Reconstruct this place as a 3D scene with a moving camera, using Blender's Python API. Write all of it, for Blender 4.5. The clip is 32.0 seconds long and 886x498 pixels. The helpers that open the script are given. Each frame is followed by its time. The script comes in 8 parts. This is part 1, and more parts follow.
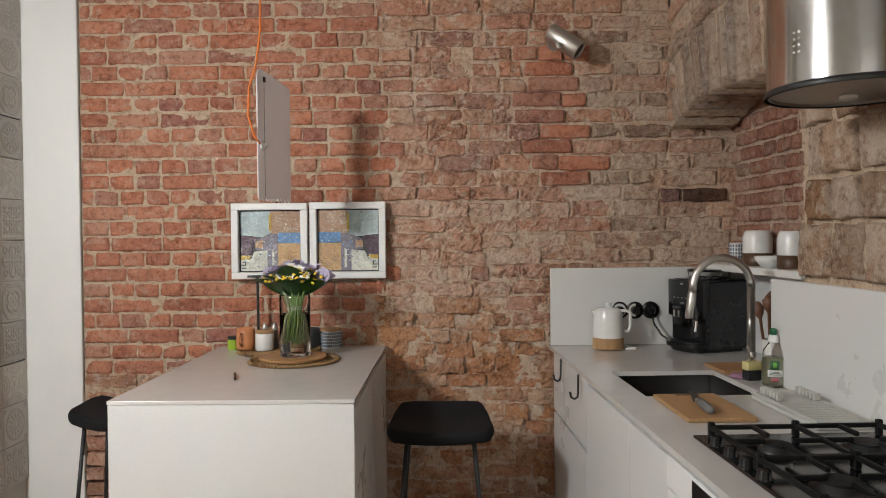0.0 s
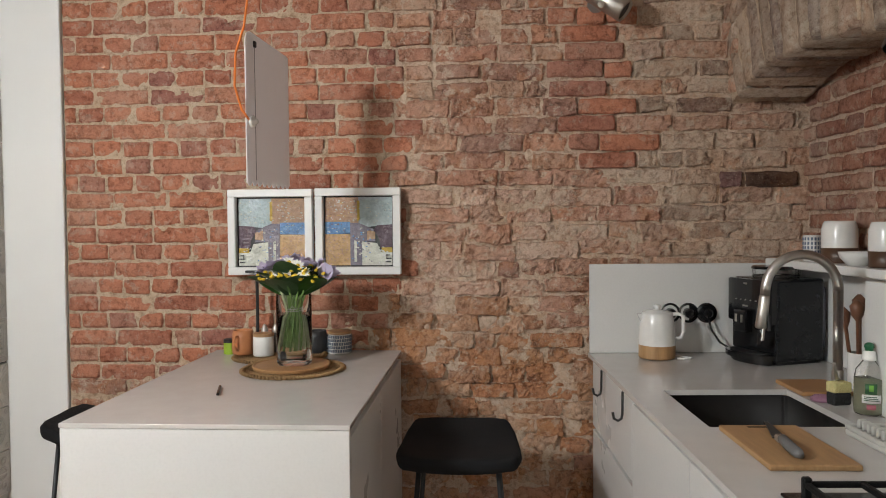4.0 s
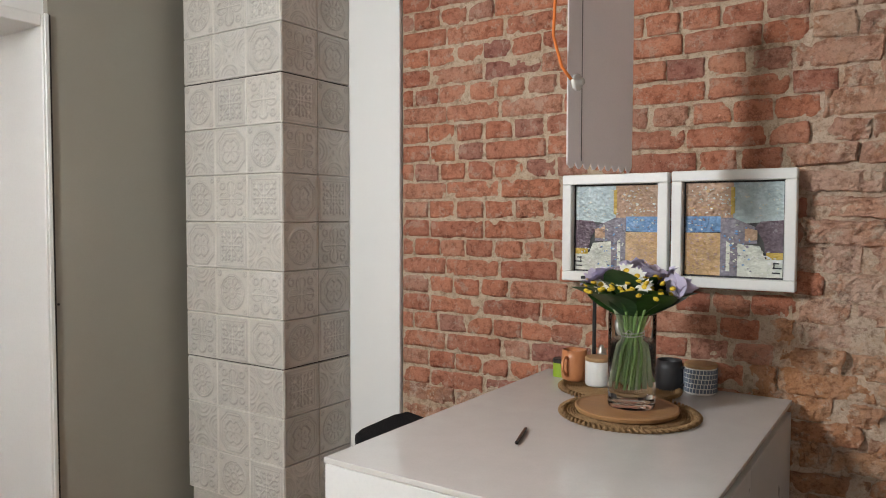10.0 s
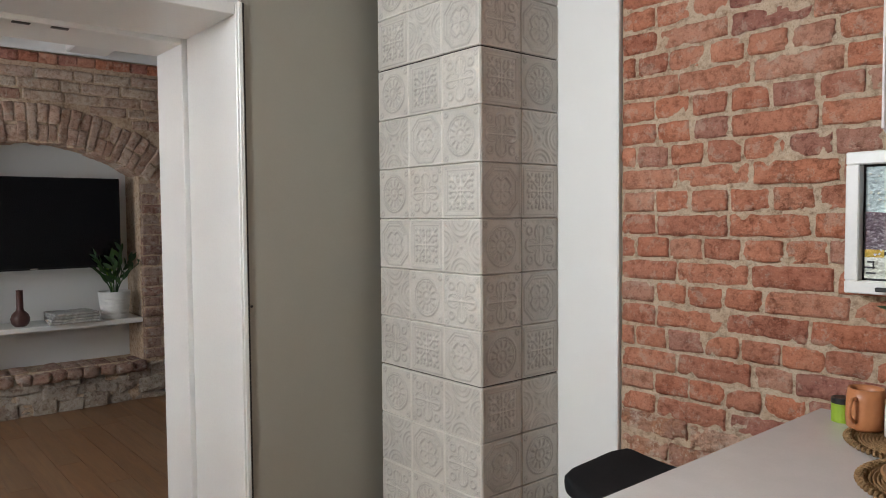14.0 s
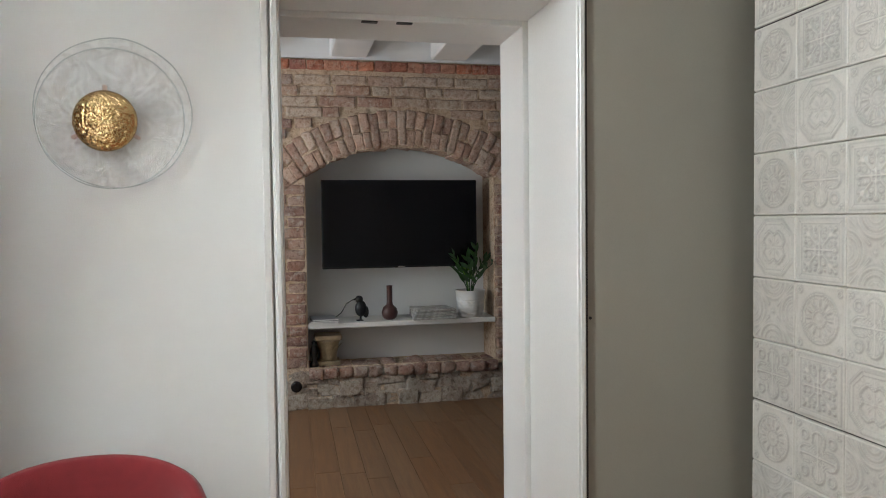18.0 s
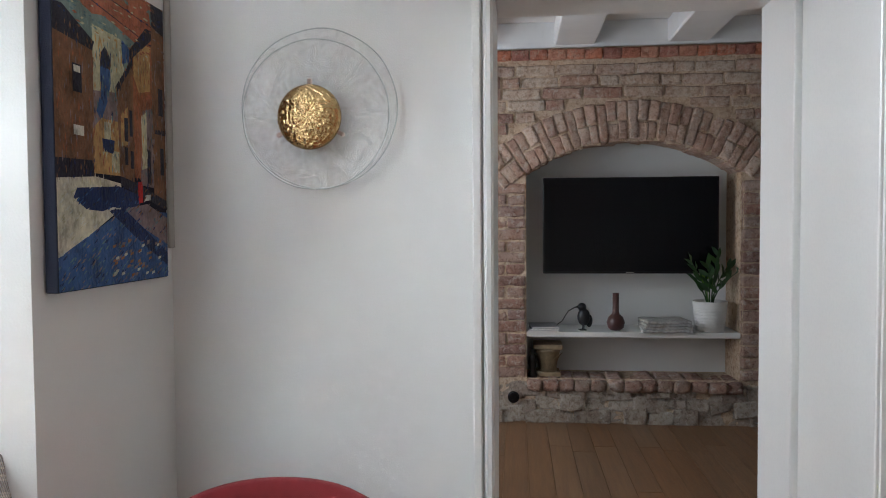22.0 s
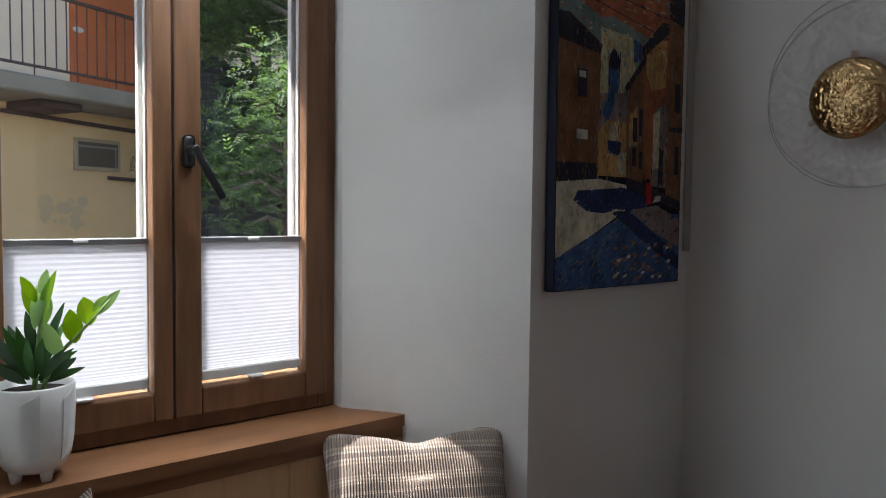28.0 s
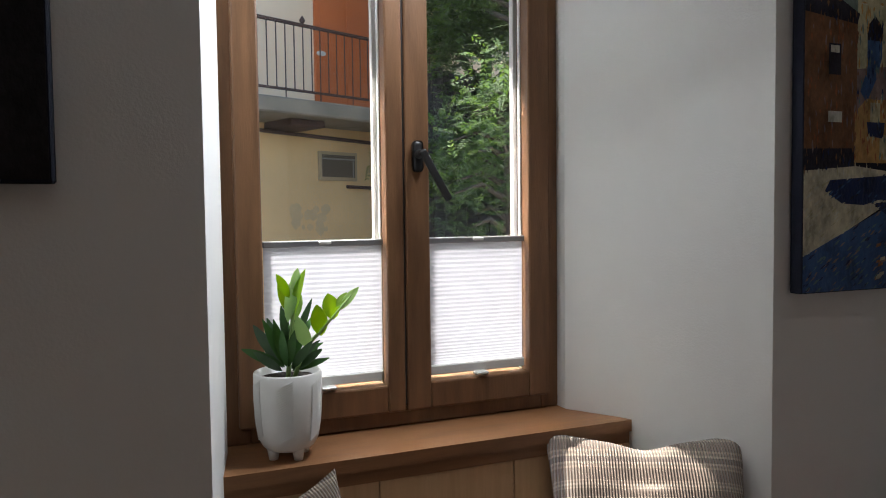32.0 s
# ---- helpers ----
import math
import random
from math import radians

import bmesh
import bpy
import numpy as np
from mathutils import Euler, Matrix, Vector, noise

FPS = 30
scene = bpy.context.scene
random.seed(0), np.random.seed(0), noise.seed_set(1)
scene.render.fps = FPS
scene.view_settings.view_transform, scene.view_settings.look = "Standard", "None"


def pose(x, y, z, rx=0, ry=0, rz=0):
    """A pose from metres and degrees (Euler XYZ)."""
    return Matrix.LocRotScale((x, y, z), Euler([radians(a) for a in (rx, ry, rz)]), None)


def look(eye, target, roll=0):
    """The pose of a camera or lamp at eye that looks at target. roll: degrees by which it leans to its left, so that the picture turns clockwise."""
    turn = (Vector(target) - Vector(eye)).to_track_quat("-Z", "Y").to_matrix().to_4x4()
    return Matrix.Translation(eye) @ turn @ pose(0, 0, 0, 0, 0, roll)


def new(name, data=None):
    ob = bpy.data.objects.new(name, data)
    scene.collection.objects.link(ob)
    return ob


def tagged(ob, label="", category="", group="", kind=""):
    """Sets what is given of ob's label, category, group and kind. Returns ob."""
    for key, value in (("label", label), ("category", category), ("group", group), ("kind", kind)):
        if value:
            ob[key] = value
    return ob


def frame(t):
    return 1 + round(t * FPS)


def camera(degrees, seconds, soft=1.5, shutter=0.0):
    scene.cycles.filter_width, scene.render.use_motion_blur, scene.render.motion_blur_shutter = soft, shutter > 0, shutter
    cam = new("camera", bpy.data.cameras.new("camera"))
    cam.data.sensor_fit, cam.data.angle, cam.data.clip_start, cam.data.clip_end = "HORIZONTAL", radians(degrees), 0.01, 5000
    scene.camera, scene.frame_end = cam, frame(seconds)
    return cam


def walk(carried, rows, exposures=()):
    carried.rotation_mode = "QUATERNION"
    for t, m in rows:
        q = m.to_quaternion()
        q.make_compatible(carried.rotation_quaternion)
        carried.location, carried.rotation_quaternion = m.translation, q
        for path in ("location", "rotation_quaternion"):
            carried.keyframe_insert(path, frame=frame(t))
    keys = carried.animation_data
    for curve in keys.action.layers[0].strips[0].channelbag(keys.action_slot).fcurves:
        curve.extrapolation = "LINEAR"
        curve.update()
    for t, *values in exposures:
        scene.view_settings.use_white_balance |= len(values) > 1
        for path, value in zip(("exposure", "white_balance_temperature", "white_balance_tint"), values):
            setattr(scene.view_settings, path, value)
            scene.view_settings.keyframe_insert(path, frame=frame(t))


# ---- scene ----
cam = camera(62.97, 32.0, 1.0)
# seconds, x, y, z, pitch, roll, yaw
PATH = [
    (0.0, 0.021, 0.092, 1.455, -0.94, 0.53, 0.46),
    (0.5, 0.034, 0.148, 1.460, -1.04, 0.61, 0.41),
    (1.0, 0.049, 0.207, 1.465, -1.14, 0.64, 0.40),
    (1.5, 0.060, 0.265, 1.468, -1.19, 0.62, 0.43),
    (2.0, 0.067, 0.318, 1.468, -1.27, 0.63, 0.53),
    (2.5, 0.073, 0.372, 1.467, -1.40, 0.58, 0.77),
    (3.0, 0.076, 0.428, 1.464, -1.57, 0.52, 1.31),
    (3.5, 0.079, 0.482, 1.462, -1.71, 0.48, 2.30),
    (5.5, 0.066, 0.741, 1.467, -1.99, 0.46, 7.42),
    (6.0, 0.059, 0.803, 1.468, -2.07, 0.52, 9.24),
    (6.5, 0.057, 0.855, 1.467, -2.13, 0.65, 11.08),
    (7.0, 0.055, 0.914, 1.466, -2.17, 0.75, 13.43),
    (7.5, 0.055, 0.970, 1.466, -2.21, 0.91, 16.46),
    (8.0, 0.053, 1.032, 1.468, -2.21, 1.07, 20.56),
    (8.5, 0.053, 1.099, 1.473, -2.20, 0.89, 23.89),
    (9.0, 0.054, 1.159, 1.479, -2.23, 0.35, 26.85),
    (9.5, 0.052, 1.212, 1.482, -2.37, -0.09, 30.10),
    (10.0, 0.038, 1.264, 1.482, -2.54, -0.12, 33.84),
    (10.5, 0.022, 1.311, 1.481, -2.60, -0.06, 37.08),
    (11.0, -0.009, 1.357, 1.478, -2.76, -0.15, 39.90),
    (11.5, -0.042, 1.401, 1.476, -2.85, -0.16, 41.88),
    (12.0, -0.082, 1.446, 1.476, -2.92, -0.11, 43.58),
    (12.5, -0.132, 1.488, 1.476, -2.83, 0.05, 44.97),
    (13.0, -0.179, 1.524, 1.475, -2.78, 0.14, 46.51),
    (13.5, -0.222, 1.558, 1.474, -2.71, 0.27, 48.18),
    (15.5, -0.385, 1.699, 1.461, -2.57, 1.02, 58.31),
    (16.0, -0.430, 1.742, 1.460, -2.47, 1.19, 62.57),
    (16.5, -0.482, 1.782, 1.459, -2.35, 1.26, 66.66),
    (17.0, -0.531, 1.810, 1.457, -2.27, 1.09, 70.85),
    (17.5, -0.577, 1.827, 1.455, -2.27, 0.82, 74.58),
    (18.0, -0.623, 1.839, 1.454, -2.23, 0.67, 78.08),
    (18.5, -0.663, 1.850, 1.454, -2.24, 0.57, 81.01),
    (19.0, -0.706, 1.860, 1.452, -2.27, 0.48, 83.59),
    (19.5, -0.751, 1.869, 1.451, -2.30, 0.36, 85.83),
    (20.0, -0.801, 1.875, 1.453, -2.31, 0.39, 87.62),
    (20.5, -0.849, 1.876, 1.458, -2.27, 0.39, 89.36),
    (21.0, -0.898, 1.874, 1.463, -2.22, 0.33, 91.18),
    (21.5, -0.942, 1.876, 1.468, -2.20, 0.32, 93.34),
    (22.0, -0.984, 1.878, 1.470, -2.17, 0.39, 95.73),
    (22.5, -1.020, 1.882, 1.470, -2.13, 0.52, 98.42),
    (23.0, -1.054, 1.887, 1.469, -2.05, 0.69, 101.87),
    (23.5, -1.085, 1.896, 1.468, -1.91, 0.86, 106.80),
    (24.0, -1.112, 1.907, 1.468, -1.84, 0.78, 111.55),
    (24.5, -1.134, 1.921, 1.471, -1.82, 0.41, 115.41),
    (25.0, -1.151, 1.937, 1.474, -1.91, -0.01, 119.22),
    (25.5, -1.171, 1.953, 1.477, -2.13, -0.32, 123.11),
    (27.5, -1.228, 2.002, 1.496, -2.77, -0.67, 137.61),
    (28.0, -1.230, 1.996, 1.498, -2.87, -0.64, 140.57),
    (28.5, -1.233, 1.987, 1.498, -2.88, -0.47, 143.57),
    (29.0, -1.234, 1.979, 1.496, -2.83, -0.27, 146.70),
    (29.5, -1.233, 1.975, 1.495, -2.75, -0.06, 149.66),
    (30.0, -1.231, 1.976, 1.494, -2.70, 0.15, 152.08),
    (30.5, -1.235, 1.978, 1.494, -2.73, 0.41, 154.32),
    (31.0, -1.233, 1.979, 1.493, -2.71, 0.56, 155.74),
    (31.5, -1.231, 1.980, 1.492, -2.71, 0.61, 156.79),
    (32.0, -1.232, 1.981, 1.491, -2.72, 0.67, 157.83),
]
walk(cam, [(t, pose(x, y, z, 90 + pitch, roll, yaw)) for t, x, y, z, pitch, roll, yaw in PATH], [(0, 3.33, 7000, 10), (3.5, 3.35, 7000, 10), (6, 3.36, 6900, 10), (9, 3.34, 6900, 10), (12, 3.32, 6650, 10), (16, 3.37, 6600, 8), (18, 3.36, 6450, 6), (20.5, 3.34, 6150, 6), (22, 3.2, 6100, 8), (23, 3.0, 6100, 9), (25.5, 2.25, 6150, 10), (27.5, 1.5, 6150, 10), (29, 1.37, 6150, 10), (30.5, 1.4, 6250, 10), (32, 1.5, 6450, 10)])

# ---- light ----
SUN_WAY = Vector((0.15, -0.27, 0.53)).normalized()
world = bpy.data.worlds.new("world")
scene.world = world
world.use_nodes = True
wn = world.node_tree
sky = wn.nodes.new("ShaderNodeTexSky")
sky.sky_type, sky.sun_disc = "NISHITA", False
sky.sun_elevation = math.asin(SUN_WAY.z)
sky.sun_rotation = math.atan2(SUN_WAY.x, SUN_WAY.y)
wn.nodes["Background"].inputs["Strength"].default_value = 0.15
wn.links.new(sky.outputs[0], wn.nodes["Background"].inputs["Color"])
sun = new("sun", bpy.data.lights.new("sun", "SUN"))
sun.data.energy, sun.data.angle, sun.data.color = 5.0, radians(0.6), (1.0, 0.95, 0.87)
sun.matrix_world = look(SUN_WAY * 20, (0, 0, 0))


def stand_in_light(name, eye, target, w, h, watts, colour=(0.93, 0.97, 1.0)):
    """An area lamp that stands in for sky light, at a window or an added opening."""
    lamp = new(name, bpy.data.lights.new(name, "AREA"))
    lamp.data.shape, lamp.data.size, lamp.data.size_y = "RECTANGLE", w, h
    lamp.data.energy, lamp.data.color = watts, colour
    lamp.matrix_world = look(eye, target)
    return lamp


# stands inside the window's reveal, above view, turned towards the kitchen
stand_in_light("sky_light_window", (-2.0, 0.69, 2.38), (0.0, 2.65, 1.15), 0.36, 0.46, 9.0, (0.88, 0.94, 1.0))
# fill lamp added at an unseen opening behind, to brighten the kitchen
stand_in_light("sky_light_hall", (0.1, -2.42, 1.75), (0.0, 3.0, 1.2), 1.7, 1.5, 1.25, (0.88, 0.94, 1.0))
# fill lamp added out of view to brighten the wall with the glass lamp
stand_in_light("sky_light_east", (1.60, -0.10, 1.70), (-2.0, 0.9, 1.2), 1.2, 1.35, 0.5, (0.95, 0.98, 1.0))
# fill lamp added at an unseen opening, aimed up at the living room's beams
stand_in_light("sky_light_living", (-4.6, -0.42, 1.65), (-4.8, 2.2, 2.7), 1.2, 1.3, 4.6, (0.84, 0.90, 1.0))


# ---- materials ----
MATS = {}


def material(name, base, rough=0.5, metal=0.0, dark=None, scale=8.0, amount=0.5, bump=0.0, bump_scale=60.0, stretch=(1, 1, 1),
             rand=0.0, isle=False, spec=0.5, trans=0.0, sheen=0.0, sub=0.0, coat=0.0, rough_var=0.1, fine=None):
    """Painted, wooden, ceramic or metal surface: two scales of variation, bump, and a shift from piece to piece."""
    if name in MATS:
        return MATS[name]
    m = bpy.data.materials.new(name)
    MATS[name] = m
    m.use_nodes = True
    nt = m.node_tree
    N, L = nt.nodes, nt.links
    b = N["Principled BSDF"]
    b.inputs["Metallic"].default_value = metal
    b.inputs["Specular IOR Level"].default_value = spec
    b.inputs["Transmission Weight"].default_value = trans
    b.inputs["Sheen Weight"].default_value = sheen
    b.inputs["Coat Weight"].default_value = coat
    co = N.new("ShaderNodeTexCoord")
    mp = N.new("ShaderNodeMapping")
    mp.inputs["Scale"].default_value = stretch
    L.new(co.outputs["Object"], mp.inputs["Vector"])
    vec = mp.outputs[0]
    r_out = None
    if rand or isle:
        src = N.new("ShaderNodeNewGeometry").outputs["Random Per Island"] if isle else N.new("ShaderNodeObjectInfo").outputs["Random"]
        mul = N.new("ShaderNodeMath")
        mul.operation = "MULTIPLY"
        mul.inputs[1].default_value = 37.0
        L.new(src, mul.inputs[0])
        add = N.new("ShaderNodeVectorMath")
        L.new(vec, add.inputs[0])
        L.new(mul.outputs[0], add.inputs[1])
        vec, r_out = add.outputs[0], src
    n1 = N.new("ShaderNodeTexNoise")
    n1.inputs["Scale"].default_value, n1.inputs["Detail"].default_value, n1.inputs["Roughness"].default_value = scale, 5, 0.6
    L.new(vec, n1.inputs["Vector"])
    n2 = N.new("ShaderNodeTexNoise")
    n2.inputs["Scale"].default_value, n2.inputs["Detail"].default_value = bump_scale, 3
    L.new(vec, n2.inputs["Vector"])
    ramp = N.new("ShaderNodeValToRGB")
    d = dark if dark else tuple(c * 0.8 for c in base)
    ramp.color_ramp.elements[0].position, ramp.color_ramp.elements[1].position = 0.5 - 0.3 * amount - 0.05, 0.5 + 0.3 * (1 - amount) + 0.05
    ramp.color_ramp.elements[0].color, ramp.color_ramp.elements[1].color = (*d, 1), (*base, 1)
    L.new(n1.outputs[0], ramp.inputs[0])
    col = ramp.outputs[0]
    mix = N.new("ShaderNodeMix")
    mix.data_type, mix.blend_type = "RGBA", "MIX"
    mr = N.new("ShaderNodeMapRange")
    mr.inputs["From Min"].default_value, mr.inputs["From Max"].default_value = 0.45, 0.75
    mr.inputs["To Max"].default_value = 0.35
    L.new(n2.outputs[0], mr.inputs[0])
    L.new(mr.outputs[0], mix.inputs[0])
    L.new(col, mix.inputs[6])
    f = fine if fine else tuple(c * 0.88 for c in base)
    mix.inputs[7].default_value = (*f, 1)
    col = mix.outputs[2]
    if r_out is not None and rand:
        hsv = N.new("ShaderNodeHueSaturation")
        vr = N.new("ShaderNodeMapRange")
        vr.inputs["To Min"].default_value, vr.inputs["To Max"].default_value = 1 - rand, 1 + rand * 0.7
        L.new(r_out, vr.inputs[0])
        L.new(vr.outputs[0], hsv.inputs["Value"])
        fr = N.new("ShaderNodeMath")
        fr.operation = "FRACT"
        L.new(mul.outputs[0], fr.inputs[0])
        hr = N.new("ShaderNodeMapRange")
        hr.inputs["To Min"].default_value, hr.inputs["To Max"].default_value = 0.5 - rand * 0.035, 0.5 + rand * 0.03
        L.new(fr.outputs[0], hr.inputs[0])
        L.new(hr.outputs[0], hsv.inputs["Hue"])
        sr = N.new("ShaderNodeMapRange")
        sr.inputs["To Min"].default_value, sr.inputs["To Max"].default_value = 1 + rand * 0.5, 1 - rand * 0.9
        L.new(fr.outputs[0], sr.inputs[0])
        L.new(sr.outputs[0], hsv.inputs["Saturation"])
        L.new(col, hsv.inputs["Color"])
        col = hsv.outputs[0]
    L.new(col, b.inputs["Base Color"])
    rr = N.new("ShaderNodeMapRange")
    rr.inputs["To Min"].default_value, rr.inputs["To Max"].default_value = max(0.02, rough - rough_var), min(1, rough + rough_var)
    L.new(n1.outputs[0], rr.inputs[0])
    L.new(rr.outputs[0], b.inputs["Roughness"])
    if bump:
        bp = N.new("ShaderNodeBump")
        bp.inputs["Strength"].default_value, bp.inputs["Distance"].default_value = bump, 0.01
        L.new(n2.outputs[0], bp.inputs["Height"])
        L.new(bp.outputs[0], b.inputs["Normal"])
    if sub:
        b.inputs["Subsurface Weight"].default_value = sub
        b.inputs["Subsurface Radius"].default_value = (0.01, 0.01, 0.01)
    return m


def leafy(m, share=0.45, gain=2.2):
    """Lets light shine through a leaf."""
    nt = m.node_tree
    b = nt.nodes["Principled BSDF"]
    tr = nt.nodes.new("ShaderNodeBsdfTranslucent")
    hs = nt.nodes.new("ShaderNodeHueSaturation")
    hs.inputs["Value"].default_value, hs.inputs["Hue"].default_value = gain, 0.485 if gain > 1.5 else 0.5
    nt.links.new(b.inputs["Base Color"].links[0].from_socket, hs.inputs["Color"])
    nt.links.new(hs.outputs[0], tr.inputs["Color"])
    mx = nt.nodes.new("ShaderNodeMixShader")
    mx.inputs[0].default_value = share
    nt.links.new(b.outputs[0], mx.inputs[1])
    nt.links.new(tr.outputs[0], mx.inputs[2])
    nt.links.new(mx.outputs[0], nt.nodes["Material Output"].inputs["Surface"])
    return m


def glass(name, tint=(1, 1, 1), rough=0.0, ior=1.45):
    if name in MATS:
        return MATS[name]
    m = bpy.data.materials.new(name)
    MATS[name] = m
    m.use_nodes = True
    b = m.node_tree.nodes["Principled BSDF"]
    b.inputs["Base Color"].default_value = (*tint, 1)
    b.inputs["Transmission Weight"].default_value = 1
    b.inputs["Roughness"].default_value = rough
    b.inputs["IOR"].default_value = ior
    return m


def masonry(name, tones, rust=(0.45, 0.22, 0.10), lime=(0.50, 0.42, 0.33), rust_share=0.5, lime_share=0.5, isle=False, size=1.0, cracks=0.3):
    """Old fired brick or stone: a tone for each piece, stains that run over several pieces, lime smears, cracks, pits and grit."""
    m = bpy.data.materials.new(name)
    m.use_nodes = True
    N, L = m.node_tree.nodes, m.node_tree.links
    b = N["Principled BSDF"]
    b.inputs["Roughness"].default_value, b.inputs["Specular IOR Level"].default_value = 0.93, 0.15
    geo = N.new("ShaderNodeNewGeometry")
    place = geo.outputs["Position"]
    r = geo.outputs["Random Per Island"] if isle else N.new("ShaderNodeObjectInfo").outputs["Random"]
    far = N.new("ShaderNodeMath")
    far.operation = "MULTIPLY"
    far.inputs[1].default_value = 53.0
    L.new(r, far.inputs[0])
    add = N.new("ShaderNodeVectorMath")
    L.new(place, add.inputs[0])
    L.new(far.outputs[0], add.inputs[1])
    ramp = N.new("ShaderNodeValToRGB")
    while len(ramp.color_ramp.elements) < len(tones):
        ramp.color_ramp.elements.new(0.5)
    for k, c in enumerate(tones):
        ramp.color_ramp.elements[k].position, ramp.color_ramp.elements[k].color = k / (len(tones) - 1), (*c, 1)
    L.new(r, ramp.inputs[0])

    def grain(scale, detail, rough, shift, shared=False):
        n = N.new("ShaderNodeTexNoise")
        n.inputs["Scale"].default_value, n.inputs["Detail"].default_value, n.inputs["Roughness"].default_value = scale * size, detail, rough
        v = N.new("ShaderNodeVectorMath")
        v.inputs[1].default_value = (shift, shift * 0.7, -shift)
        L.new(place if shared else add.outputs[0], v.inputs[0])
        L.new(v.outputs[0], n.inputs["Vector"])
        return n.outputs[0]

    def window(src, lo, hi, top):
        q = N.new("ShaderNodeMapRange")
        q.interpolation_type = "SMOOTHSTEP"
        q.inputs[1].default_value, q.inputs[2].default_value, q.inputs[4].default_value = lo, hi, top
        L.new(src, q.inputs[0])
        return q.outputs[0]

    def calc(op, a, c):
        x = N.new("ShaderNodeMath")
        x.operation = op
        L.new(a, x.inputs[0])
        if isinstance(c, float):
            x.inputs[1].default_value = c
        else:
            L.new(c, x.inputs[1])
        return x.outputs[0]

    def blend(fac, a, c, mode="MIX"):
        x = N.new("ShaderNodeMix")
        x.data_type, x.blend_type = "RGBA", mode
        L.new(fac, x.inputs[0])
        L.new(a, x.inputs[6])
        x.inputs[7].default_value = (*c, 1)
        return x.outputs[2]

    n_rust, n_wash = grain(5, 6, 0.65, 0, True), grain(3.1, 7, 0.7, 21, True)
    n_lime, n_body, n_grit, n_sand = grain(19, 8, 0.74, 5, True), grain(34, 7, 0.74, 9), grain(115, 4, 0.7, 13), grain(330, 2, 0.6, 17)
    n_tear = grain(13, 5, 0.62, 31)
    tear = calc("ABSOLUTE", calc("SUBTRACT", n_tear, 0.5), 0.0)
    col = blend(window(n_rust, 0.47, 0.66, rust_share), ramp.outputs[0], rust)
    n_spot, n_burn = grain(11, 6, 0.7, 41), grain(15, 6, 0.72, 57)
    col = blend(window(n_spot, 0.52, 0.62, 1.1 * rust_share), col, rust)
    col = blend(window(n_burn, 0.57, 0.68, 0.9 * rust_share), col, tuple(0.55 * q for q in rust))
    col = blend(window(n_wash, 0.48, 0.68, 0.45 * lime_share), col, lime)
    col = blend(window(n_body, 0.52, 0.36, 0.75), col, (0.50, 0.41, 0.36), "MULTIPLY")
    col = blend(window(n_body, 0.54, 0.72, 0.35), col, tuple(min(0.8, 1.35 * q + 0.05) for q in tones[1]))
    col = blend(window(n_lime, 0.53, 0.60, lime_share), col, lime)
    col = blend(window(n_grit, 0.44, 0.30, 0.5), col, (0.40, 0.32, 0.27), "MULTIPLY")
    col = blend(window(n_grit, 0.60, 0.74, 0.55), col, (0.66, 0.52, 0.42))
    col = blend(window(n_sand, 0.45, 0.30, 0.5), col, (0.5, 0.42, 0.38), "MULTIPLY")
    split = calc("MULTIPLY", window(tear, 0.030, 0.006, cracks), window(n_wash, 0.53, 0.40, 1.0))
    col = blend(split, col, (0.22, 0.16, 0.13), "MULTIPLY")
    L.new(col, b.inputs["Base Color"])
    hgt = calc("ADD", calc("MULTIPLY", n_grit, 0.45), calc("SUBTRACT", n_body, calc("MULTIPLY", split, 0.5)))
    bp = N.new("ShaderNodeBump")
    bp.inputs["Strength"].default_value, bp.inputs["Distance"].default_value = 1.0, 0.013
    L.new(hgt, bp.inputs["Height"])
    L.new(bp.outputs[0], b.inputs["Normal"])
    return m


WALL = material("white_wall_paint", (0.77, 0.77, 0.75), 0.85, dark=(0.735, 0.735, 0.715), scale=1.2, bump=0.08, bump_scale=220, spec=0.2, fine=(0.75, 0.75, 0.73))
TRIM = material("white_lacquer", (0.74, 0.735, 0.71), 0.35, dark=(0.71, 0.70, 0.68), scale=3, bump=0.02, bump_scale=90)
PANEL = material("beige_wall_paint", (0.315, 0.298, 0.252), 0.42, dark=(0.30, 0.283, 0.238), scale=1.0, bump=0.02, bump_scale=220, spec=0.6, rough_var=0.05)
CEIL = material("ceiling_paint", (0.8, 0.8, 0.79), 0.9, scale=1.5, bump=0.05, bump_scale=150, spec=0.2)
OAK = material("oak_floor", (0.34, 0.20, 0.105), 0.42, dark=(0.22, 0.12, 0.06), scale=5, amount=0.6, bump=0.12, bump_scale=70, stretch=(0.6, 7, 4), rand=0.12)
CAB = material("white_cabinet_laminate", (0.64, 0.635, 0.615), 0.30, dark=(0.62, 0.61, 0.595), scale=2, bump=0.015, bump_scale=120)
QUARTZ = material("pale_quartz_worktop", (0.56, 0.535, 0.51), 0.12, dark=(0.53, 0.505, 0.48), scale=14, bump=0.01, bump_scale=300, fine=(0.48, 0.45, 0.42), rough_var=0.05)
HOODST = material("satin_steel", (0.50, 0.48, 0.46), 0.17, 1.0, dark=(0.57, 0.54, 0.50), scale=3, rough_var=0.03)
BLACK = material("black_fabric", (0.012, 0.012, 0.013), 0.85, scale=40, bump=0.25, bump_scale=500, spec=0.2)
STEELBLK = material("black_powder_steel", (0.015, 0.015, 0.016), 0.45, scale=30, bump=0.05, bump_scale=300)
PLASTIC = material("black_gloss_plastic", (0.008, 0.008, 0.009), 0.16, scale=10, rough_var=0.06)
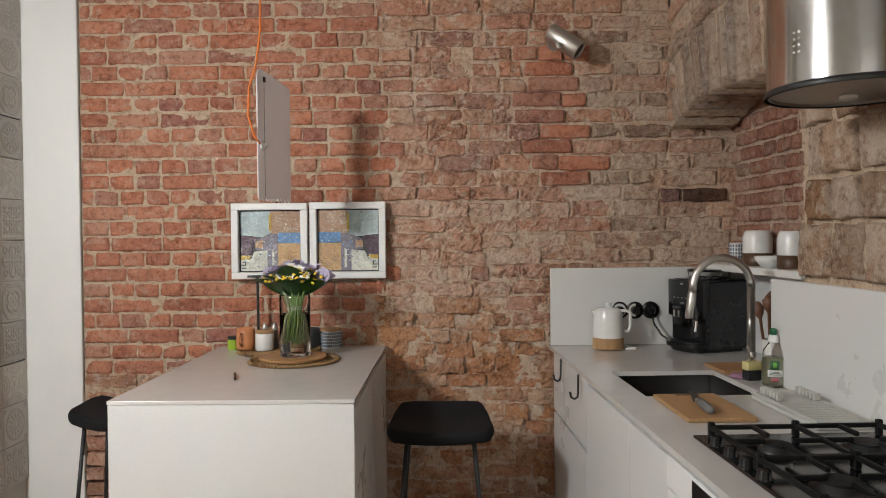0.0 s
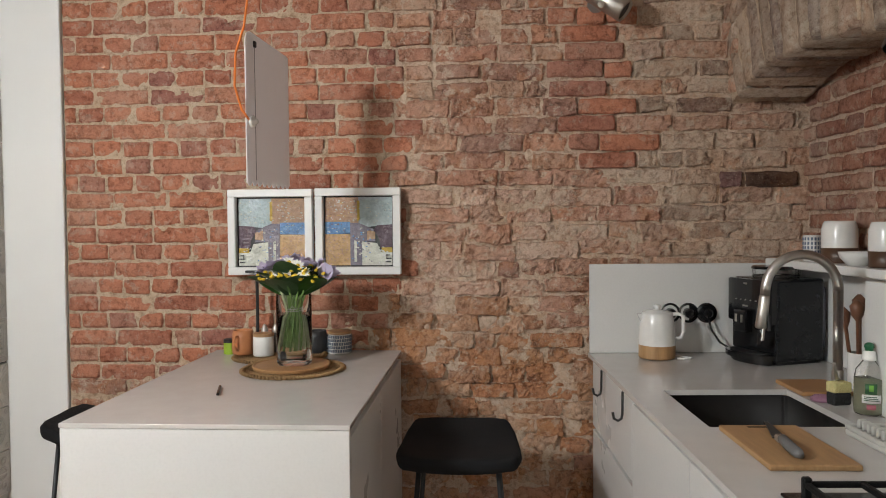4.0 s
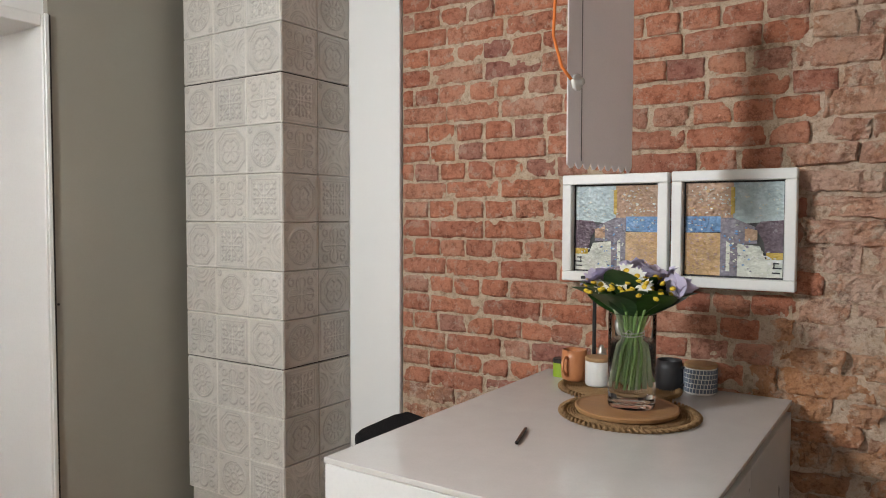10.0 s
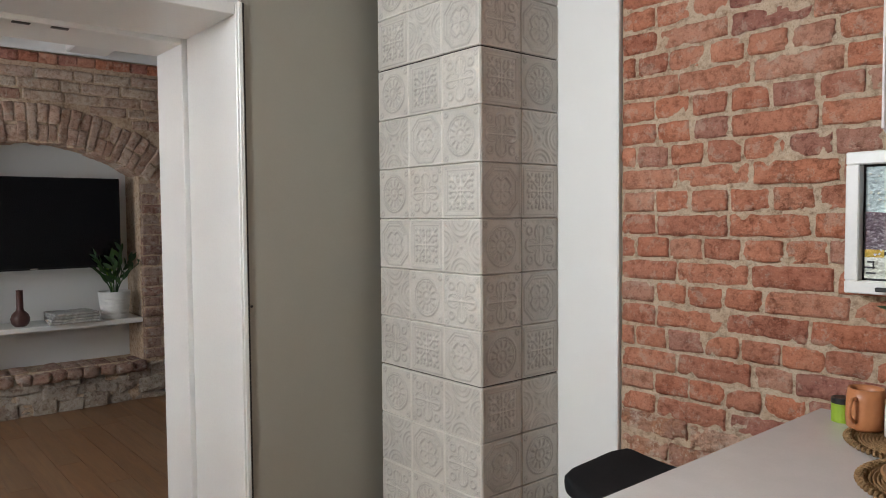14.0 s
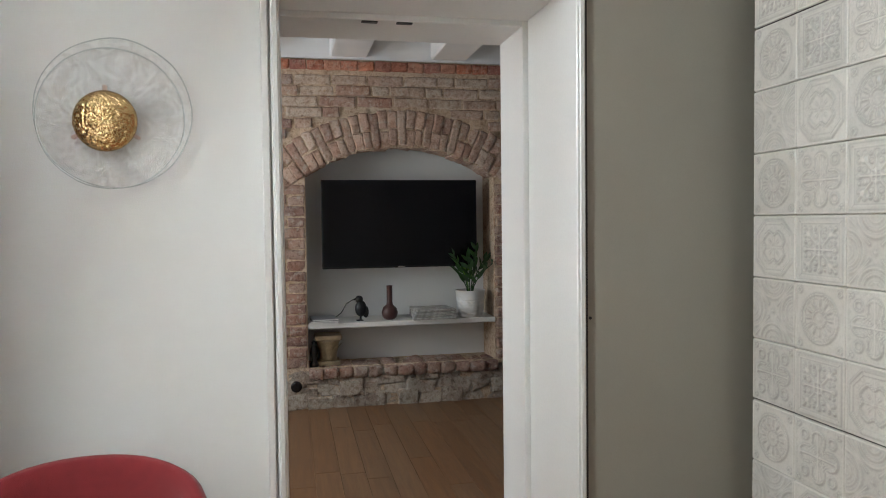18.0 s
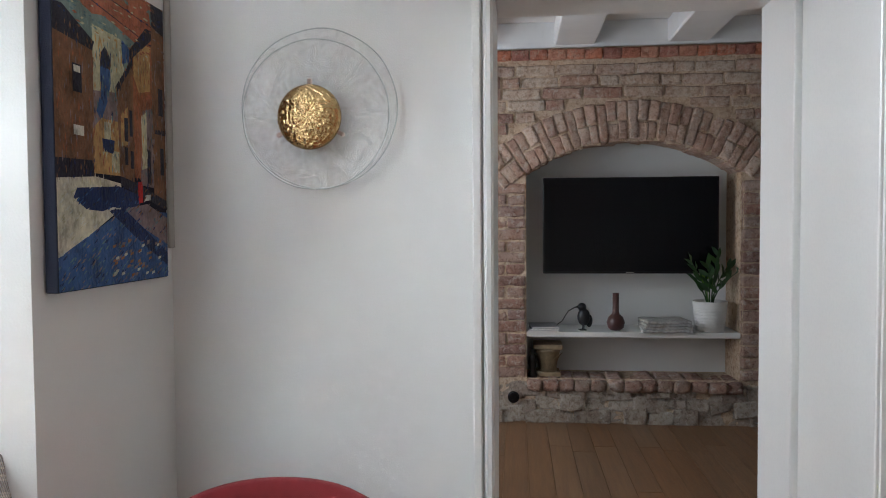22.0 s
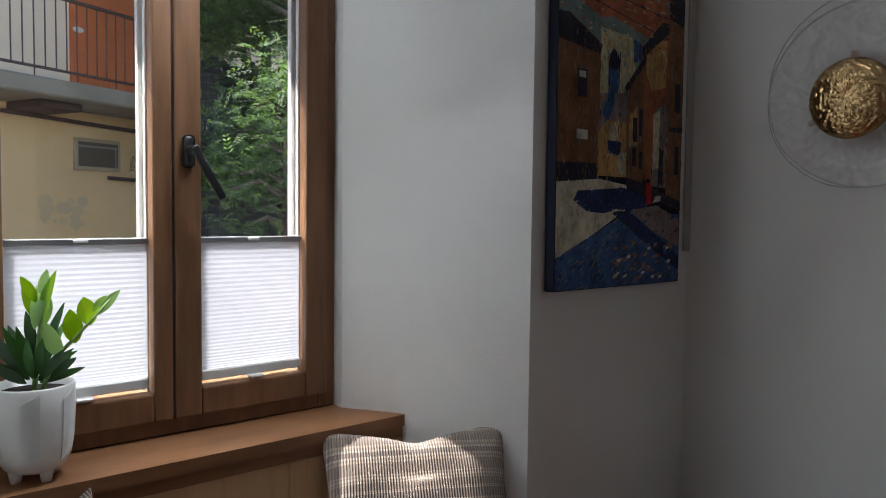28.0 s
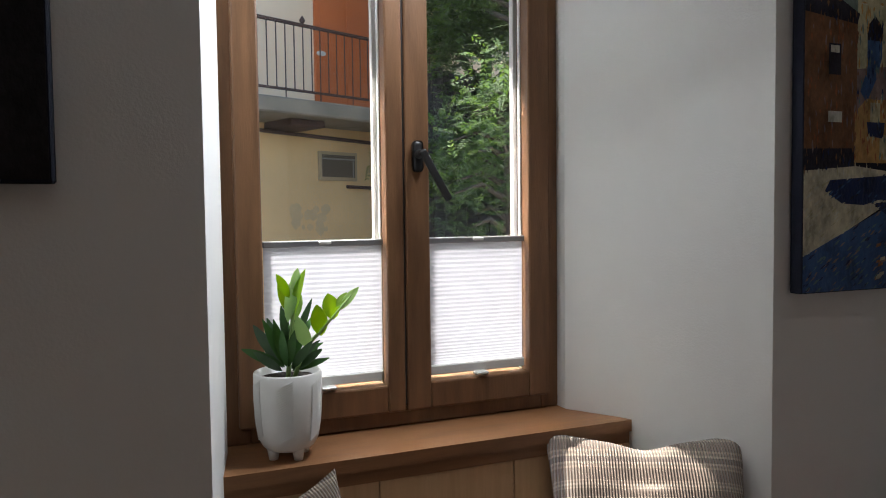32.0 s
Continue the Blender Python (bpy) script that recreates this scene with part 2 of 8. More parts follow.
STEEL = material("brushed_steel", (0.50, 0.475, 0.44), 0.40, 1.0, dark=(0.55, 0.525, 0.49), scale=6, rough_var=0.04)
BRICK_TONES = ((0.51, 0.19, 0.112), (0.59, 0.255, 0.16), (0.43, 0.165, 0.108), (0.57, 0.22, 0.128), (0.53, 0.275, 0.19), (0.37, 0.16, 0.125), (0.56, 0.23, 0.135))
OLD_TONES = ((0.558, 0.321, 0.227), (0.494, 0.247, 0.174), (0.632, 0.421, 0.316), (0.368, 0.205, 0.158), (0.589, 0.300, 0.195), (0.526, 0.358, 0.263))
PALE_TONES = ((0.575, 0.420, 0.316), (0.644, 0.494, 0.385), (0.483, 0.328, 0.253), (0.609, 0.351, 0.241), (0.575, 0.454, 0.351), (0.253, 0.149, 0.115))
WASH_TONES = ((0.648, 0.435, 0.339), (0.567, 0.324, 0.238), (0.662, 0.496, 0.395), (0.587, 0.395, 0.304), (0.506, 0.248, 0.167), (0.658, 0.476, 0.374))
RUST_TONES = ((0.552, 0.294, 0.170), (0.497, 0.230, 0.124), (0.598, 0.396, 0.276), (0.423, 0.216, 0.133), (0.570, 0.331, 0.202))
RED_LOOK = (BRICK_TONES, (0.34, 0.145, 0.105), (0.57, 0.43, 0.34), 0.16, 0.42)
OLD_LOOK = (OLD_TONES, (0.50, 0.24, 0.13), (0.63, 0.51, 0.405), 0.5, 0.65)
RUST_LOOK = (RUST_TONES, (0.50, 0.235, 0.105), (0.58, 0.46, 0.36), 0.6, 0.55)
WASH_LOOK = (WASH_TONES, (0.48, 0.225, 0.125), (0.63, 0.50, 0.39), 0.55, 0.7)
BRICK = masonry("red_brick", *RED_LOOK, cracks=0.4)
ROUGHBRICK = masonry("weathered_brick", *OLD_LOOK, cracks=0.45)
BRICKREST = masonry("red_brick_joined", *RED_LOOK, True, cracks=0.4)
ROUGHREST = masonry("weathered_brick_joined", *OLD_LOOK, True, cracks=0.45)
PALEREST = masonry("greyed_brick_joined", PALE_TONES, (0.46, 0.24, 0.14), (0.55, 0.46, 0.36), 0.35, 0.6, True)
RUSTREST = masonry("crumbling_brick_joined", *RUST_LOOK, True, cracks=0.45)
RUSTBRICK = masonry("crumbling_brick", *RUST_LOOK, cracks=0.45)
WASHREST = masonry("lime_washed_brick_joined", *WASH_LOOK, True, cracks=0.45)
WASHBRICK = masonry("lime_washed_brick", *WASH_LOOK, cracks=0.45)
MORTAR = masonry("lime_mortar", ((0.60, 0.47, 0.345), (0.60, 0.47, 0.345)), (0.52, 0.36, 0.24), (0.66, 0.545, 0.42), 0.5, 0.5, cracks=0.0)
DUST = masonry("brick_dust_mortar", ((0.62, 0.47, 0.36), (0.62, 0.47, 0.36)), (0.56, 0.32, 0.19), (0.68, 0.56, 0.44), 0.4, 0.6, cracks=0.15)
PLUMBRICK = masonry("plum_burnt_brick", ((0.24, 0.135, 0.125), (0.26, 0.15, 0.135)), (0.20, 0.10, 0.08), (0.42, 0.33, 0.28), 0.5, 0.3)
BURNTBRICK = masonry("black_burnt_brick", ((0.10, 0.06, 0.045), (0.12, 0.07, 0.05)), (0.15, 0.07, 0.035), (0.25, 0.18, 0.14), 0.6, 0.2)
NICHEBRICK = masonry("dark_niche_brick", ((0.36, 0.165, 0.12), (0.45, 0.225, 0.155), (0.30, 0.16, 0.13), (0.50, 0.31, 0.235), (0.40, 0.18, 0.12)), (0.33, 0.14, 0.08), (0.56, 0.47, 0.36), 0.35, 0.4)
LIVING_TONES = ((0.33, 0.19, 0.15), (0.42, 0.29, 0.23), (0.28, 0.18, 0.155), (0.47, 0.35, 0.285), (0.36, 0.21, 0.16), (0.43, 0.33, 0.275))
LIVREST = masonry("greyed_red_brick_joined", LIVING_TONES, (0.33, 0.15, 0.10), (0.52, 0.46, 0.40), 0.3, 0.6, True)
PALELIV = masonry("pale_living_brick_joined", ((0.56, 0.46, 0.365), (0.63, 0.53, 0.43), (0.48, 0.355, 0.275), (0.40, 0.225, 0.17), (0.60, 0.49, 0.40)), (0.42, 0.27, 0.19), (0.56, 0.49, 0.41), 0.35, 0.6, True, cracks=0.25)
ARCHPIECE = masonry("pale_arch_living_brick", ((0.58, 0.44, 0.35), (0.52, 0.345, 0.265), (0.62, 0.50, 0.41), (0.45, 0.285, 0.22), (0.58, 0.46, 0.37)), (0.42, 0.25, 0.18), (0.56, 0.49, 0.41), 0.35, 0.6)
LIVPIECE = masonry("greyed_red_brick", LIVING_TONES, (0.33, 0.15, 0.10), (0.52, 0.46, 0.40), 0.3, 0.6)
STONE = masonry("hewn_stone", ((0.40, 0.245, 0.155), (0.52, 0.40, 0.31), (0.46, 0.32, 0.235), (0.22, 0.125, 0.075), (0.54, 0.43, 0.34), (0.42, 0.25, 0.165), (0.30, 0.165, 0.09)), (0.30, 0.155, 0.08), (0.57, 0.47, 0.375), 0.5, 0.6, False, 0.8)


# ---- mesh helpers ----
def part(name, bm, mat, parent=None, label="", smooth=False):
    me = bpy.data.meshes.new(name)
    bm.to_mesh(me)
    bm.free()
    if smooth:
        me.polygons.foreach_set("use_smooth", [True] * len(me.polygons))
    for q in (mat if isinstance(mat, (list, tuple)) else [mat]):
        me.materials.append(q)
    ob = new(name, me)
    if parent is not None:
        ob.parent = parent
    if label:
        ob["label"] = label
    return ob


def empty(name, m=None, label="", category="", group="", kind=""):
    ob = new(name)
    ob.empty_display_size = 0.05
    if m is not None:
        ob.matrix_world = m
    return tagged(ob, label, category, group, kind)


def add_box(bm, x0, x1, y0, y1, z0, z1, bevel=0.0, seg=1, m=None):
    verts = [bm.verts.new((x, y, z)) for x in (x0, x1) for y in (y0, y1) for z in (z0, z1)]
    faces = [bm.faces.new([verts[i] for i in f]) for f in ((0, 1, 3, 2), (4, 6, 7, 5), (0, 4, 5, 1), (2, 3, 7, 6), (0, 2, 6, 4), (1, 5, 7, 3))]
    geo = verts
    if bevel > 0:
        edges = list({e for f in faces for e in f.edges})
        res = bmesh.ops.bevel(bm, geom=edges, offset=bevel, segments=seg, affect="EDGES", profile=0.5)
        geo = list({v for v in res["verts"]} | {v for v in verts if v.is_valid})
    if m is not None:
        bmesh.ops.transform(bm, matrix=m, verts=geo)
    return bm


def box(x0, x1, y0, y1, z0, z1, bevel=0.0, seg=1, m=None):
    return add_box(bmesh.new(), x0, x1, y0, y1, z0, z1, bevel, seg, m)


def lathe(profile, seg=32, bm=None, m=None):
    """Turns a profile of (radius, height) about the z axis."""
    bm = bm or bmesh.new()
    rings = []
    made = []
    for r, z in profile:
        if r < 1e-5:
            v = bm.verts.new((0, 0, z))
            rings.append([v] * seg)
            made.append(v)
        else:
            ring = [bm.verts.new((r * math.cos(2 * math.pi * i / seg), r * math.sin(2 * math.pi * i / seg), z)) for i in range(seg)]
            rings.append(ring)
            made += ring
    for a, b in zip(rings, rings[1:]):
        for i in range(seg):
            q = [a[i], a[(i + 1) % seg], b[(i + 1) % seg], b[i]]
            q = list(dict.fromkeys(q))
            if len(q) > 2:
                bm.faces.new(q)
    if m is not None:
        bmesh.ops.transform(bm, matrix=m, verts=made)
    return bm


def tube(points, r, seg=10, bm=None, closed=False):
    """A round bar along points; r is one radius or one for each point."""
    bm = bm or bmesh.new()
    pts = [Vector(p) for p in points]
    rs = [float(q) for q in (r if isinstance(r, (list, tuple)) else [r] * len(pts))]
    rings = []
    up = None
    for i, p in enumerate(pts):
        d = (pts[min(i + 1, len(pts) - 1)] - pts[max(i - 1, 0)]).normalized()
        if up is None:
            up = d.orthogonal().normalized()
        up = (up - d * up.dot(d)).normalized()
        side = d.cross(up)
        rings.append([bm.verts.new(p + rs[i] * (math.cos(2 * math.pi * k / seg) * up + math.sin(2 * math.pi * k / seg) * side)) for k in range(seg)])
    for a, b in zip(rings, rings[1:]):
        for k in range(seg):
            bm.faces.new((a[k], a[(k + 1) % seg], b[(k + 1) % seg], b[k]))
    bm.faces.new(rings[0][::-1])
    bm.faces.new(rings[-1])
    return bm


def arc(c, r, a0, a1, n, ax=(1, 0, 0), ay=(0, 0, 1)):
    c, ax, ay = Vector(c), Vector(ax), Vector(ay)
    return [c + r * (math.cos(radians(a0 + (a1 - a0) * i / n)) * ax + math.sin(radians(a0 + (a1 - a0) * i / n)) * ay) for i in range(n + 1)]


def prism(outline, y0, y1, m=None):
    """An outline of (x, z) extruded from y0 to y1."""
    bm = bmesh.new()
    a = [bm.verts.new((x, y0, z)) for x, z in outline]
    b = [bm.verts.new((x, y1, z)) for x, z in outline]
    n = len(a)
    bm.faces.new(a)
    bm.faces.new(b[::-1])
    for i in range(n):
        bm.faces.new((a[i], b[i], b[(i + 1) % n], a[(i + 1) % n]))
    bmesh.ops.recalc_face_normals(bm, faces=bm.faces)
    if m is not None:
        bmesh.ops.transform(bm, matrix=m, verts=bm.verts)
    return bm


def structure(name, bm, mat, label="", smooth=False):
    return tagged(part(name, bm, mat, None, "", smooth), label, "", "", "structure")


def thing(name, bm, mat, label, category, m=None, group="", smooth=False):
    ob = part(name, bm, mat, None, "", smooth)
    if m is not None:
        ob.matrix_world = m
    return tagged(ob, label, category, group)


# ---- the plan ----
NY = 3.752          # brick wall's face
WX = -3.105         # lamp wall's face
PX = -2.83          # face of the boxed wall beside the doorway
SY = 0.83           # window wall's face
TOP = 2.95          # kitchen ceiling
DL, DR, DH = 1.815, 2.745, 2.215   # doorway
LX, LF = -5.94, 0.09               # living room's brick face and floor
KIT = pose(0.519, 3.70, 0, 0, 0, 2.2)   # worktop's front corner at the brick wall; x to the east wall, y to the brick wall

# floors
structure("floor_hall", box(-0.82, 2.0, -2.75, 0.0, -0.12, 0.0), OAK, "oak hall floor")
structure("ceiling_hall", box(-0.82, 2.0, -2.75, 0.0, TOP, TOP + 0.1), CEIL, "plain white hall ceiling")
structure("floor_kitchen", box(-3.2, 2.0, 0.0, 3.8, -0.12, 0.0), OAK, "oak plank kitchen floor")
structure("ceiling_kitchen", box(-3.2, 2.0, 0.0, 3.8, TOP, TOP + 0.1), CEIL, "plain white ceiling")

# north wall: backing, white pier beside the stove
structure("wall_north_backing", box(-3.2, 2.1, NY + 0.075, 4.1, 0, TOP), MORTAR, "masonry wall behind the bricks")
structure("wall_north_pier", box(-3.12, -1.846, NY - 0.012, NY + 0.07, 0, TOP, 0.004), WALL, "smooth white painted wall beside the bricks")

# west wall with the doorway
structure("wall_west", box(WX - 0.5, WX, SY - 0.9, DL - 0.03, 0, TOP), WALL, "white painted wall with the glass lamp")
structure("wall_west_over_door", box(WX - 0.5, PX - 0.03, DL - 0.03, DR + 0.03, DH + 0.05, TOP), WALL, "white wall over the doorway")
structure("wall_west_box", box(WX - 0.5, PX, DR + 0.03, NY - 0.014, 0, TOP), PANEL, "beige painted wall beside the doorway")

# window wall
WL, WR, WY = -1.366, -2.198, 0.40
structure("wall_south_right", prism([(WX, SY), (-2.455, SY), (-2.19, WY + 0.03), (-2.19, 0.33), (-2.36, 0.0), (WX, 0.0)], 0, TOP, Matrix(((1, 0, 0, 0), (0, 0, 1, 0), (0, 1, 0, 0), (0, 0, 0, 1)))), WALL, "white wall and splayed window reveal")
# outer edge splayed out of view so that sun reaches the whole blind
structure("wall_south_left", prism([(-0.62, SY), (-0.62, 0.0), (-1.18, 0.0), (-1.372, 0.33), (-1.372, WY + 0.03), (-1.312, SY)], 0, TOP, Matrix(((1, 0, 0, 0), (0, 0, 1, 0), (0, 1, 0, 0), (0, 0, 0, 1)))), WALL, "white wall between window and passage")
structure("wall_south_below", box(-2.19, -1.372, 0.0, 0.36, 0, 0.98), WALL)
structure("wall_south_above", box(-2.42, -1.34, 0.0, SY - 0.02, 2.52, TOP), WALL)
# passage behind: unseen, with a window opening added for the hall lamp
structure("wall_hall_west", box(-0.62 - 0.2, -0.62, -2.6, 0.0, 0, TOP), WALL, "white hall wall")
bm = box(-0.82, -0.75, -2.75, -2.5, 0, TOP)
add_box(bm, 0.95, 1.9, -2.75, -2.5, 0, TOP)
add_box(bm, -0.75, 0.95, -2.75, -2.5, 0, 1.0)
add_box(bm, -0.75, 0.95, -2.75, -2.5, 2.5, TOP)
structure("wall_hall_south", bm, WALL, "unseen white hall wall with an opening added for a lamp")
# unseen wall, its opening added for the east fill lamp
bm = box(1.62, 1.95, 0.52, 3.83, 0, TOP)
add_box(bm, 1.62, 1.95, -2.75, -0.72, 0, TOP)
add_box(bm, 1.62, 1.95, -0.72, 0.52, 0, 1.0)
add_box(bm, 1.62, 1.95, -0.72, 0.52, 2.4, TOP)
structure("wall_east", bm, WALL, "plain unseen white wall with an opening added for a lamp")

# living room
structure("floor_living", box(-6.6, WX - 0.3, -0.6, 5.2, LF - 0.1, LF - 0.012), OAK)
structure("ceiling_living", box(-6.6, WX - 0.5, -0.6, 5.2, 2.80, 2.96), CEIL)
structure("wall_living_north", box(-6.6, WX - 0.5, 5.2, 5.4, 0, 2.9), WALL)
# unseen wall, its opening added for the living room's fill lamp
bm = box(-6.6, -5.2, -0.75, -0.55, 0, 2.9)
add_box(bm, -4.0, WX - 0.5, -0.75, -0.55, 0, 2.9)
add_box(bm, -5.2, -4.0, -0.75, -0.55, 0, 0.9)
add_box(bm, -5.2, -4.0, -0.75, -0.55, 2.3, 2.9)
structure("wall_living_south", bm, WALL)
structure("wall_living_east", box(WX - 0.56, WX - 0.502, DR + 0.06, 5.2, 0, 2.9), WALL)
structure("wall_living_east_low", box(WX - 0.56, WX - 0.502, -0.6, DL - 0.06, 0, 2.9), WALL)
structure("wall_living_west", box(-6.6, -6.36, -0.6, 5.2, 0, 2.9), WALL, "white back of the arched recess")

# ---- doorway ----
door = empty("door_frame", pose(0, 0, 0), "white lacquered deep doorway lining with grooved casing", "door frame")
for name, b in (("jamb", box(-3.30, PX + 0.012, DR, DR + 0.03, 0, DH + 0.045, 0.003)),
                ("jamb", box(-3.60, -3.302, DR - 0.022, DR + 0.03, 0, DH + 0.045, 0.003)),
                ("jamb", box(-3.60, WX + 0.012, DL - 0.03, DL, 0, DH + 0.045, 0.003)),
                ("head", box(-3.30, PX + 0.012, DL, DR, DH, DH + 0.045, 0.003)),
                ("head", box(-3.60, -3.302, DL, DR - 0.022, DH - 0.022, DH + 0.045, 0.003)),
                ("casing", box(PX + 0.002, PX + 0.016, DR + 0.010, DR + 0.028, 0, DH + 0.05, 0.003)),
                ("casing", box(WX + 0.002, WX + 0.026, DL - 0.024, DL - 0.004, 0, DH + 0.05, 0.004)),
                ("casing", box(WX + 0.002, WX + 0.020, DL - 0.062, DL - 0.036, 0, DH + 0.05, 0.004))):
    part(name, b, TRIM, door)
for yy in (2.14, 2.27):
    part("catch_plate", box(-3.335, -3.31, yy - 0.03, yy + 0.03, DH - 0.026, DH - 0.0215, 0.001), STEELBLK, door, "dark metal catch plate")
part("latch", lathe([(0, 0.0), (0.005, 0.0), (0.005, 0.005), (0.004, 0.006), (0, 0.006)], 12, m=pose(PX + 0.0005, DR + 0.047, 1.131, 0, 90, 0)), STEELBLK, door, "small black latch bolt")
# black strip: the groove's shadow put into colour
part("gap_strip", box(PX + 0.001, PX + 0.006, DR + 0.030, DR + 0.038, 0, DH + 0.05), STEELBLK, door, "black strip in place of the groove's shadow")

# ---- kitchen island ----
IX0, IX1, IY0, IY1 = -1.137, -0.303, 2.515, 3.735
isl = empty("kitchen_island", pose(0, 0, 0), "white handleless kitchen island with pale quartz top", "kitchen island")
part("countertop", box(IX0 - 0.002, IX1 + 0.002, IY0 - 0.002, IY1, 0.898, 0.912, 0.002, 2), QUARTZ, isl, "pale glossy quartz slab")
part("end_panel", box(IX0, IX1, IY0, IY0 + 0.02, 0.0, 0.8965, 0.0015), CAB, isl)
part("body", box(IX0 + 0.004, IX1 - 0.022, IY0 + 0.022, IY1, 0.0, 0.895), CAB, isl)
for a, b in ((IY0 + 0.023, 3.12), (3.123, IY1)):
    part("cabinet_front", box(IX1 - 0.02, IX1, a, b, 0.08, 0.873, 0.0015), CAB, isl)

# ---- brick pools ----
rng = random.Random(5)


def brick_shape(l, h, d, rough, seed, nx=5, nz=3):
    """Vertices and faces of one worn brick, chipped at its edges; its front looks to -y, its middle front lies at the origin."""
    r = random.Random(seed)
    off = Vector((r.uniform(0, 90), r.uniform(0, 90), r.uniform(0, 90)))
    v, f = [], []
    tilt_x, tilt_z = r.uniform(-1, 1) * rough * 0.02, r.uniform(-1, 1) * rough * 0.05
    chips = [(sx * l / 2 * r.uniform(0.6, 1), sz * h / 2 * r.uniform(0.7, 1), r.uniform(0.010, 0.022) * (1 + 0.5 * rough)) for sx in (-1, 1) for sz in (-1, 1) if r.random() < 0.12 + 0.25 * rough]
    for j in range(nz + 1):
        for i in range(nx + 1):
            # rows crowd towards the rim
            u, w = i / nx - 0.5, j / nz - 0.5
            u, w = u * (1.35 - 1.4 * u * u), w * (1.35 - 1.4 * w * w)
            rim = i in (0, nx) or j in (0, nz)
            corner = i in (0, nx) and j in (0, nz)
            p = Vector((u * l, 0, w * h))
            n = noise.noise_vector(p * 14 + off) + 0.8 * noise.noise_vector(p * 42 + off)
            fine = noise.noise_vector(p * 95 + off)
            k = 0.0026 + 0.0048 * rough
            back = 0.0
            for cx, cz, cr in chips:
                dd = math.hypot(p.x - cx, p.z - cz) / cr
                if dd < 1:
                    back += (1 - dd * dd) * (0.004 + 0.009 * min(1.5, rough))
            p.x += (n.x + 0.4 * fine.x) * k * (1.3 if rim else 0.8)
            p.z += (n.z + 0.4 * fine.z) * k * (1.0 if rim else 0.6)
            if corner:
                p.x, p.z = p.x * (1 - 0.0025 / l), p.z * (1 - 0.003 / h)
            crag = abs(n.y) - 0.35
            p.y = (n.y * (1 - min(1, rough)) + crag * min(1, rough)) * (0.0018 + 0.0055 * rough) + fine.y * (0.0008 + 0.0026 * rough) + back
            if rough > 0.6:
                q = p * 31 + off
                p.y += rough * (0.0042 * (abs(noise.noise(q)) - 0.2) + 0.0030 * (abs(noise.noise(q * 2.3)) - 0.2))
            p.y += (0.0026 + 0.0042 * rough if rim else 0) + (0.0012 + 0.0016 * rough if corner else 0) + tilt_x * u + tilt_z * w * 0.2
            v.append(p)
    for j in range(nz):
        for i in range(nx):
            a = j * (nx + 1) + i
            f.append((a, a + 1, a + nx + 2, a + nx + 1))
    ring = [i for i in range(nx + 1)] + [j * (nx + 1) + nx for j in range(1, nz + 1)] + [nz * (nx + 1) + i for i in range(nx - 1, -1, -1)] + [j * (nx + 1) for j in range(nz - 1, 0, -1)]
    base = len(v)
    for i in ring:
        v.append(Vector((v[i].x, d, v[i].z)))
    for k in range(len(ring)):
        k2 = (k + 1) % len(ring)
        f.append((ring[k2], ring[k], base + k, base + k2))
    return [tuple(q) for q in v], f


def mesh_of(shape, name, mat, smooth=True):
    me = bpy.data.meshes.new(name)
    me.from_pydata(shape[0], [], shape[1])
    me.polygons.foreach_set("use_smooth", [smooth] * len(me.polygons))
    me.materials.append(mat)
    return me


class Joined:
    """Many pieces in one mesh."""

    def __init__(self):
        self.v, self.f, self.n = [], [], 0

    def add(self, shape, m):
        a = np.array(shape[0])
        m = np.array(m)
        self.v.append(a @ m[:3, :3].T + m[:3, 3])
        self.f += [tuple(i + self.n for i in q) for q in shape[1]]
        self.n += len(a)

    def make(self, name, mat, parent=None, kind="stuff", smooth=True):
        if not self.v:
            return None
        me = bpy.data.meshes.new(name)
        me.from_pydata(np.concatenate(self.v).tolist(), [], self.f)
        if smooth:
            me.polygons.foreach_set("use_smooth", [True] * len(me.polygons))
        me.materials.append(mat)
        ob = new(name, me)
        if parent is not None:
            ob.parent = parent
        return tagged(ob, kind=kind)


def rough_sheet(u0, u1, w0, w1, step, amp, size, m, name, mat, label, keep=None):
    """A lumpy plastered sheet in the local x-z plane, looking to -y."""
    nu, nw = max(2, int((u1 - u0) / step)), max(2, int((w1 - w0) / step))
    v, f = [], []
    for j in range(nw + 1):
        for i in range(nu + 1):
            p = Vector((u0 + (u1 - u0) * i / nu, 0, w0 + (w1 - w0) * j / nw))
            a = amp(p.x, p.z) if callable(amp) else amp
            p.y = -a * (noise.noise(p * size) + 0.5 * noise.noise(p * size * 3.1) + 0.28 * noise.noise(p * size * 7.3))
            v.append(tuple(m @ p))
    for j in range(nw):
        for i in range(nu):
            if keep is None or keep(u0 + (u1 - u0) * (i + 0.5) / nu, w0 + (w1 - w0) * (j + 0.5) / nw):
                a = j * (nu + 1) + i
                f.append((a, a + 1, a + nu + 2, a + nu + 1))
    me = bpy.data.meshes.new(name)
    me.from_pydata(v, [], f)
    me.polygons.foreach_set("use_smooth", [True] * len(me.polygons))
    me.materials.append(mat)
    return tagged(new(name, me), label, "", "", "structure")


# ---- brick wall ----
EDGE_L, EDGE_R, COURSE, BED = -1.842, 1.47, 0.07845, 0.0615


def seam(z):
    """Where the tidy bricks end and the rough old masonry begins."""
    return -0.30 + 0.07 * noise.noise(Vector((0, 3, round(z / COURSE) * 0.9))) - (0.04 if z > 2.15 else 0) - (0.09 if z < 1.15 else 0)


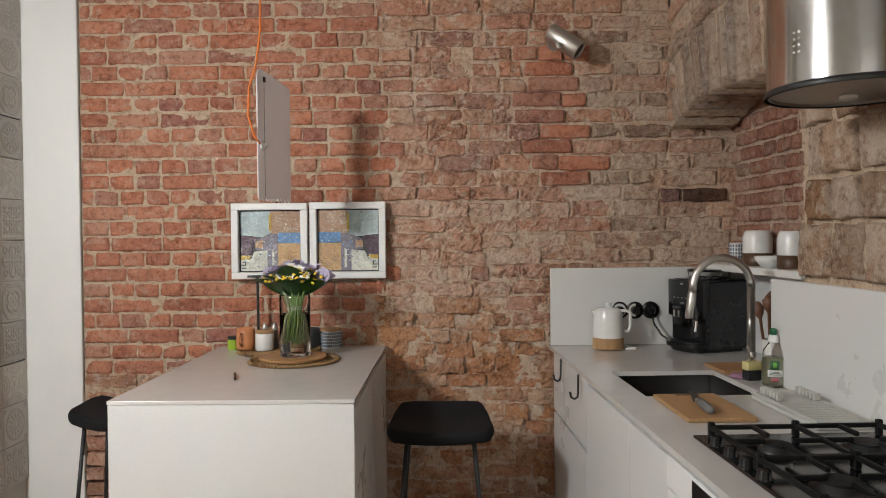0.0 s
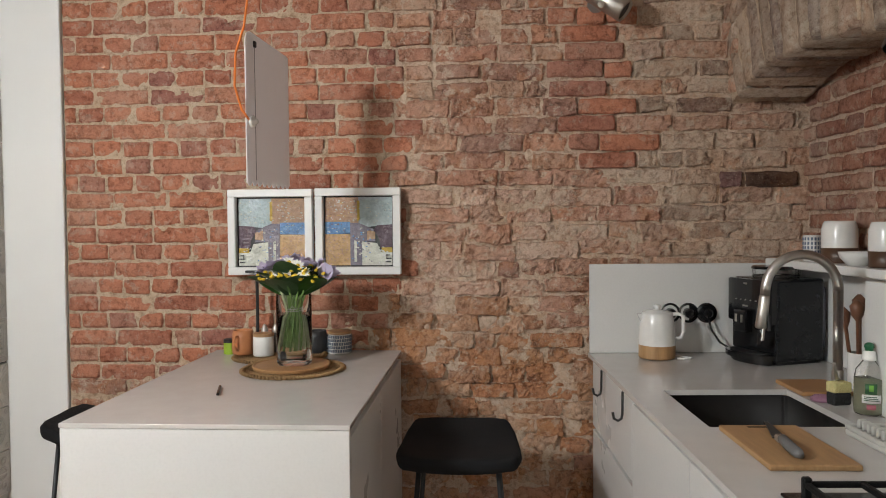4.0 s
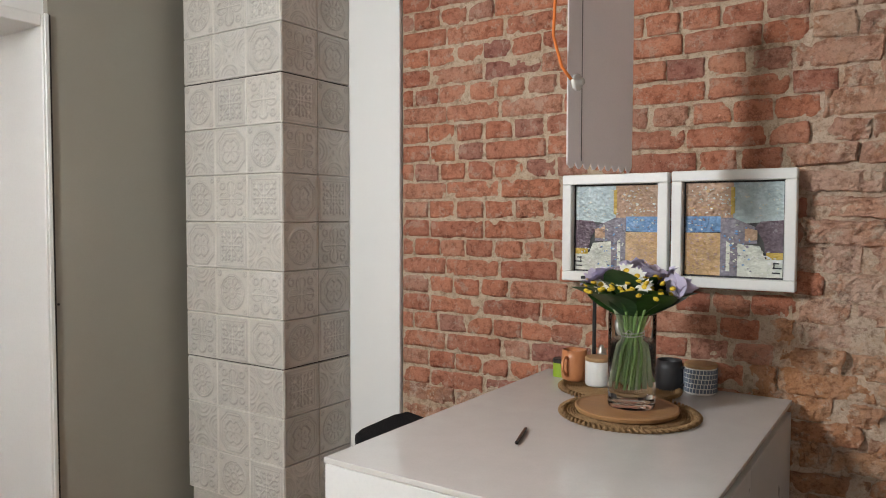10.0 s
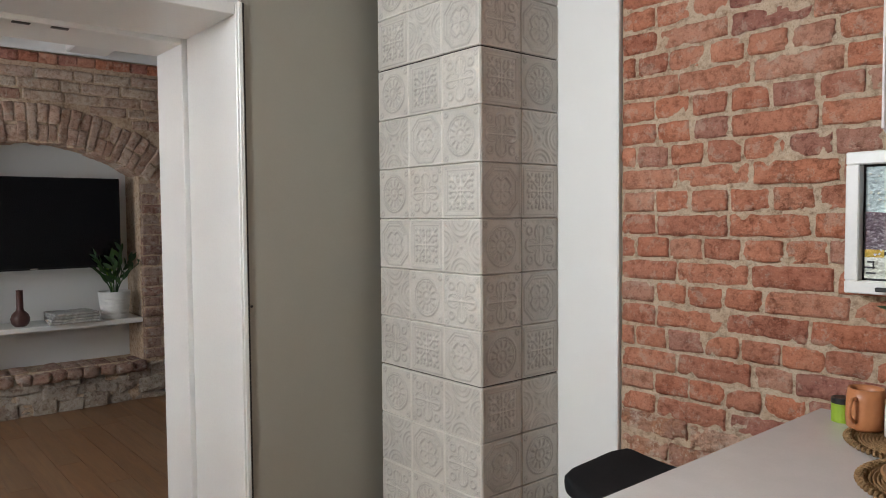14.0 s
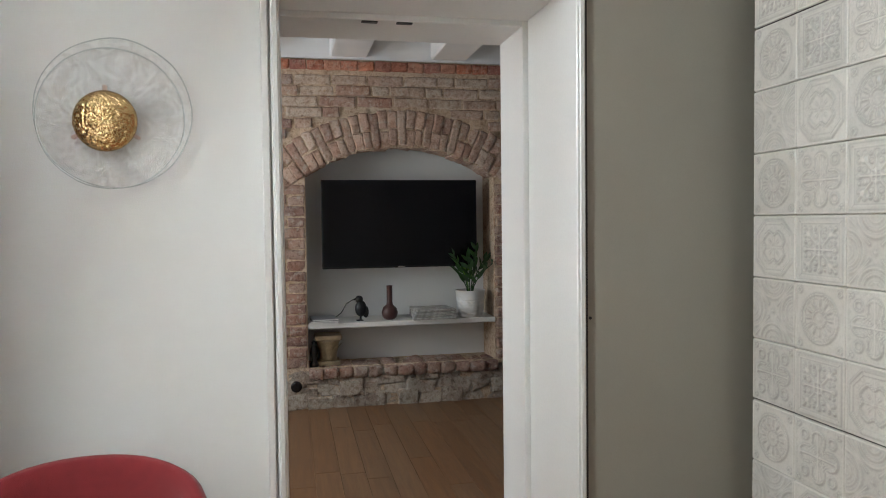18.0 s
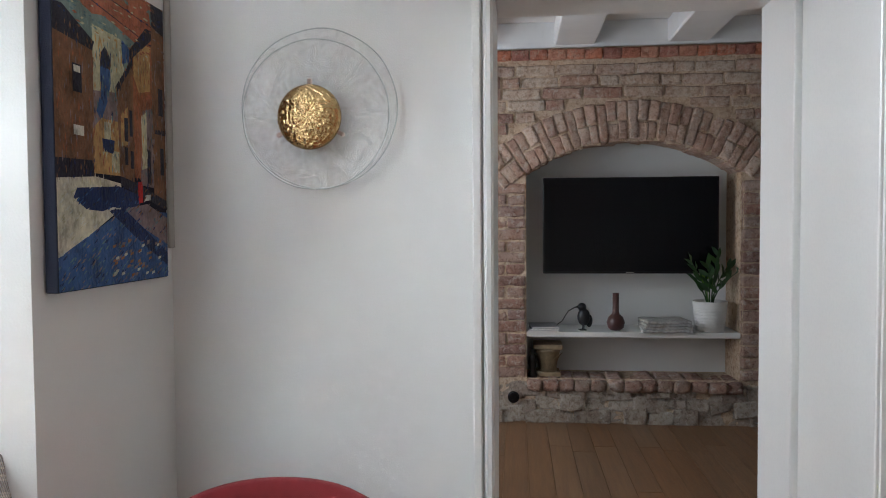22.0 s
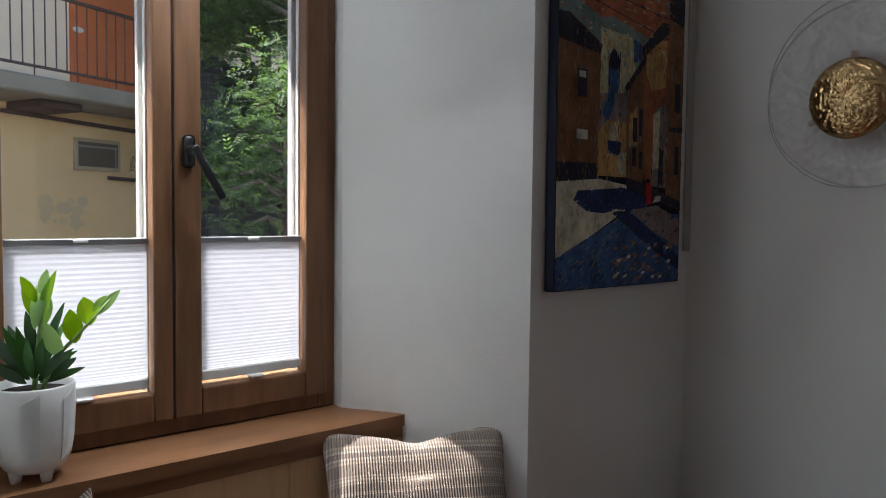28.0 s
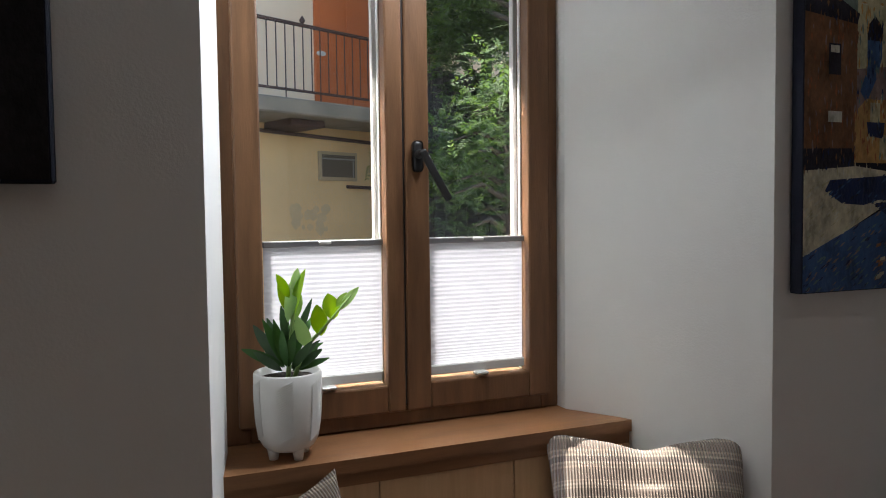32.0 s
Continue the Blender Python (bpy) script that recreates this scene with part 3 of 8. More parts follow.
def crumbled(x, z):
    """How far the old masonry has decayed at a place, 0 to 1."""
    a = min(1, max(0, (1.80 - z) / 0.25)) * min(1, max(0, (0.80 - x) / 0.3))
    return a * min(1, max(0, (x + 0.75) / 0.3)) * min(1, max(0, 0.75 + 1.2 * noise.noise(Vector((x * 3, 0, z * 3)))))


rough_sheet(EDGE_L, -0.2, 0.6, TOP, 0.010, 0.0042, 23, pose(0, NY + 0.0062, 0), "wall_north", MORTAR, "lime mortar bed of the tidy brickwork", lambda u, w: u < seam(w))
rough_sheet(-0.62, EDGE_R, 0, TOP, 0.0095, lambda u, w: 0.0050 + 0.0085 * crumbled(u, w), 15, pose(0, NY + 0.0085, 0), "wall_north_rough", DUST, "crumbling mortar bed of the old masonry", lambda u, w: u >= seam(w) - 0.03)
wall_n = tagged(empty("brick_wall", pose(0, 0, 0)), "exposed red brick wall, tidy beside rough old masonry", "wall", "", "structure")
LEN_S = [0.247 + 0.009 * ((i * 5) % 7 - 3) / 3 for i in range(14)]
LEN_H = [0.1185 + 0.006 * ((i * 5) % 7 - 3) / 3 for i in range(12)]
LEN_RS = [0.228 + 0.04 * (i % 3 - 1) for i in range(18)]
LEN_RH = [0.118 + 0.03 * (i % 3 - 1) for i in range(18)]
SH_S = [brick_shape(l, 0.0675 + 0.002 * (i % 3 - 1), 0.07, 0.34 + 0.3 * (i % 4 == 0), 100 + i, 12, 5) for i, l in enumerate(LEN_S)]
SH_H = [brick_shape(l, 0.0675 + 0.002 * (i % 3 - 1), 0.07, 0.34 + 0.3 * (i % 4 == 0), 200 + i, 7, 5) for i, l in enumerate(LEN_H)]
RO_S = [brick_shape(l, 0.071 + 0.006 * (i % 4 - 1.5), 0.07, 0.75 + 0.5 * (i % 2), 300 + i, 20, 8) for i, l in enumerate(LEN_RS)]
RO_H = [brick_shape(l, 0.070 + 0.006 * (i % 4 - 1.5), 0.07, 0.75 + 0.6 * (i % 2), 400 + i, 11, 8) for i, l in enumerate(LEN_RH)]
ER_S = [brick_shape(l, 0.076 + 0.008 * (i % 4 - 1.5), 0.07, 1.2 + 0.7 * (i % 2), 500 + i, 22, 9) for i, l in enumerate(LEN_RS)]
ER_H = [brick_shape(l, 0.075 + 0.008 * (i % 4 - 1.5), 0.07, 1.2 + 0.7 * (i % 2), 600 + i, 12, 9) for i, l in enumerate(LEN_RH)]
ME_S = [mesh_of(s, "brick", BRICK) for s in SH_S]
ME_H = [mesh_of(s, "brick", BRICK) for s in SH_H]
ME_ES = [mesh_of(s, "brick", RUSTBRICK, False) for s in ER_S]
ME_EH = [mesh_of(s, "brick", RUSTBRICK, False) for s in ER_H]
ME_WS = [mesh_of(s, "brick", WASHBRICK, False) for s in ER_S]
ME_WH = [mesh_of(s, "brick", WASHBRICK, False) for s in ER_H]
ME_RS = [mesh_of(s, "brick", ROUGHBRICK, False) for s in RO_S]
ME_RH = [mesh_of(s, "brick", ROUGHBRICK, False) for s in RO_H]
rest_a, rest_b, rest_e, rest_p, rest_w = Joined(), Joined(), Joined(), Joined(), Joined()
count = [0]


def lay(shape_i, pool, meshes, rest, x, z, dy, turn, near):
    m = pose(x, NY + dy, z, 0, turn, 0)
    if near and count[0] < 300:
        ob = new("brick", meshes[shape_i])
        ob.parent = wall_n
        ob.matrix_world = m
        count[0] += 1
    else:
        rest.add(pool[shape_i], m)


# the tidy part alternates a course of headers and a course of stretchers
for c in range(int((TOP - BED) / COURSE)):
    z = BED + (c + 0.5) * COURSE
    x, lim = EDGE_L + 0.004, seam(z)
    if z < 0.78:
        lim = EDGE_L
    first = (0.052, 0.128, 0.135, 0.216)[(c % 2) * 2 + (c // 2) % 2]
    if x < lim:
        cut = brick_shape(first, 0.0665, 0.07, 0.3, 700 + c, 5, 4)
        rest_a.add(cut, pose(x + first / 2, NY, z))
        x += first + 0.011
    while x < lim - 0.05:
        header = (c % 2 == 0) != (rng.random() < 0.10)
        pool, meshes, lens = (SH_H, ME_H, LEN_H) if header else (SH_S, ME_S, LEN_S)
        i = rng.randrange(len(pool))
        l = lens[i]
        if x + l > lim + 0.09 and not header:
            pool, meshes, lens = SH_H, ME_H, LEN_H
            i = rng.randrange(len(pool))
            l = lens[i]
        wave = 0.004 * noise.noise(Vector((x * 2.3, 2, z * 3)))
        lay(i, pool, meshes, rest_a, x + l / 2, z + wave + rng.uniform(-0.0025, 0.0025), rng.uniform(-0.004, 0.003), rng.uniform(-0.8, 0.8), 0.68 < z < 2.35 and x < -0.3)
        x += l + rng.uniform(0.008, 0.015)
    while x < EDGE_R - 0.04:
        if c == 20 and x > 0.90:
            # two burnt bricks
            for k, (x0, x1) in enumerate(((max(x, 0.95), 1.185), (1.205, 1.42))):
                ob = new("brick", mesh_of(brick_shape(x1 - x0, 0.066, 0.07, 0.5, 9100 + k, 14, 6), "brick", (PLUMBRICK, BURNTBRICK)[k]))
                ob.parent = wall_n
                ob.matrix_world = pose((x0 + x1) / 2, NY - 0.006, 1.656)
            break
        tidy = 0.345 < x < 0.62 and 1.72 < z < 2.42
        header = rng.random() < (0.5 if tidy else 0.36)
        i = rng.randrange(12 if tidy else 18)
        l = ((LEN_H if header else LEN_S) if tidy else (LEN_RH if header else LEN_RS))[i]
        bad = crumbled(x + l / 2, z) > 0.45
        sag = (0.006 + 0.022 * crumbled(x, z)) * noise.noise(Vector((x * 2.0, 5, z * 1.3)))
        if tidy:
            use = (SH_H, ME_H, rest_a) if header else (SH_S, ME_S, rest_a)
        elif bad:
            if z < 1.14 + 0.10 * noise.noise(Vector((x * 4, 7, z * 2))):
                use = (ER_H, ME_EH, rest_e) if header else (ER_S, ME_ES, rest_e)
            else:
                use = (ER_H, ME_WH, rest_w) if header else (ER_S, ME_WS, rest_w)
        elif x > 0.66 + 0.1 * noise.noise(Vector((0, 9, z * 4))):
            use = (RO_H, ME_RH, rest_p) if header else (RO_S, ME_RS, rest_p)
        else:
            use = (RO_H, ME_RH, rest_b) if header else (RO_S, ME_RS, rest_b)
        if rng.random() > (0.012 if bad else 0.004) or tidy:
            dy = -0.012 if tidy else rng.uniform(-0.012, 0.006) if bad else rng.uniform(-0.009, 0.002)
            lay(i, use[0], use[1], use[2], x + l / 2, z + sag + rng.uniform(-0.004, 0.004), dy, rng.uniform(-2.5, 2.5) * (0.2 if tidy else 1 if bad else 0.5), 0.9 < z < 1.7 and x < 0.5)
        x += l + (rng.uniform(0.008, 0.014) if tidy else rng.uniform(0.002, 0.016) if bad else rng.uniform(0.008, 0.018))
rest_a.make("brick_rest", BRICKREST, wall_n)
rest_b.make("weathered_brick_rest", ROUGHREST, wall_n, smooth=False)
rest_e.make("crumbling_brick_rest", RUSTREST, wall_n, smooth=False)
rest_w.make("lime_washed_brick_rest", WASHREST, wall_n, smooth=False)
rest_p.make("greyed_brick_rest", PALEREST, wall_n, smooth=False)

# ---- living room's brick wall ----
LIV = Matrix(((0, -1, 0, LX), (1, 0, 0, 0), (0, 0, 1, 0), (0, 0, 0, 1)))   # local x runs along world y, local -y looks to +x
NL, NR, SPRING, CROWN, HEARTH = 1.945, 3.372, 1.785, 2.005, 0.385
mid = (NL + NR) / 2
rise, half = CROWN - SPRING, (NR - NL) / 2
ARAD = (half * half + rise * rise) / (2 * rise)
ACZ = CROWN - ARAD


a_half = math.degrees(math.asin(min(1, (half + 0.03) / (ARAD + 0.0))))


def in_niche(u, w):
    if w < HEARTH or u < NL or u > NR:
        return False
    return w < SPRING or math.hypot(u - mid, w - ACZ) < ARAD


liv_wall = tagged(empty("brick_wall_living", pose(0, 0, 0)), "rough exposed brick wall with an arched recess", "wall", "", "structure")
rough_sheet(0.9, 4.4, LF - 0.02, 2.70, 0.025, 0.006, 11, LIV @ pose(0, 0.009, 0), "wall_living_brick", MORTAR, "old mortar of the brick wall", lambda u, w: not in_niche(u, w))
rest_c, rest_d = Joined(), Joined()
zs = LF + 0.30
rows_ = int((2.55 - zs) / 0.079)
for c in range(rows_):
    z = zs + (c + 0.5) * 0.079
    if z < SPRING - 0.02:
        # piers: coursed outwards from the edges of the recess, headers and stretchers by turns
        for edge, way in ((NL - 0.006, -1), (NR + 0.006, 1)):
            x, k = edge, c
            while 1.0 < x < 4.3:
                pool, lens = (SH_H, LEN_H) if k % 2 else (SH_S, LEN_S)
                i = rng.randrange(12)
                l = lens[i]
                rest_c.add(pool[i], LIV @ pose(x + way * l / 2, rng.uniform(-0.008, 0.004), z + rng.uniform(-0.003, 0.003), 0, rng.uniform(-1, 1), 0))
                x += way * (l + rng.uniform(0.010, 0.018))
                k += 1
        continue
    x = 1.0 + rng.uniform(-0.1, 0.1)
    while x < 4.3:
        header = rng.random() < 0.35
        pool, lens = (SH_H, LEN_H) if header else (SH_S, LEN_S)
        i = rng.randrange(12)
        l = lens[i]
        if not any(math.hypot(q - mid, z - ACZ) < ARAD + 0.285 and abs(math.degrees(math.atan2(q - mid, z - ACZ))) < a_half + 6.5 for q in (x + 0.02, x + l / 2, x + l - 0.02)):
            (rest_c if abs(x - mid) > 0.98 else rest_d).add(pool[i], LIV @ pose(x + l / 2, rng.uniform(-0.014, 0.006), z + rng.uniform(-0.004, 0.004), 0, rng.uniform(-1.5, 1.5), 0))
        x += l + rng.uniform(0.010, 0.020)
rest_c.make("grey_brick_rest", LIVREST, liv_wall)
rest_d.make("pale_brick_rest", PALELIV, liv_wall)
arch_red = [brick_shape(0.060 + 0.006 * (i % 2), (0.120, 0.130, 0.252)[i % 3], 0.30, 0.55, 1200 + i, 5, (6, 6, 11)[i % 3]) for i in range(9)]
am = [mesh_of(s, "arch_brick", ARCHPIECE) for s in arch_red]
n_v = 31
for i in range(n_v):
    a = -(a_half + 5) + 2 * (a_half + 5) * i / (n_v - 1)
    # one long brick or two short ones, one over the other
    for k, up in ((2 + 3 * (i % 3), 0.132),) if i % 3 == 0 else ((3 * (i % 3), 0.066), (1 + 3 * ((i + 1) % 3), 0.198)):
        r = ARAD + up + rng.uniform(-0.008, 0.008)
        ob = new("arch_brick", am[k])
        ob.parent = liv_wall
        ob.matrix_world = LIV @ pose(mid + r * math.sin(radians(a)), rng.uniform(-0.02, 0.004), ACZ + r * math.cos(radians(a)), 0, a + rng.uniform(-3, 3), 0)
top_course = Joined()
x = 1.0
while x < 4.3:
    s = SH_H[rng.randrange(12)]
    top_course.add(s, LIV @ pose(x + 0.06, -0.02, 2.585, 0, rng.uniform(-1, 1), 0))
    x += 0.122
top_course.make("red_header_course", BRICKREST, liv_wall)
rub = Joined()
x = 0.95
while x < 4.3:
    for row in range(3):
        l, h = rng.uniform(0.15, 0.27), rng.uniform(0.09, 0.13)
        rub.add(brick_shape(l, h, 0.2, 0.9, rng.randrange(10 ** 6), 12, 8), LIV @ pose(x + l / 2 + row * 0.07, -0.002 + rng.uniform(-0.02, 0.012), LF + 0.045 + row * 0.085 + rng.uniform(-0.015, 0.015), 0, rng.uniform(-12, 12), 0))
    x += 0.165
rub.make("rubble_stone", masonry("pale_rubble", ((0.44, 0.385, 0.32), (0.50, 0.45, 0.385), (0.36, 0.30, 0.25), (0.46, 0.41, 0.35)), (0.34, 0.25, 0.19), (0.56, 0.51, 0.44), 0.4, 0.6, True, cracks=0.4), liv_wall)
hearth_m = [mesh_of(brick_shape(0.102, 0.072, 0.30, 1.1, 1300 + i, 4, 3), "hearth_brick", LIVPIECE) for i in range(5)]
for i in range(13):
    ob = new("hearth_brick", hearth_m[i % 5])
    ob.parent = liv_wall
    ob.matrix_world = LIV @ pose(NL + 0.055 + i * 0.110, -0.045 + rng.uniform(-0.012, 0.012), HEARTH - 0.036, rng.uniform(-3, 3), rng.uniform(-3, 3), rng.uniform(-3, 3))
structure("wall_living_niche_fill", box(-6.36, LX - 0.02, NL, NR, LF, HEARTH - 0.01), MORTAR)
structure("wall_living_niche_back", box(-6.365, -6.32, NL - 0.1, NR + 0.1, HEARTH - 0.05, 2.2), WALL, "white plastered back of the recess")
for k in range(6):
    y0 = 0.66 + 0.74 * k
    structure("beam_living" if k == 0 else "beam_living_%d" % k, box(-6.3, WX - 0.5, y0, y0 + 0.27, 2.645, 2.802, 0.01), CEIL, "white painted ceiling beam")
structure("trim_living", box(LX - 0.10, LX + 0.015, 0.5, 4.5, 2.63, 2.66), CEIL)
structure("wall_living_top", box(LX - 0.12, LX + 0.012, 0.5, 4.6, 2.661, 2.799), CEIL, "white plastered strip between the beams")
for a, b in ((0.55, NL), (NR, 4.6)):
    structure("wall_living_core_%s" % ("a" if a < 1 else "b"), box(-6.36, LX - 0.045, a, b, 0, 2.7), MORTAR)
structure("wall_living_core_c", prism([(NL - 0.01, 2.7)] + [(mid + (ARAD + 0.02) * math.sin(radians(q)), ACZ + (ARAD + 0.02) * math.cos(radians(q))) for q in np.linspace(-a_half, a_half, 17)] + [(NR + 0.01, 2.7)], 0.045, 0.38, LIV), MORTAR)

# ---- television, shelf ----
tv = empty("television", pose(-6.06, (2.068 + 3.248) / 2, 1.435), "large flat black television on the recess wall", "television")
part("bezel", box(-0.03, 0.012, -0.592, 0.592, -0.331, 0.331, 0.006, 2), PLASTIC, tv)
part("screen", box(0.0125, 0.0135, -0.584, 0.584, -0.316, 0.324), material("dark_screen", (0.004, 0.004, 0.005), 0.22, scale=5, rough_var=0.04, spec=0.2), tv, "switched-off dark screen")
part("bracket", box(-0.262, -0.03, -0.2, 0.2, -0.15, 0.15), STEELBLK, tv)
part("logo", box(0.0123, 0.0145, -0.025, 0.025, -0.327, -0.320), STEEL, tv)
shelf = thing("wall_shelf", box(-6.318, -5.955, NL + 0.006, NR - 0.004, 0.675, 0.712, 0.003), TRIM, "long white floating shelf in the recess", "shelf")

# ---- tiled stove ----
SX0, SX1, SFY, SBY = -2.742, -2.130, 3.331, 3.738
stove = empty("tiled_stove", pose(0, 0, 0), "tall column clad in embossed greige ceramic tiles", "tiled stove")
TILE = material("embossed_ceramic", (0.68, 0.645, 0.585), 0.32, dark=(0.59, 0.555, 0.495), scale=10, bump=0.10, bump_scale=140, rand=0.09, fine=(0.46, 0.42, 0.37))
# tone by relief: paler on raised ornament and lip, darker on steep sides
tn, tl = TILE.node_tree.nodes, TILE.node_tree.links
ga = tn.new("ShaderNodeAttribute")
ga.attribute_name = "relief_tone"
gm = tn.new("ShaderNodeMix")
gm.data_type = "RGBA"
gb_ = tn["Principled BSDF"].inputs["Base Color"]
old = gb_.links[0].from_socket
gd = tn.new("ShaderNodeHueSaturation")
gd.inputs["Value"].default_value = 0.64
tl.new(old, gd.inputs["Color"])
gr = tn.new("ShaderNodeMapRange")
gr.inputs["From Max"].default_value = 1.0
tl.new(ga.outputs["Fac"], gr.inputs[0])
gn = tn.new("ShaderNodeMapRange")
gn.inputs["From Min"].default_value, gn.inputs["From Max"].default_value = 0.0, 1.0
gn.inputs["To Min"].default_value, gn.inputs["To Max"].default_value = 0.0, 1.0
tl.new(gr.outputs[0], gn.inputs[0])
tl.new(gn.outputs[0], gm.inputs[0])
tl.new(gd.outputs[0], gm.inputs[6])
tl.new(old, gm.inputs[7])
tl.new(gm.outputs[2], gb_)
part("core", box(SX0 + 0.012, SX1 - 0.012, SFY + 0.012, SBY, 0.0, TOP - 0.002), material("stove_grout", (0.55, 0.52, 0.47), 0.9, bump=0.4), stove)
for z in (0.253 + 0.201 * 3 - 0.0005, 0.253 + 0.201 * 9 + 0.003):
    part("dark_joint", box(SX0 + 0.006, SX1 - 0.006, SFY + 0.006, SBY - 0.001, z - 0.002, z + 0.002), material("open_joint", (0.06, 0.05, 0.045), 0.9), stove, "open dark joint between the tile blocks")
part("plinth", box(SX0 + 0.02, SX1 - 0.02, SFY + 0.02, SBY - 0.002, 0.0, 0.235), material("stove_plinth", (0.30, 0.24, 0.18), 0.8), stove)


def bell(x, c, s):
    return math.exp(-((x - c) / s) ** 2)


def relief(kind, u, w):
    """Height of the ornament at u, w in -1..1: medallion, snowflake, flower, crossed leaves or notched square."""
    r, a = math.hypot(u, w), math.atan2(w, u)
    p, q = abs(u), abs(w)
    e, low = max(p, q), min(p, q)
    h = 0.0
    if kind == 0:
        h = bell(r, 0.72, 0.035) + 0.6 * bell(r, 0.62, 0.022) + max(0, math.cos(12 * a)) ** 0.7 * bell(r, 0.44, 0.12) + 0.8 * bell(r, 0.24, 0.035) + bell(r, 0, 0.10) + 0.7 * bell(math.hypot(p - 0.80, q - 0.80), 0.08, 0.035)
    elif kind == 1:
        h = 0.9 * bell(e, 0.87, 0.028) + 0.6 * bell(e, 0.78, 0.02)
        h += (bell(low, 0, 0.035) if r < 0.60 else 0) + (bell(p - q, 0, 0.045) if 0.2 < r < 0.86 else 0)
        for x, y, s in ((0.60, 0, 0.085), (0.40, 0.16, 0.075), (0.44, 0.44, 0.10), (0.60, 0.40, 0.06), (0.62, 0.62, 0.055), (0.58, 0.20, 0.05)):
            h += bell(math.hypot(e - x, low - y), s * 0.6, s * 0.45)
        h += bell(r, 0.17, 0.04)
    elif kind == 2:
        rose = 0.76 * abs(math.cos(2 * a)) ** 0.55
        h = bell(r, rose, 0.045) + (0.7 * bell(math.sin(2 * a), 0, 0.16) + 0.35 * max(0, math.cos(18 * a)) if r < rose else 0)
        h += 0.8 * bell(math.hypot(p - 0.55, q - 0.55), 0.14, 0.04) + 0.7 * bell(math.hypot(p - 0.82, q - 0.82), 0.07, 0.03) + 0.5 * bell(e, 0.90, 0.02) * max(0, math.sin(22 * low))
    elif kind == 3:
        near = min(math.hypot(p - 1, q), math.hypot(p, q - 1))
        h = 0.9 * bell(near, 0.60, 0.065) + 0.7 * bell(near, 0.42, 0.05) + 0.5 * bell(near, 0.22, 0.05) + 0.6 * bell(p - q, 0, 0.06) * (r > 0.25) + bell(r, 0, 0.08)
    else:
        d = max(e, (p + q) / 1.50)
        h = bell(d, 0.84, 0.03) + 0.8 * bell(d, 0.74, 0.024) + bell(e + 0.05 * math.cos(8 * a), 0.44, 0.04) + 0.55 * max(0, math.cos(8 * a)) * bell(r, 0.24, 0.09) + bell(r, 0, 0.08) + 0.4 * bell(e, 0.58, 0.05) * max(0, math.sin(20 * low))
    return max(0.0, min(1.0, h))


def tile_mesh(kind, w, h, n=56):
    v, f, point_tones = [], [], []
    for j in range(n + 1):
        for i in range(n + 1):
            a, b = 2 * i / n - 1, 2 * j / n - 1
            e = max(abs(a), abs(b))
            inside = min(1.0, max(0.0, (0.95 - e) / 0.05))
            hh = relief(kind, a, b) * inside
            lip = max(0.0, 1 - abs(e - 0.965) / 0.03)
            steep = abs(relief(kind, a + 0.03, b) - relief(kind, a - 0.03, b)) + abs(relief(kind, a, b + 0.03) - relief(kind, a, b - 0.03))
            # noise that varies how dark the steep sides become
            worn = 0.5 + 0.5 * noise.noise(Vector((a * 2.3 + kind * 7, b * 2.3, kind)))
            point_tones.append(max(0.0, min(1.0, (0.62 + 0.38 * max(hh, lip)) - (0.45 + 0.5 * worn) * min(1.0, steep) * inside)))
            v.append((a * w / 2, -0.0046 * hh - 0.0030 * lip + (0.004 if e > 0.995 else 0), b * h / 2))
    for j in range(n):
        for i in range(n):
            q = j * (n + 1) + i
            f.append((q, q + 1, q + n + 2, q + n + 1))
    ring = [i for i in range(n + 1)] + [j * (n + 1) + n for j in range(1, n + 1)] + [n * (n + 1) + i for i in range(n - 1, -1, -1)] + [j * (n + 1) for j in range(n - 1, 0, -1)]
    base = len(v)
    v += [(v[i][0], 0.012, v[i][2]) for i in ring]
    for k in range(len(ring)):
        k2 = (k + 1) % len(ring)
        f.append((ring[k2], ring[k], base + k, base + k2))
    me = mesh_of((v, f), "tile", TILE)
    at = me.attributes.new("relief_tone", "FLOAT", "POINT")
    at.data.foreach_set("value", point_tones + [0.0] * (len(v) - len(point_tones)))
    return me


TW, TH = (SX1 - SX0) / 3, 0.2010
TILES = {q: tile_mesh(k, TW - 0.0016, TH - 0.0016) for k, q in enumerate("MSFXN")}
# rows of tiles from the floor up: three on the front, two on the side
TILE_ROWS = "FMSXF XNFNM MFXSX FSNMS XMFFN NSXMF MFSNS XNMFX MSFSM SXNFN MFSXM NSXSF XMFNM".split()
for c in range(13):
    z = 0.253 + TH * (c + 0.5) + 0.0035 * ((c >= 3) + (c >= 9) - 1)
    if z + TH / 2 > TOP:
        break
    for k in range(5):
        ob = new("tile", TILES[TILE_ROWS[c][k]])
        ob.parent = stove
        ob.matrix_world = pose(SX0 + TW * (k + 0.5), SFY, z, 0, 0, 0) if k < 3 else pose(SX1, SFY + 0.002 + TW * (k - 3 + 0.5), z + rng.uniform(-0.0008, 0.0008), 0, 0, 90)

# ---- kitchen run along the east wall ----
def kit(x, y, z, rz=0):
    return KIT @ pose(x, y, z, 0, 0, rz)


E1 = 0.644   # face of the stone pier and of the tall splashback
top = empty("worktop", KIT, "pale quartz worktop along the old wall", "worktop")
xs_, ys_ = (0, 0.12, 0.53, E1 - 0.002, 0.93), (-3.0, -1.17, -0.972, -0.72, -0.002)
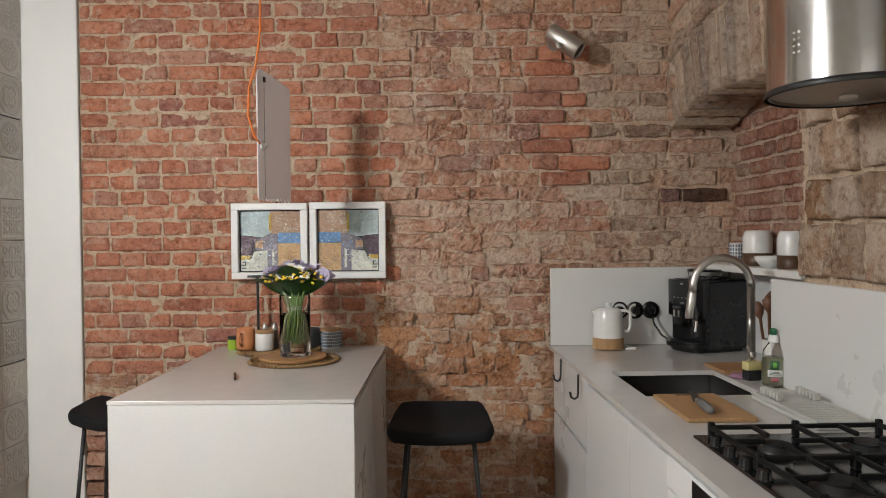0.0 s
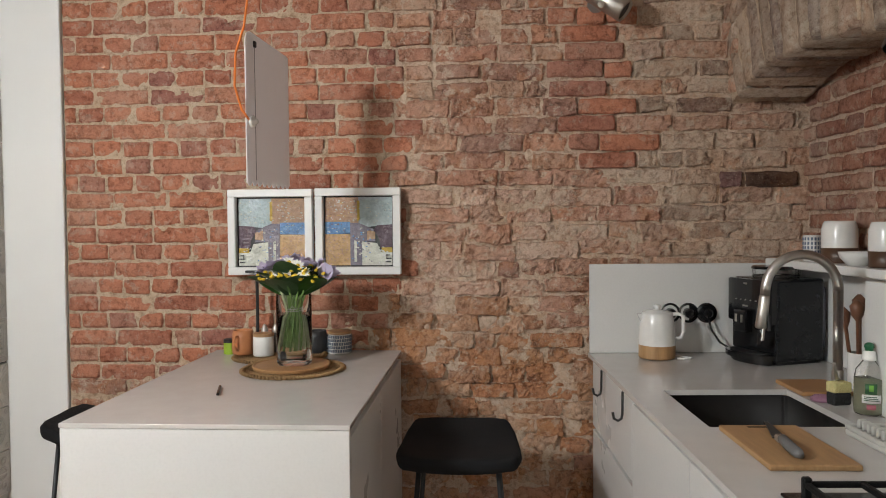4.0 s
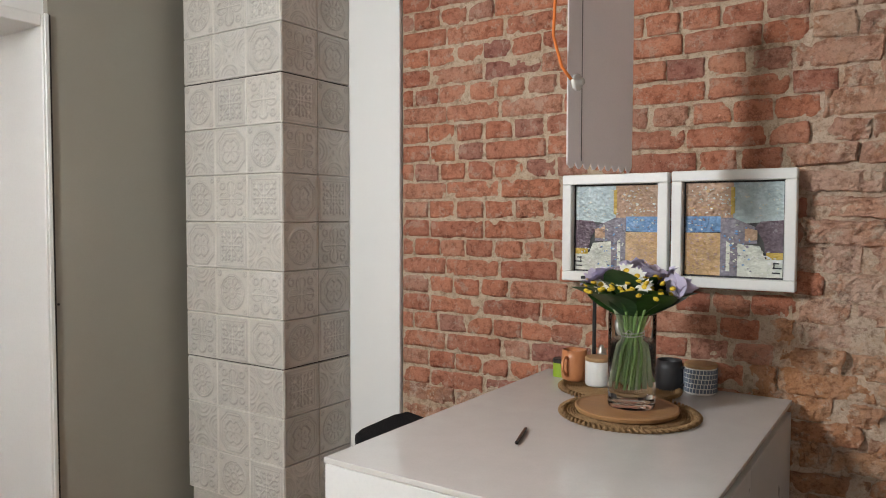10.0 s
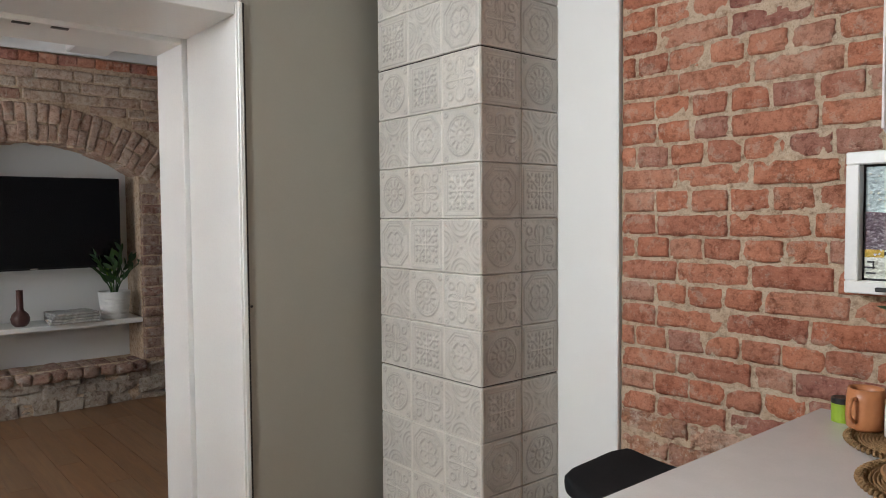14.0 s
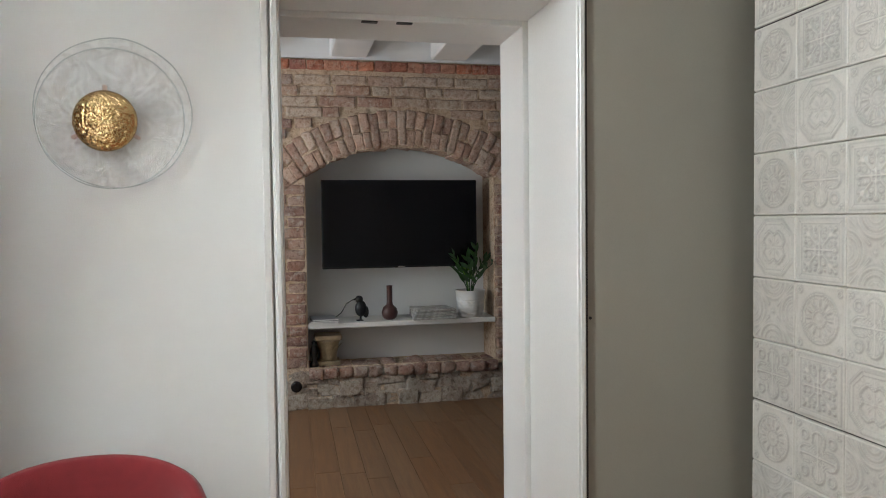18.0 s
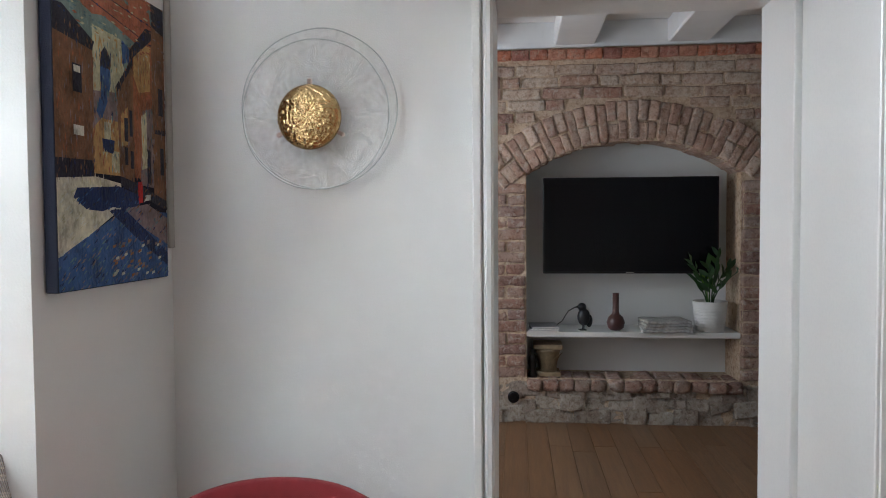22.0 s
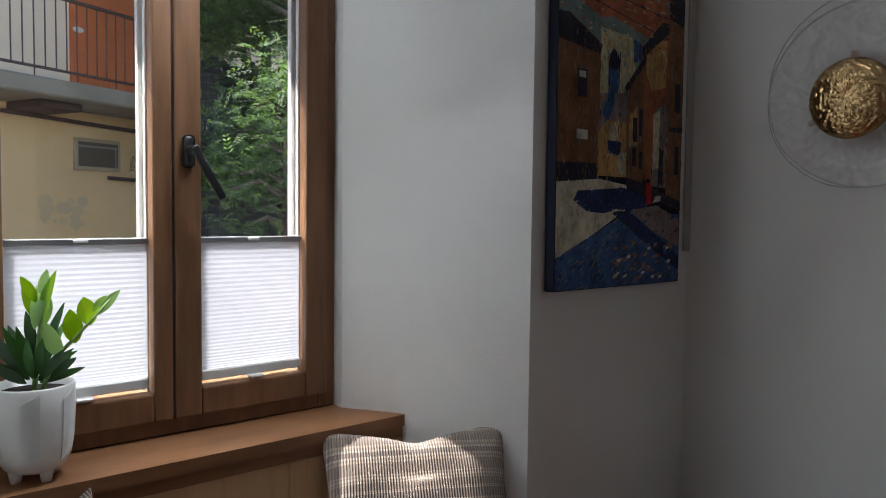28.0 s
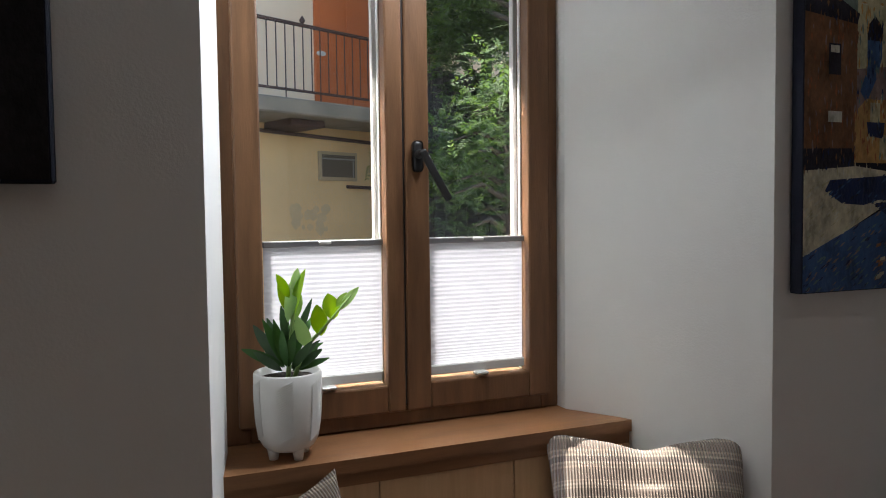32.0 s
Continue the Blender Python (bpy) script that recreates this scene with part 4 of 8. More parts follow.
cells = {(i, j) for i in range(4) for j in range(4) if not (i == 1 and j in (1, 2)) and not (i == 3 and j < 2)}
bm = bmesh.new()
cv = {}


def corner(i, j, z):
    if (i, j, z) not in cv:
        cv[i, j, z] = bm.verts.new((xs_[i], ys_[j], z))
    return cv[i, j, z]


for i, j in cells:
    bm.faces.new([corner(i + a, j + b, 0.910) for a, b in ((0, 0), (1, 0), (1, 1), (0, 1))])
    bm.faces.new([corner(i + a, j + b, 0.892) for a, b in ((0, 1), (1, 1), (1, 0), (0, 0))])
    for di, dj, e in ((-1, 0, ((0, 1), (0, 0))), (1, 0, ((1, 0), (1, 1))), (0, -1, ((0, 0), (1, 0))), (0, 1, ((1, 1), (0, 1)))):
        if (i + di, j + dj) not in cells:
            (a, b), (c, d) = e
            bm.faces.new((corner(i + a, j + b, 0.910), corner(i + a, j + b, 0.892), corner(i + c, j + d, 0.892), corner(i + c, j + d, 0.910)))
bmesh.ops.recalc_face_normals(bm, faces=bm.faces)
part("slab", bm, QUARTZ, top)
sp = empty("backsplash", KIT, "plain white backsplash panels", "backsplash")
part("panel", box(0.004, 0.93, -0.018, -0.003, 0.911, 1.295, 0.002), CAB, sp)
part("panel", box(E1 - 0.001, E1 + 0.016, -3.0, -0.975, 0.911, 1.292, 0.002), CAB, sp)
part("panel", box(0.908, 0.924, -0.972, -0.020, 0.911, 1.283, 0.002), CAB, sp)
part("panel", box(E1 + 0.017, 0.90, -0.99, -0.975, 0.911, 1.27, 0.002), CAB, sp)
unit = None
for y1, y0, kind in ((-0.004, -0.71, "drawers"), (-0.713, -1.31, "door"), (-1.313, -1.68, "door"), (-1.683, -2.28, "oven"), (-2.283, -3.0, "door")):
    unit = empty("base_cabinet" if kind != "oven" else "oven", KIT, {"drawers": "white handleless drawer unit under the worktop", "door": "white handleless base cabinet under the worktop", "oven": "white built-in oven with black glass"}[kind], "cabinet" if kind != "oven" else "oven", "base cabinets" if kind != "oven" else "")
    # oven body coloured black in place of the shade in its gaps
    part("body", box(0.045, 0.60, y0, y1, 0.09, 0.888 if y1 < -1.2 else 0.69), STEELBLK if kind == "oven" else CAB, unit)
    part("toe_kick", box(0.07, 0.60, y0, y1, 0.0, 0.088), CAB, unit)
    if kind == "drawers":
        part("drawer_front", box(0.02, 0.042, y0 + 0.002, y1, 0.595, 0.872, 0.0015), CAB, unit)
        part("drawer_front", box(0.02, 0.042, y0 + 0.002, y1, 0.09, 0.578, 0.0015), CAB, unit)
    elif kind == "door":
        part("cabinet_door", box(0.02, 0.042, y0 + 0.001, y1 - 0.001, 0.09, 0.862, 0.0015), CAB, unit)
        part("grip_rail", box(0.034, 0.046, y0, y1, 0.864, 0.889), material("grip_rail_aluminium", (0.5, 0.5, 0.5), 0.4, 0.8), unit)
    else:
        part("fascia", box(0.012, 0.042, y0 + 0.002, y1 - 0.002, 0.788, 0.872, 0.002), TRIM, unit, "white control fascia")
        part("display", box(0.0095, 0.0118, y0 + 0.08, y1 - 0.19, 0.796, 0.864, 0.0005), PLASTIC, unit, "black control display")
        part("oven_door", box(0.015, 0.042, y0 + 0.002, y1 - 0.002, 0.30, 0.776, 0.003), TRIM, unit)
        part("glass", box(0.011, 0.0148, y0 + 0.10, y1 - 0.08, 0.36, 0.72, 0.001), PLASTIC, unit, "black oven glass")

# stone pier, niche and its arch
structure("wall_niche_back", box(0.95, 1.12, -1.6, 0.07, 0, TOP, m=KIT), DUST)
structure("wall_pier_core", box(E1 + 0.05, 1.12, -4.0, -1.19, 0, TOP, m=KIT), MORTAR)
rough_sheet(-4.0, -1.18, 1.292, TOP, 0.018, 0.012, 11, KIT @ Matrix(((0, 1, 0, E1 + 0.012), (1, 0, 0, 0), (0, 0, 1, 0), (0, 0, 0, 1))), "wall_pier", MORTAR, "sandy mortar of the stone pier")
pier = tagged(empty("stone_pier", pose(0, 0, 0)), "rough stone and brick pier with thick mortar", "wall", "", "structure")
EAST = KIT @ Matrix(((0, 1, 0, 0), (-1, 0, 0, 0), (0, 0, 1, 0), (0, 0, 0, 1)))   # local x runs south, local -y looks west
def piece(name, shape, mat, m):
    ob = new(name, mesh_of(shape, name, mat))
    ob.parent = pier
    ob.matrix_world = m
    return ob


for z, h, y0 in ((1.318, 0.165, 1.21), (1.502, 0.125, 1.20), (1.645, 0.148, 1.22), (1.810, 0.125, 1.19), (1.952, 0.13, 1.21), (2.10, 0.12, 1.2), (2.24, 0.14, 1.2), (2.40, 0.14, 1.2)):
    x = y0 + rng.uniform(-0.03, 0.02)
    while x < 2.6:
        l = rng.uniform(0.09, 0.18)
        piece("stone", brick_shape(l, h, 0.12, 0.8, rng.randrange(10 ** 6), 14, 10), STONE, EAST @ pose(x + l / 2, E1 - 0.006 + rng.uniform(-0.014, 0.008), z + h / 2, 0, rng.uniform(-4, 4), 0))
        x += l + rng.uniform(0.016, 0.036)
for c in range(14):
    z = 0.95 + 0.08 * c
    piece("return_brick", brick_shape(0.24, 0.068, 0.1, 0.9, 3000 + c, 9, 5), STONE, KIT @ pose(E1 + 0.14, -1.19, z, 0, 0, 180))
for c in range(18):
    z, x = 0.95 + 0.0745 * c, -0.05 + (c % 2) * 0.07
    while x < 1.25:
        l = rng.choice((0.085, 0.105, 0.115, 0.20))
        piece("niche_brick", brick_shape(l, 0.058, 0.05, 0.5, rng.randrange(10 ** 6), 6, 4), NICHEBRICK, EAST @ pose(x + l / 2, 0.932 + rng.uniform(-0.004, 0.004), z, 0, rng.uniform(-1.2, 1.2), 0))
        x += l + 0.021
VOUS = masonry("pale_arch_brick", ((0.529, 0.402, 0.299), (0.345, 0.259, 0.201), (0.575, 0.437, 0.328), (0.287, 0.236, 0.213), (0.540, 0.333, 0.236), (0.460, 0.368, 0.287)), (0.33, 0.20, 0.13), (0.52, 0.44, 0.35), 0.4, 0.6)
vous = [mesh_of(brick_shape(0.060 + 0.010 * (i % 3), 0.320 + 0.02 * (i % 2), 0.30, 1.0, 1500 + i, 5, 14), "arch_brick", VOUS) for i in range(7)]
N_ARCH = 13


def soffit(u):
    return 2.072 - 0.30 * (u - 0.60) ** 2


for i in range(N_ARCH):
    s = i / (N_ARCH - 1)
    u = 0.10 + 1.09 * s
    lean = -24 * (1 - s) ** 1.2
    ob = new("arch_brick", vous[i % 7])
    ob.parent = pier
    ob.matrix_world = EAST @ pose(u + 0.163 * math.sin(radians(lean)), 0.607 + rng.uniform(-0.008, 0.010), soffit(u) + 0.163 + rng.uniform(-0.012, 0.012), 0, lean + rng.uniform(-2, 2), 0)
# springer beside the brick wall, courses over the arch and under its soffit
over = Joined()
for k in range(5):
    over.add(brick_shape(0.11, 0.066, 0.3, 1.0, 1600 + k, 5, 4), EAST @ pose(-0.01, 0.612, 2.06 + 0.077 * k, 0, rng.uniform(-4, 4), 0))
for row in range(7):
    u = -0.04 + 0.06 * (row % 2)
    while u < 1.22:
        l = rng.choice((0.115, 0.225))
        um = u + l / 2
        slope = -math.degrees(math.atan(-0.5 * (um - 0.62))) * max(0, 1 - row / 4)
        over.add(brick_shape(l, 0.064, 0.2, 1.0, rng.randrange(10 ** 6), 8, 5), EAST @ pose(um, 0.612 + rng.uniform(-0.012, 0.004), 2.445 + 0.079 * row - 0.25 * (um - 0.62) ** 2 * max(0, 1 - row / 4), 0, slope + rng.uniform(-2, 2), 0))
        u += l + rng.uniform(0.012, 0.022)
over.make("brick_over_arch", PALEREST, pier)
under = Joined()
for k in range(4):
    u = 0.02
    while u < 1.18:
        l = rng.uniform(0.07, 0.22)
        um = u + l / 2
        under.add(brick_shape(l, 0.062, 0.08, 0.6, rng.randrange(10 ** 6), 7, 4), EAST @ pose(um, 0.68 + 0.068 * k, soffit(um) + 0.016 + rng.uniform(-0.006, 0.010), 0, math.degrees(0.6 * (um - 0.6)), 0) @ pose(0, 0, 0, 90, 0, 0))
        u += l + 0.014
under.make("soffit_brick", PALEREST, pier)
structure("wall_arch_bed", prism([(-0.03, 2.4)] + [(u, soffit(u) + 0.03) for u in np.linspace(-0.03, 1.24, 15)] + [(1.24, 2.4)], 0.622, 0.94, EAST), MORTAR, "mortar between the arch bricks")
structure("wall_arch_top", box(0.625, 1.0, -1.25, 0.03, 2.401, TOP, m=KIT), MORTAR, "masonry over the arch")

# ---- more materials ----
WOOD = material("walnut_stained_oak", (0.225, 0.109, 0.049), 0.42, dark=(0.125, 0.06, 0.028), scale=6, amount=0.55, bump=0.10, bump_scale=60, stretch=(6, 6, 0.6))
SILLWOOD = material("stained_oak_sill", (0.27, 0.125, 0.052), 0.48, dark=(0.165, 0.072, 0.03), scale=6, amount=0.6, bump=0.08, bump_scale=60, stretch=(0.6, 8, 8))
PALEOAK = material("pale_oak_veneer", (0.66, 0.43, 0.24), 0.5, dark=(0.54, 0.34, 0.18), scale=5, amount=0.6, bump=0.12, bump_scale=50, stretch=(9, 9, 0.5))
BAMBOO = material("bamboo_board", (0.42, 0.245, 0.115), 0.5, dark=(0.30, 0.165, 0.07), scale=6, amount=0.6, bump=0.1, bump_scale=60, stretch=(10, 1, 1))
TURNED = material("warm_turned_wood", (0.42, 0.23, 0.10), 0.45, dark=(0.30, 0.15, 0.065), scale=7, bump=0.08, bump_scale=60, stretch=(1, 8, 1))
CERAMIC = material("white_ceramic", (0.80, 0.79, 0.76), 0.22, scale=6, rough_var=0.05)
TERRA = material("terracotta_glaze", (0.55, 0.22, 0.09), 0.4, dark=(0.45, 0.17, 0.07), scale=12, bump=0.05, bump_scale=120)
JUTE = material("woven_jute", (0.36, 0.22, 0.11), 0.9, dark=(0.22, 0.13, 0.06), scale=60, bump=0.8, bump_scale=180, spec=0.1)
LEAF = leafy(material("glossy_green_leaf", (0.15, 0.30, 0.03), 0.32, dark=(0.10, 0.23, 0.025), scale=9, bump=0.1, bump_scale=70, rand=0.35))
DARKLEAF = leafy(material("deep_green_leaf", (0.035, 0.11, 0.025), 0.4, dark=(0.018, 0.06, 0.014), scale=9, bump=0.15, bump_scale=60, rand=0.3), 0.2)
STEM = material("green_stem", (0.28, 0.46, 0.14), 0.5, dark=(0.17, 0.29, 0.08), scale=20)
LILAC = material("lilac_petal", (0.56, 0.50, 0.63), 0.7, dark=(0.46, 0.40, 0.55), scale=20, bump=0.1, bump_scale=90, sub=0.1)
YELLOW = material("yellow_petal", (0.75, 0.52, 0.04), 0.7, dark=(0.6, 0.38, 0.03), scale=20)
PETAL = material("white_petal", (0.82, 0.80, 0.72), 0.7, scale=20)
CLEAR = glass("clear_glass")
WATER = glass("water", (0.93, 0.97, 0.94), 0.0, 1.33)
SOIL = material("dark_soil", (0.03, 0.022, 0.015), 0.95, bump=0.8, bump_scale=120)
BRASS = material("hammered_brass", (0.60, 0.42, 0.205), 0.25, 1.0, dark=(0.50, 0.335, 0.155), scale=30, rough_var=0.06)
RED = material("red_upholstery", (0.19, 0.018, 0.021), 0.85, dark=(0.155, 0.014, 0.017), scale=30, bump=0.3, bump_scale=400, sheen=0.2, spec=0.2)
CANVAS = material("canvas_edge", (0.012, 0.014, 0.026), 0.8, spec=0.2, bump=0.2, bump_scale=300)
ORANGE = material("orange_textile_cord", (0.80, 0.20, 0.03), 0.7, bump=0.3, bump_scale=500)
GREYPL = material("pale_grey_plastic", (0.50, 0.49, 0.45), 0.45, scale=10)


def plain(name, c, rough=0.6, metal=0.0, bump=0.05, var=0.85):
    return material(name, c, rough, metal, dark=tuple(q * var for q in c), scale=18, bump=bump, bump_scale=150)


# ---- stools ----
def stool(m, label):
    st = empty("bar_stool", m, label, "stool", "bar stools")
    bm = box(-0.215, 0.215, -0.215, 0.215, 0.0, 0.052, 0.022, 4)
    bmesh.ops.subdivide_edges(bm, edges=bm.edges[:], cuts=5, use_grid_fill=True)
    for v in bm.verts:
        px, py = v.co.x / 0.215, v.co.y / 0.215
        v.co.x, v.co.y = v.co.x * math.sqrt(1 - 0.24 * py ** 4) * (1 - 0.05 * py), v.co.y * math.sqrt(1 - 0.24 * px ** 4)
        v.co.z += 0.622 + 0.045 * (v.co.y / 0.2) ** 2 * (1 if v.co.y > 0 else 0.2) + 0.012 * (v.co.x / 0.2) ** 2
    part("seat", bm, BLACK, st, "black upholstered seat", True)
    for sx in (-1, 1):
        for sy in (-1, 1):
            part("leg", tube([(sx * 0.135, sy * 0.14, 0.64), (sx * 0.19, sy * 0.185, 0.0)], 0.009, 8), STEELBLK, st, "", True)
    for a, b in (((-1, -1), (1, -1)), ((-1, 1), (1, 1)), ((-1, -1), (-1, 1)), ((1, -1), (1, 1))):
        part("footrest", tube([(a[0] * 0.174, a[1] * 0.172, 0.19), (b[0] * 0.174, b[1] * 0.172, 0.19)], 0.006, 8), STEELBLK, st, "", True)
    return st


stool(pose(-0.02, 3.13, 0, 0, 0, 0), "black upholstered bar stool with slim black metal legs")
stool(pose(-1.455, 3.38, -0.006, 0, 0, 95), "black upholstered bar stool pulled up to the island")

# ---- things on the island ----
IT = 0.912


def ring_mat(name, x, y, r, label):
    ob = empty(name, pose(x, y, IT), label, "placemat", "placemats")
    n = int(r / 0.008)
    bm = bmesh.new()
    for k in range(n):
        q = 0.006 + k * 0.008
        lathe([(max(q - 0.004, 0.0001), 0.001), (q - 0.002, 0.006), (q, 0.0075), (q + 0.002, 0.006), (q + 0.004, 0.001)], 48, bm)
    bmesh.ops.remove_doubles(bm, verts=bm.verts, dist=0.0004)
    part("weave", bm, JUTE, ob, "", True)
    edge = bmesh.new()
    nb = int(2 * math.pi * r / 0.016)
    for k in range(nb):
        a = 2 * math.pi * k / nb
        c, s = math.cos(a), math.sin(a)
        tube([((r - 0.012) * c, (r - 0.012) * s, 0.006), (r * math.cos(a + 0.03), r * math.sin(a + 0.03), 0.010), ((r + 0.008) * math.cos(a + 0.07), (r + 0.008) * math.sin(a + 0.07), 0.005)], 0.0045, 5, edge)
    part("braided_edge", edge, JUTE, ob, "", True)
    return ob


ring_mat("placemat", -0.668, 3.285, 0.192, "round woven jute placemat on the island")
ring_mat("placemat", -0.80, 3.565, 0.19, "round woven jute placemat by the brick wall")
thing("serving_board", lathe([(0, 0), (0.136, 0), (0.146, 0.004), (0.149, 0.014), (0.144, 0.017), (0.138, 0.014), (0, 0.0135)], 56), TURNED, "round warm wooden serving board under the vase", "board", pose(-0.675, 3.288, IT + 0.0078), smooth=False)

vase = empty("flower_vase", pose(-0.667, 3.302, IT + 0.0218) @ Matrix.Diagonal((1.16, 1.16, 1.16, 1)), "clear glass vase with a mixed flower bouquet", "vase")
vh = 0.235
part("glass_body", lathe([(0, 0.0), (0.054, 0.0), (0.0575, 0.003), (0.0585, 0.010), (0.0585, vh - 0.002), (0.0575, vh), (0.0562, vh), (0.0555, vh - 0.002), (0.0555, 0.024), (0.051, 0.016), (0, 0.014)], 56), glass("thin_vase_glass", (1, 1, 1), 0.0, 1.22), vase, "", True)
part("water", lathe([(0, 0.0135), (0.0515, 0.0155), (0.0562, 0.0245), (0.0562, 0.160), (0, 0.160)], 48), WATER, vase, "", True)
PALESTEM = material("pale_stem", (0.50, 0.56, 0.36), 0.5, dark=(0.38, 0.46, 0.25), scale=20)
for k in range(26):
    a, r0 = 2.4 * k, 0.043 * math.sqrt((k + 0.5) / 26)
    b = a + 0.5
    top = 0.052 * math.sqrt((k + 0.5) / 26)
    foot = 0.046 + 0.010 * ((k * 7) % 5) / 4
    part("stem", tube([(r0 * math.cos(a), r0 * math.sin(a), foot), (0.82 * r0 * math.cos(b - 0.2), 0.82 * r0 * math.sin(b - 0.2), 0.12), (0.58 * r0 * math.cos(b), 0.58 * r0 * math.sin(b), 0.172), (0.85 * top * math.cos(b + 0.2), 0.85 * top * math.sin(b + 0.2), 0.225), (1.4 * top * math.cos(b + 0.2), 1.4 * top * math.sin(b + 0.2), 0.29)], 0.0036 + 0.0012 * (k % 4 == 1), 7), PALESTEM if k % 4 == 1 else STEM, vase, "", True)
part("twine", tube([((0.030 + 0.001 * math.sin(3 * q)) * math.cos(q), (0.030 + 0.001 * math.sin(3 * q)) * math.sin(q), 0.170 + 0.0012 * q) for q in np.linspace(0, 13, 60)], 0.0014, 5), CERAMIC, vase, "white twine tied round the stems", True)
part("twine", tube([(0.006, -0.031, 0.176), (0.012, -0.036, 0.188), (0.004, -0.037, 0.194), (-0.004, -0.034, 0.186), (0.002, -0.031, 0.177)], 0.0014, 5), CERAMIC, vase, "loop of white twine", True)


def leaf_bm(l, w, bend=0.2, fold=0.25, n=8):
    """A pointed leaf along +x from the origin, with a fold along its rib."""
    bm = bmesh.new()
    rows = []
    for i in range(n + 1):
        t = i / n
        hw = w / 2 * math.sin(math.pi * min(1, t * 0.97 + 0.03)) ** 0.75 if 0 < i < n else 0.0008
        x, z = l * t, l * bend * (t - t * t * 1.4)
        rows.append([bm.verts.new((x, -hw, z + fold * hw)), bm.verts.new((x, 0, z)), bm.verts.new((x, hw, z + fold * hw))])
    for a, b in zip(rows, rows[1:]):
        for k in (0, 1):
            bm.faces.new((a[k], a[k + 1], b[k + 1], b[k]))
    return bm


for k in range(7):
    a = 51.4 * k + 12
    lf = part("large_leaf", leaf_bm(0.115 + 0.02 * (k % 3), 0.100, 0.3, 0.22, 10), DARKLEAF, vase, "broad dark green leaf", True)
    lf.matrix_basis = pose(0.03 * math.cos(radians(a)), 0.03 * math.sin(radians(a)), vh - 0.004 + 0.006 * (k % 2), 0, -44 - 10 * (k % 2), a)


def petals(n, l, w, lift, seed, ruffle=0.0):
    r = random.Random(seed)
    bm = bmesh.new()
    for k in range(n):
        src = leaf_bm(l * r.uniform(0.85, 1.1), w, 0.3, 0.3, 5)
        me = bpy.data.meshes.new("tmp")
        src.to_mesh(me)
        src.free()
        me.transform(pose(0, 0, 0, r.uniform(-25, 25) * (1 if ruffle else 0.2), -lift + r.uniform(-14, 14), 360 * k / n + r.uniform(-8, 8)))
        bm.from_mesh(me)
        bpy.data.meshes.remove(me)
    if ruffle:
        for v in bm.verts:
            v.co += noise.noise_vector(v.co * 40) * ruffle
    return bm


for k, (dx, dy, dz, tl) in enumerate(((-0.075, -0.03, 0.330, -20), (0.035, 0.015, 0.345, 10), (0.115, -0.02, 0.315, 35), (-0.02, 0.05, 0.35, 0), (0.07, 0.055, 0.33, 20), (-0.04, -0.05, 0.335, -10), (-0.09, 0.03, 0.31, -30))):
    f = part("lilac_flower", petals(24, 0.052, 0.040, 52, k, 0.011), LILAC, vase, "ruffled lilac flower", True)
    f.matrix_world = vase.matrix_world @ pose(dx, dy, dz - 0.032, 15, tl, 60 * k)
for k, (dx, dy, dz) in enumerate(((0.0, -0.065, 0.318), (0.055, -0.072, 0.312), (-0.005, -0.03, 0.345), (0.03, -0.055, 0.335), (-0.06, -0.06, 0.31))):
    f = part("daisy", petals(14, 0.024, 0.009, 18, 40 + k), PETAL, vase, "white daisy", True)
    f.matrix_world = vase.matrix_world @ pose(dx, dy, dz - 0.006, 55, 0, 10 * k - 20)
    d = part("daisy_eye", lathe([(0.008, 0), (0.007, 0.004), (0, 0.006)], 12), YELLOW, f, "yellow eye", True)
    d.matrix_world = f.matrix_world @ pose(0, 0, 0.002)
yb = bmesh.new()
for k in range(80):
    a, r = 2.4 * k, 0.120 * math.sqrt((k + 0.5) / 80)
    lathe([(0.0, -0.004), (0.0065, -0.001), (0.0075, 0.003), (0.003, 0.006), (0, 0.0055)], 7, yb, pose(r * math.cos(a), r * math.sin(a) * 0.9 - 0.02, 0.318 - 2.0 * r * r + rng.uniform(-0.012, 0.018), rng.uniform(-40, 40), rng.uniform(-40, 40), 0))
tagged(part("yellow_blossom", yb, YELLOW, vase, "small yellow blossoms"), kind="stuff")
for k in range(22):
    ringk = k % 2
    a = 360 / 11 * (k // 2) + 16 * ringk + rng.uniform(-8, 8)
    f = part("big_leaf", leaf_bm(0.150 if not ringk else 0.115, 0.105, 0.16, 0.18), DARKLEAF, vase, "broad dark green leaf", True)
    f.matrix_world = vase.matrix_world @ pose(0.022 * math.cos(radians(a)), 0.022 * math.sin(radians(a)), 0.222 + 0.024 * ringk, rng.uniform(-20, 20), (-36 if not ringk else -52) + rng.uniform(-7, 7), a)


def mug(name, m, r, h, mat, label, handle=True, angle=0):
    ob = empty(name, m, label, "mug")
    part("cup", lathe([(0, 0), (r * 0.82, 0), (r * 0.95, h * 0.06), (r, h * 0.3), (r * 0.97, h * 0.75), (r * 0.9, h), (r * 0.82, h), (r * 0.88, h * 0.75), (r * 0.9, h * 0.3), (r * 0.8, h * 0.1), (0, h * 0.08)], 32), mat, ob, "", True)
    if handle:
        c, s = math.cos(radians(angle)), math.sin(radians(angle))
        part("handle", tube([((r * 0.9 + q) * c, (r * 0.9 + q) * s, z) for q, z in ((0, h * 0.78), (r * 0.45, h * 0.8), (r * 0.7, h * 0.6), (r * 0.65, h * 0.4), (r * 0.3, h * 0.24), (0, h * 0.22))], r * 0.11, 8), mat, ob, "", True)
    return ob


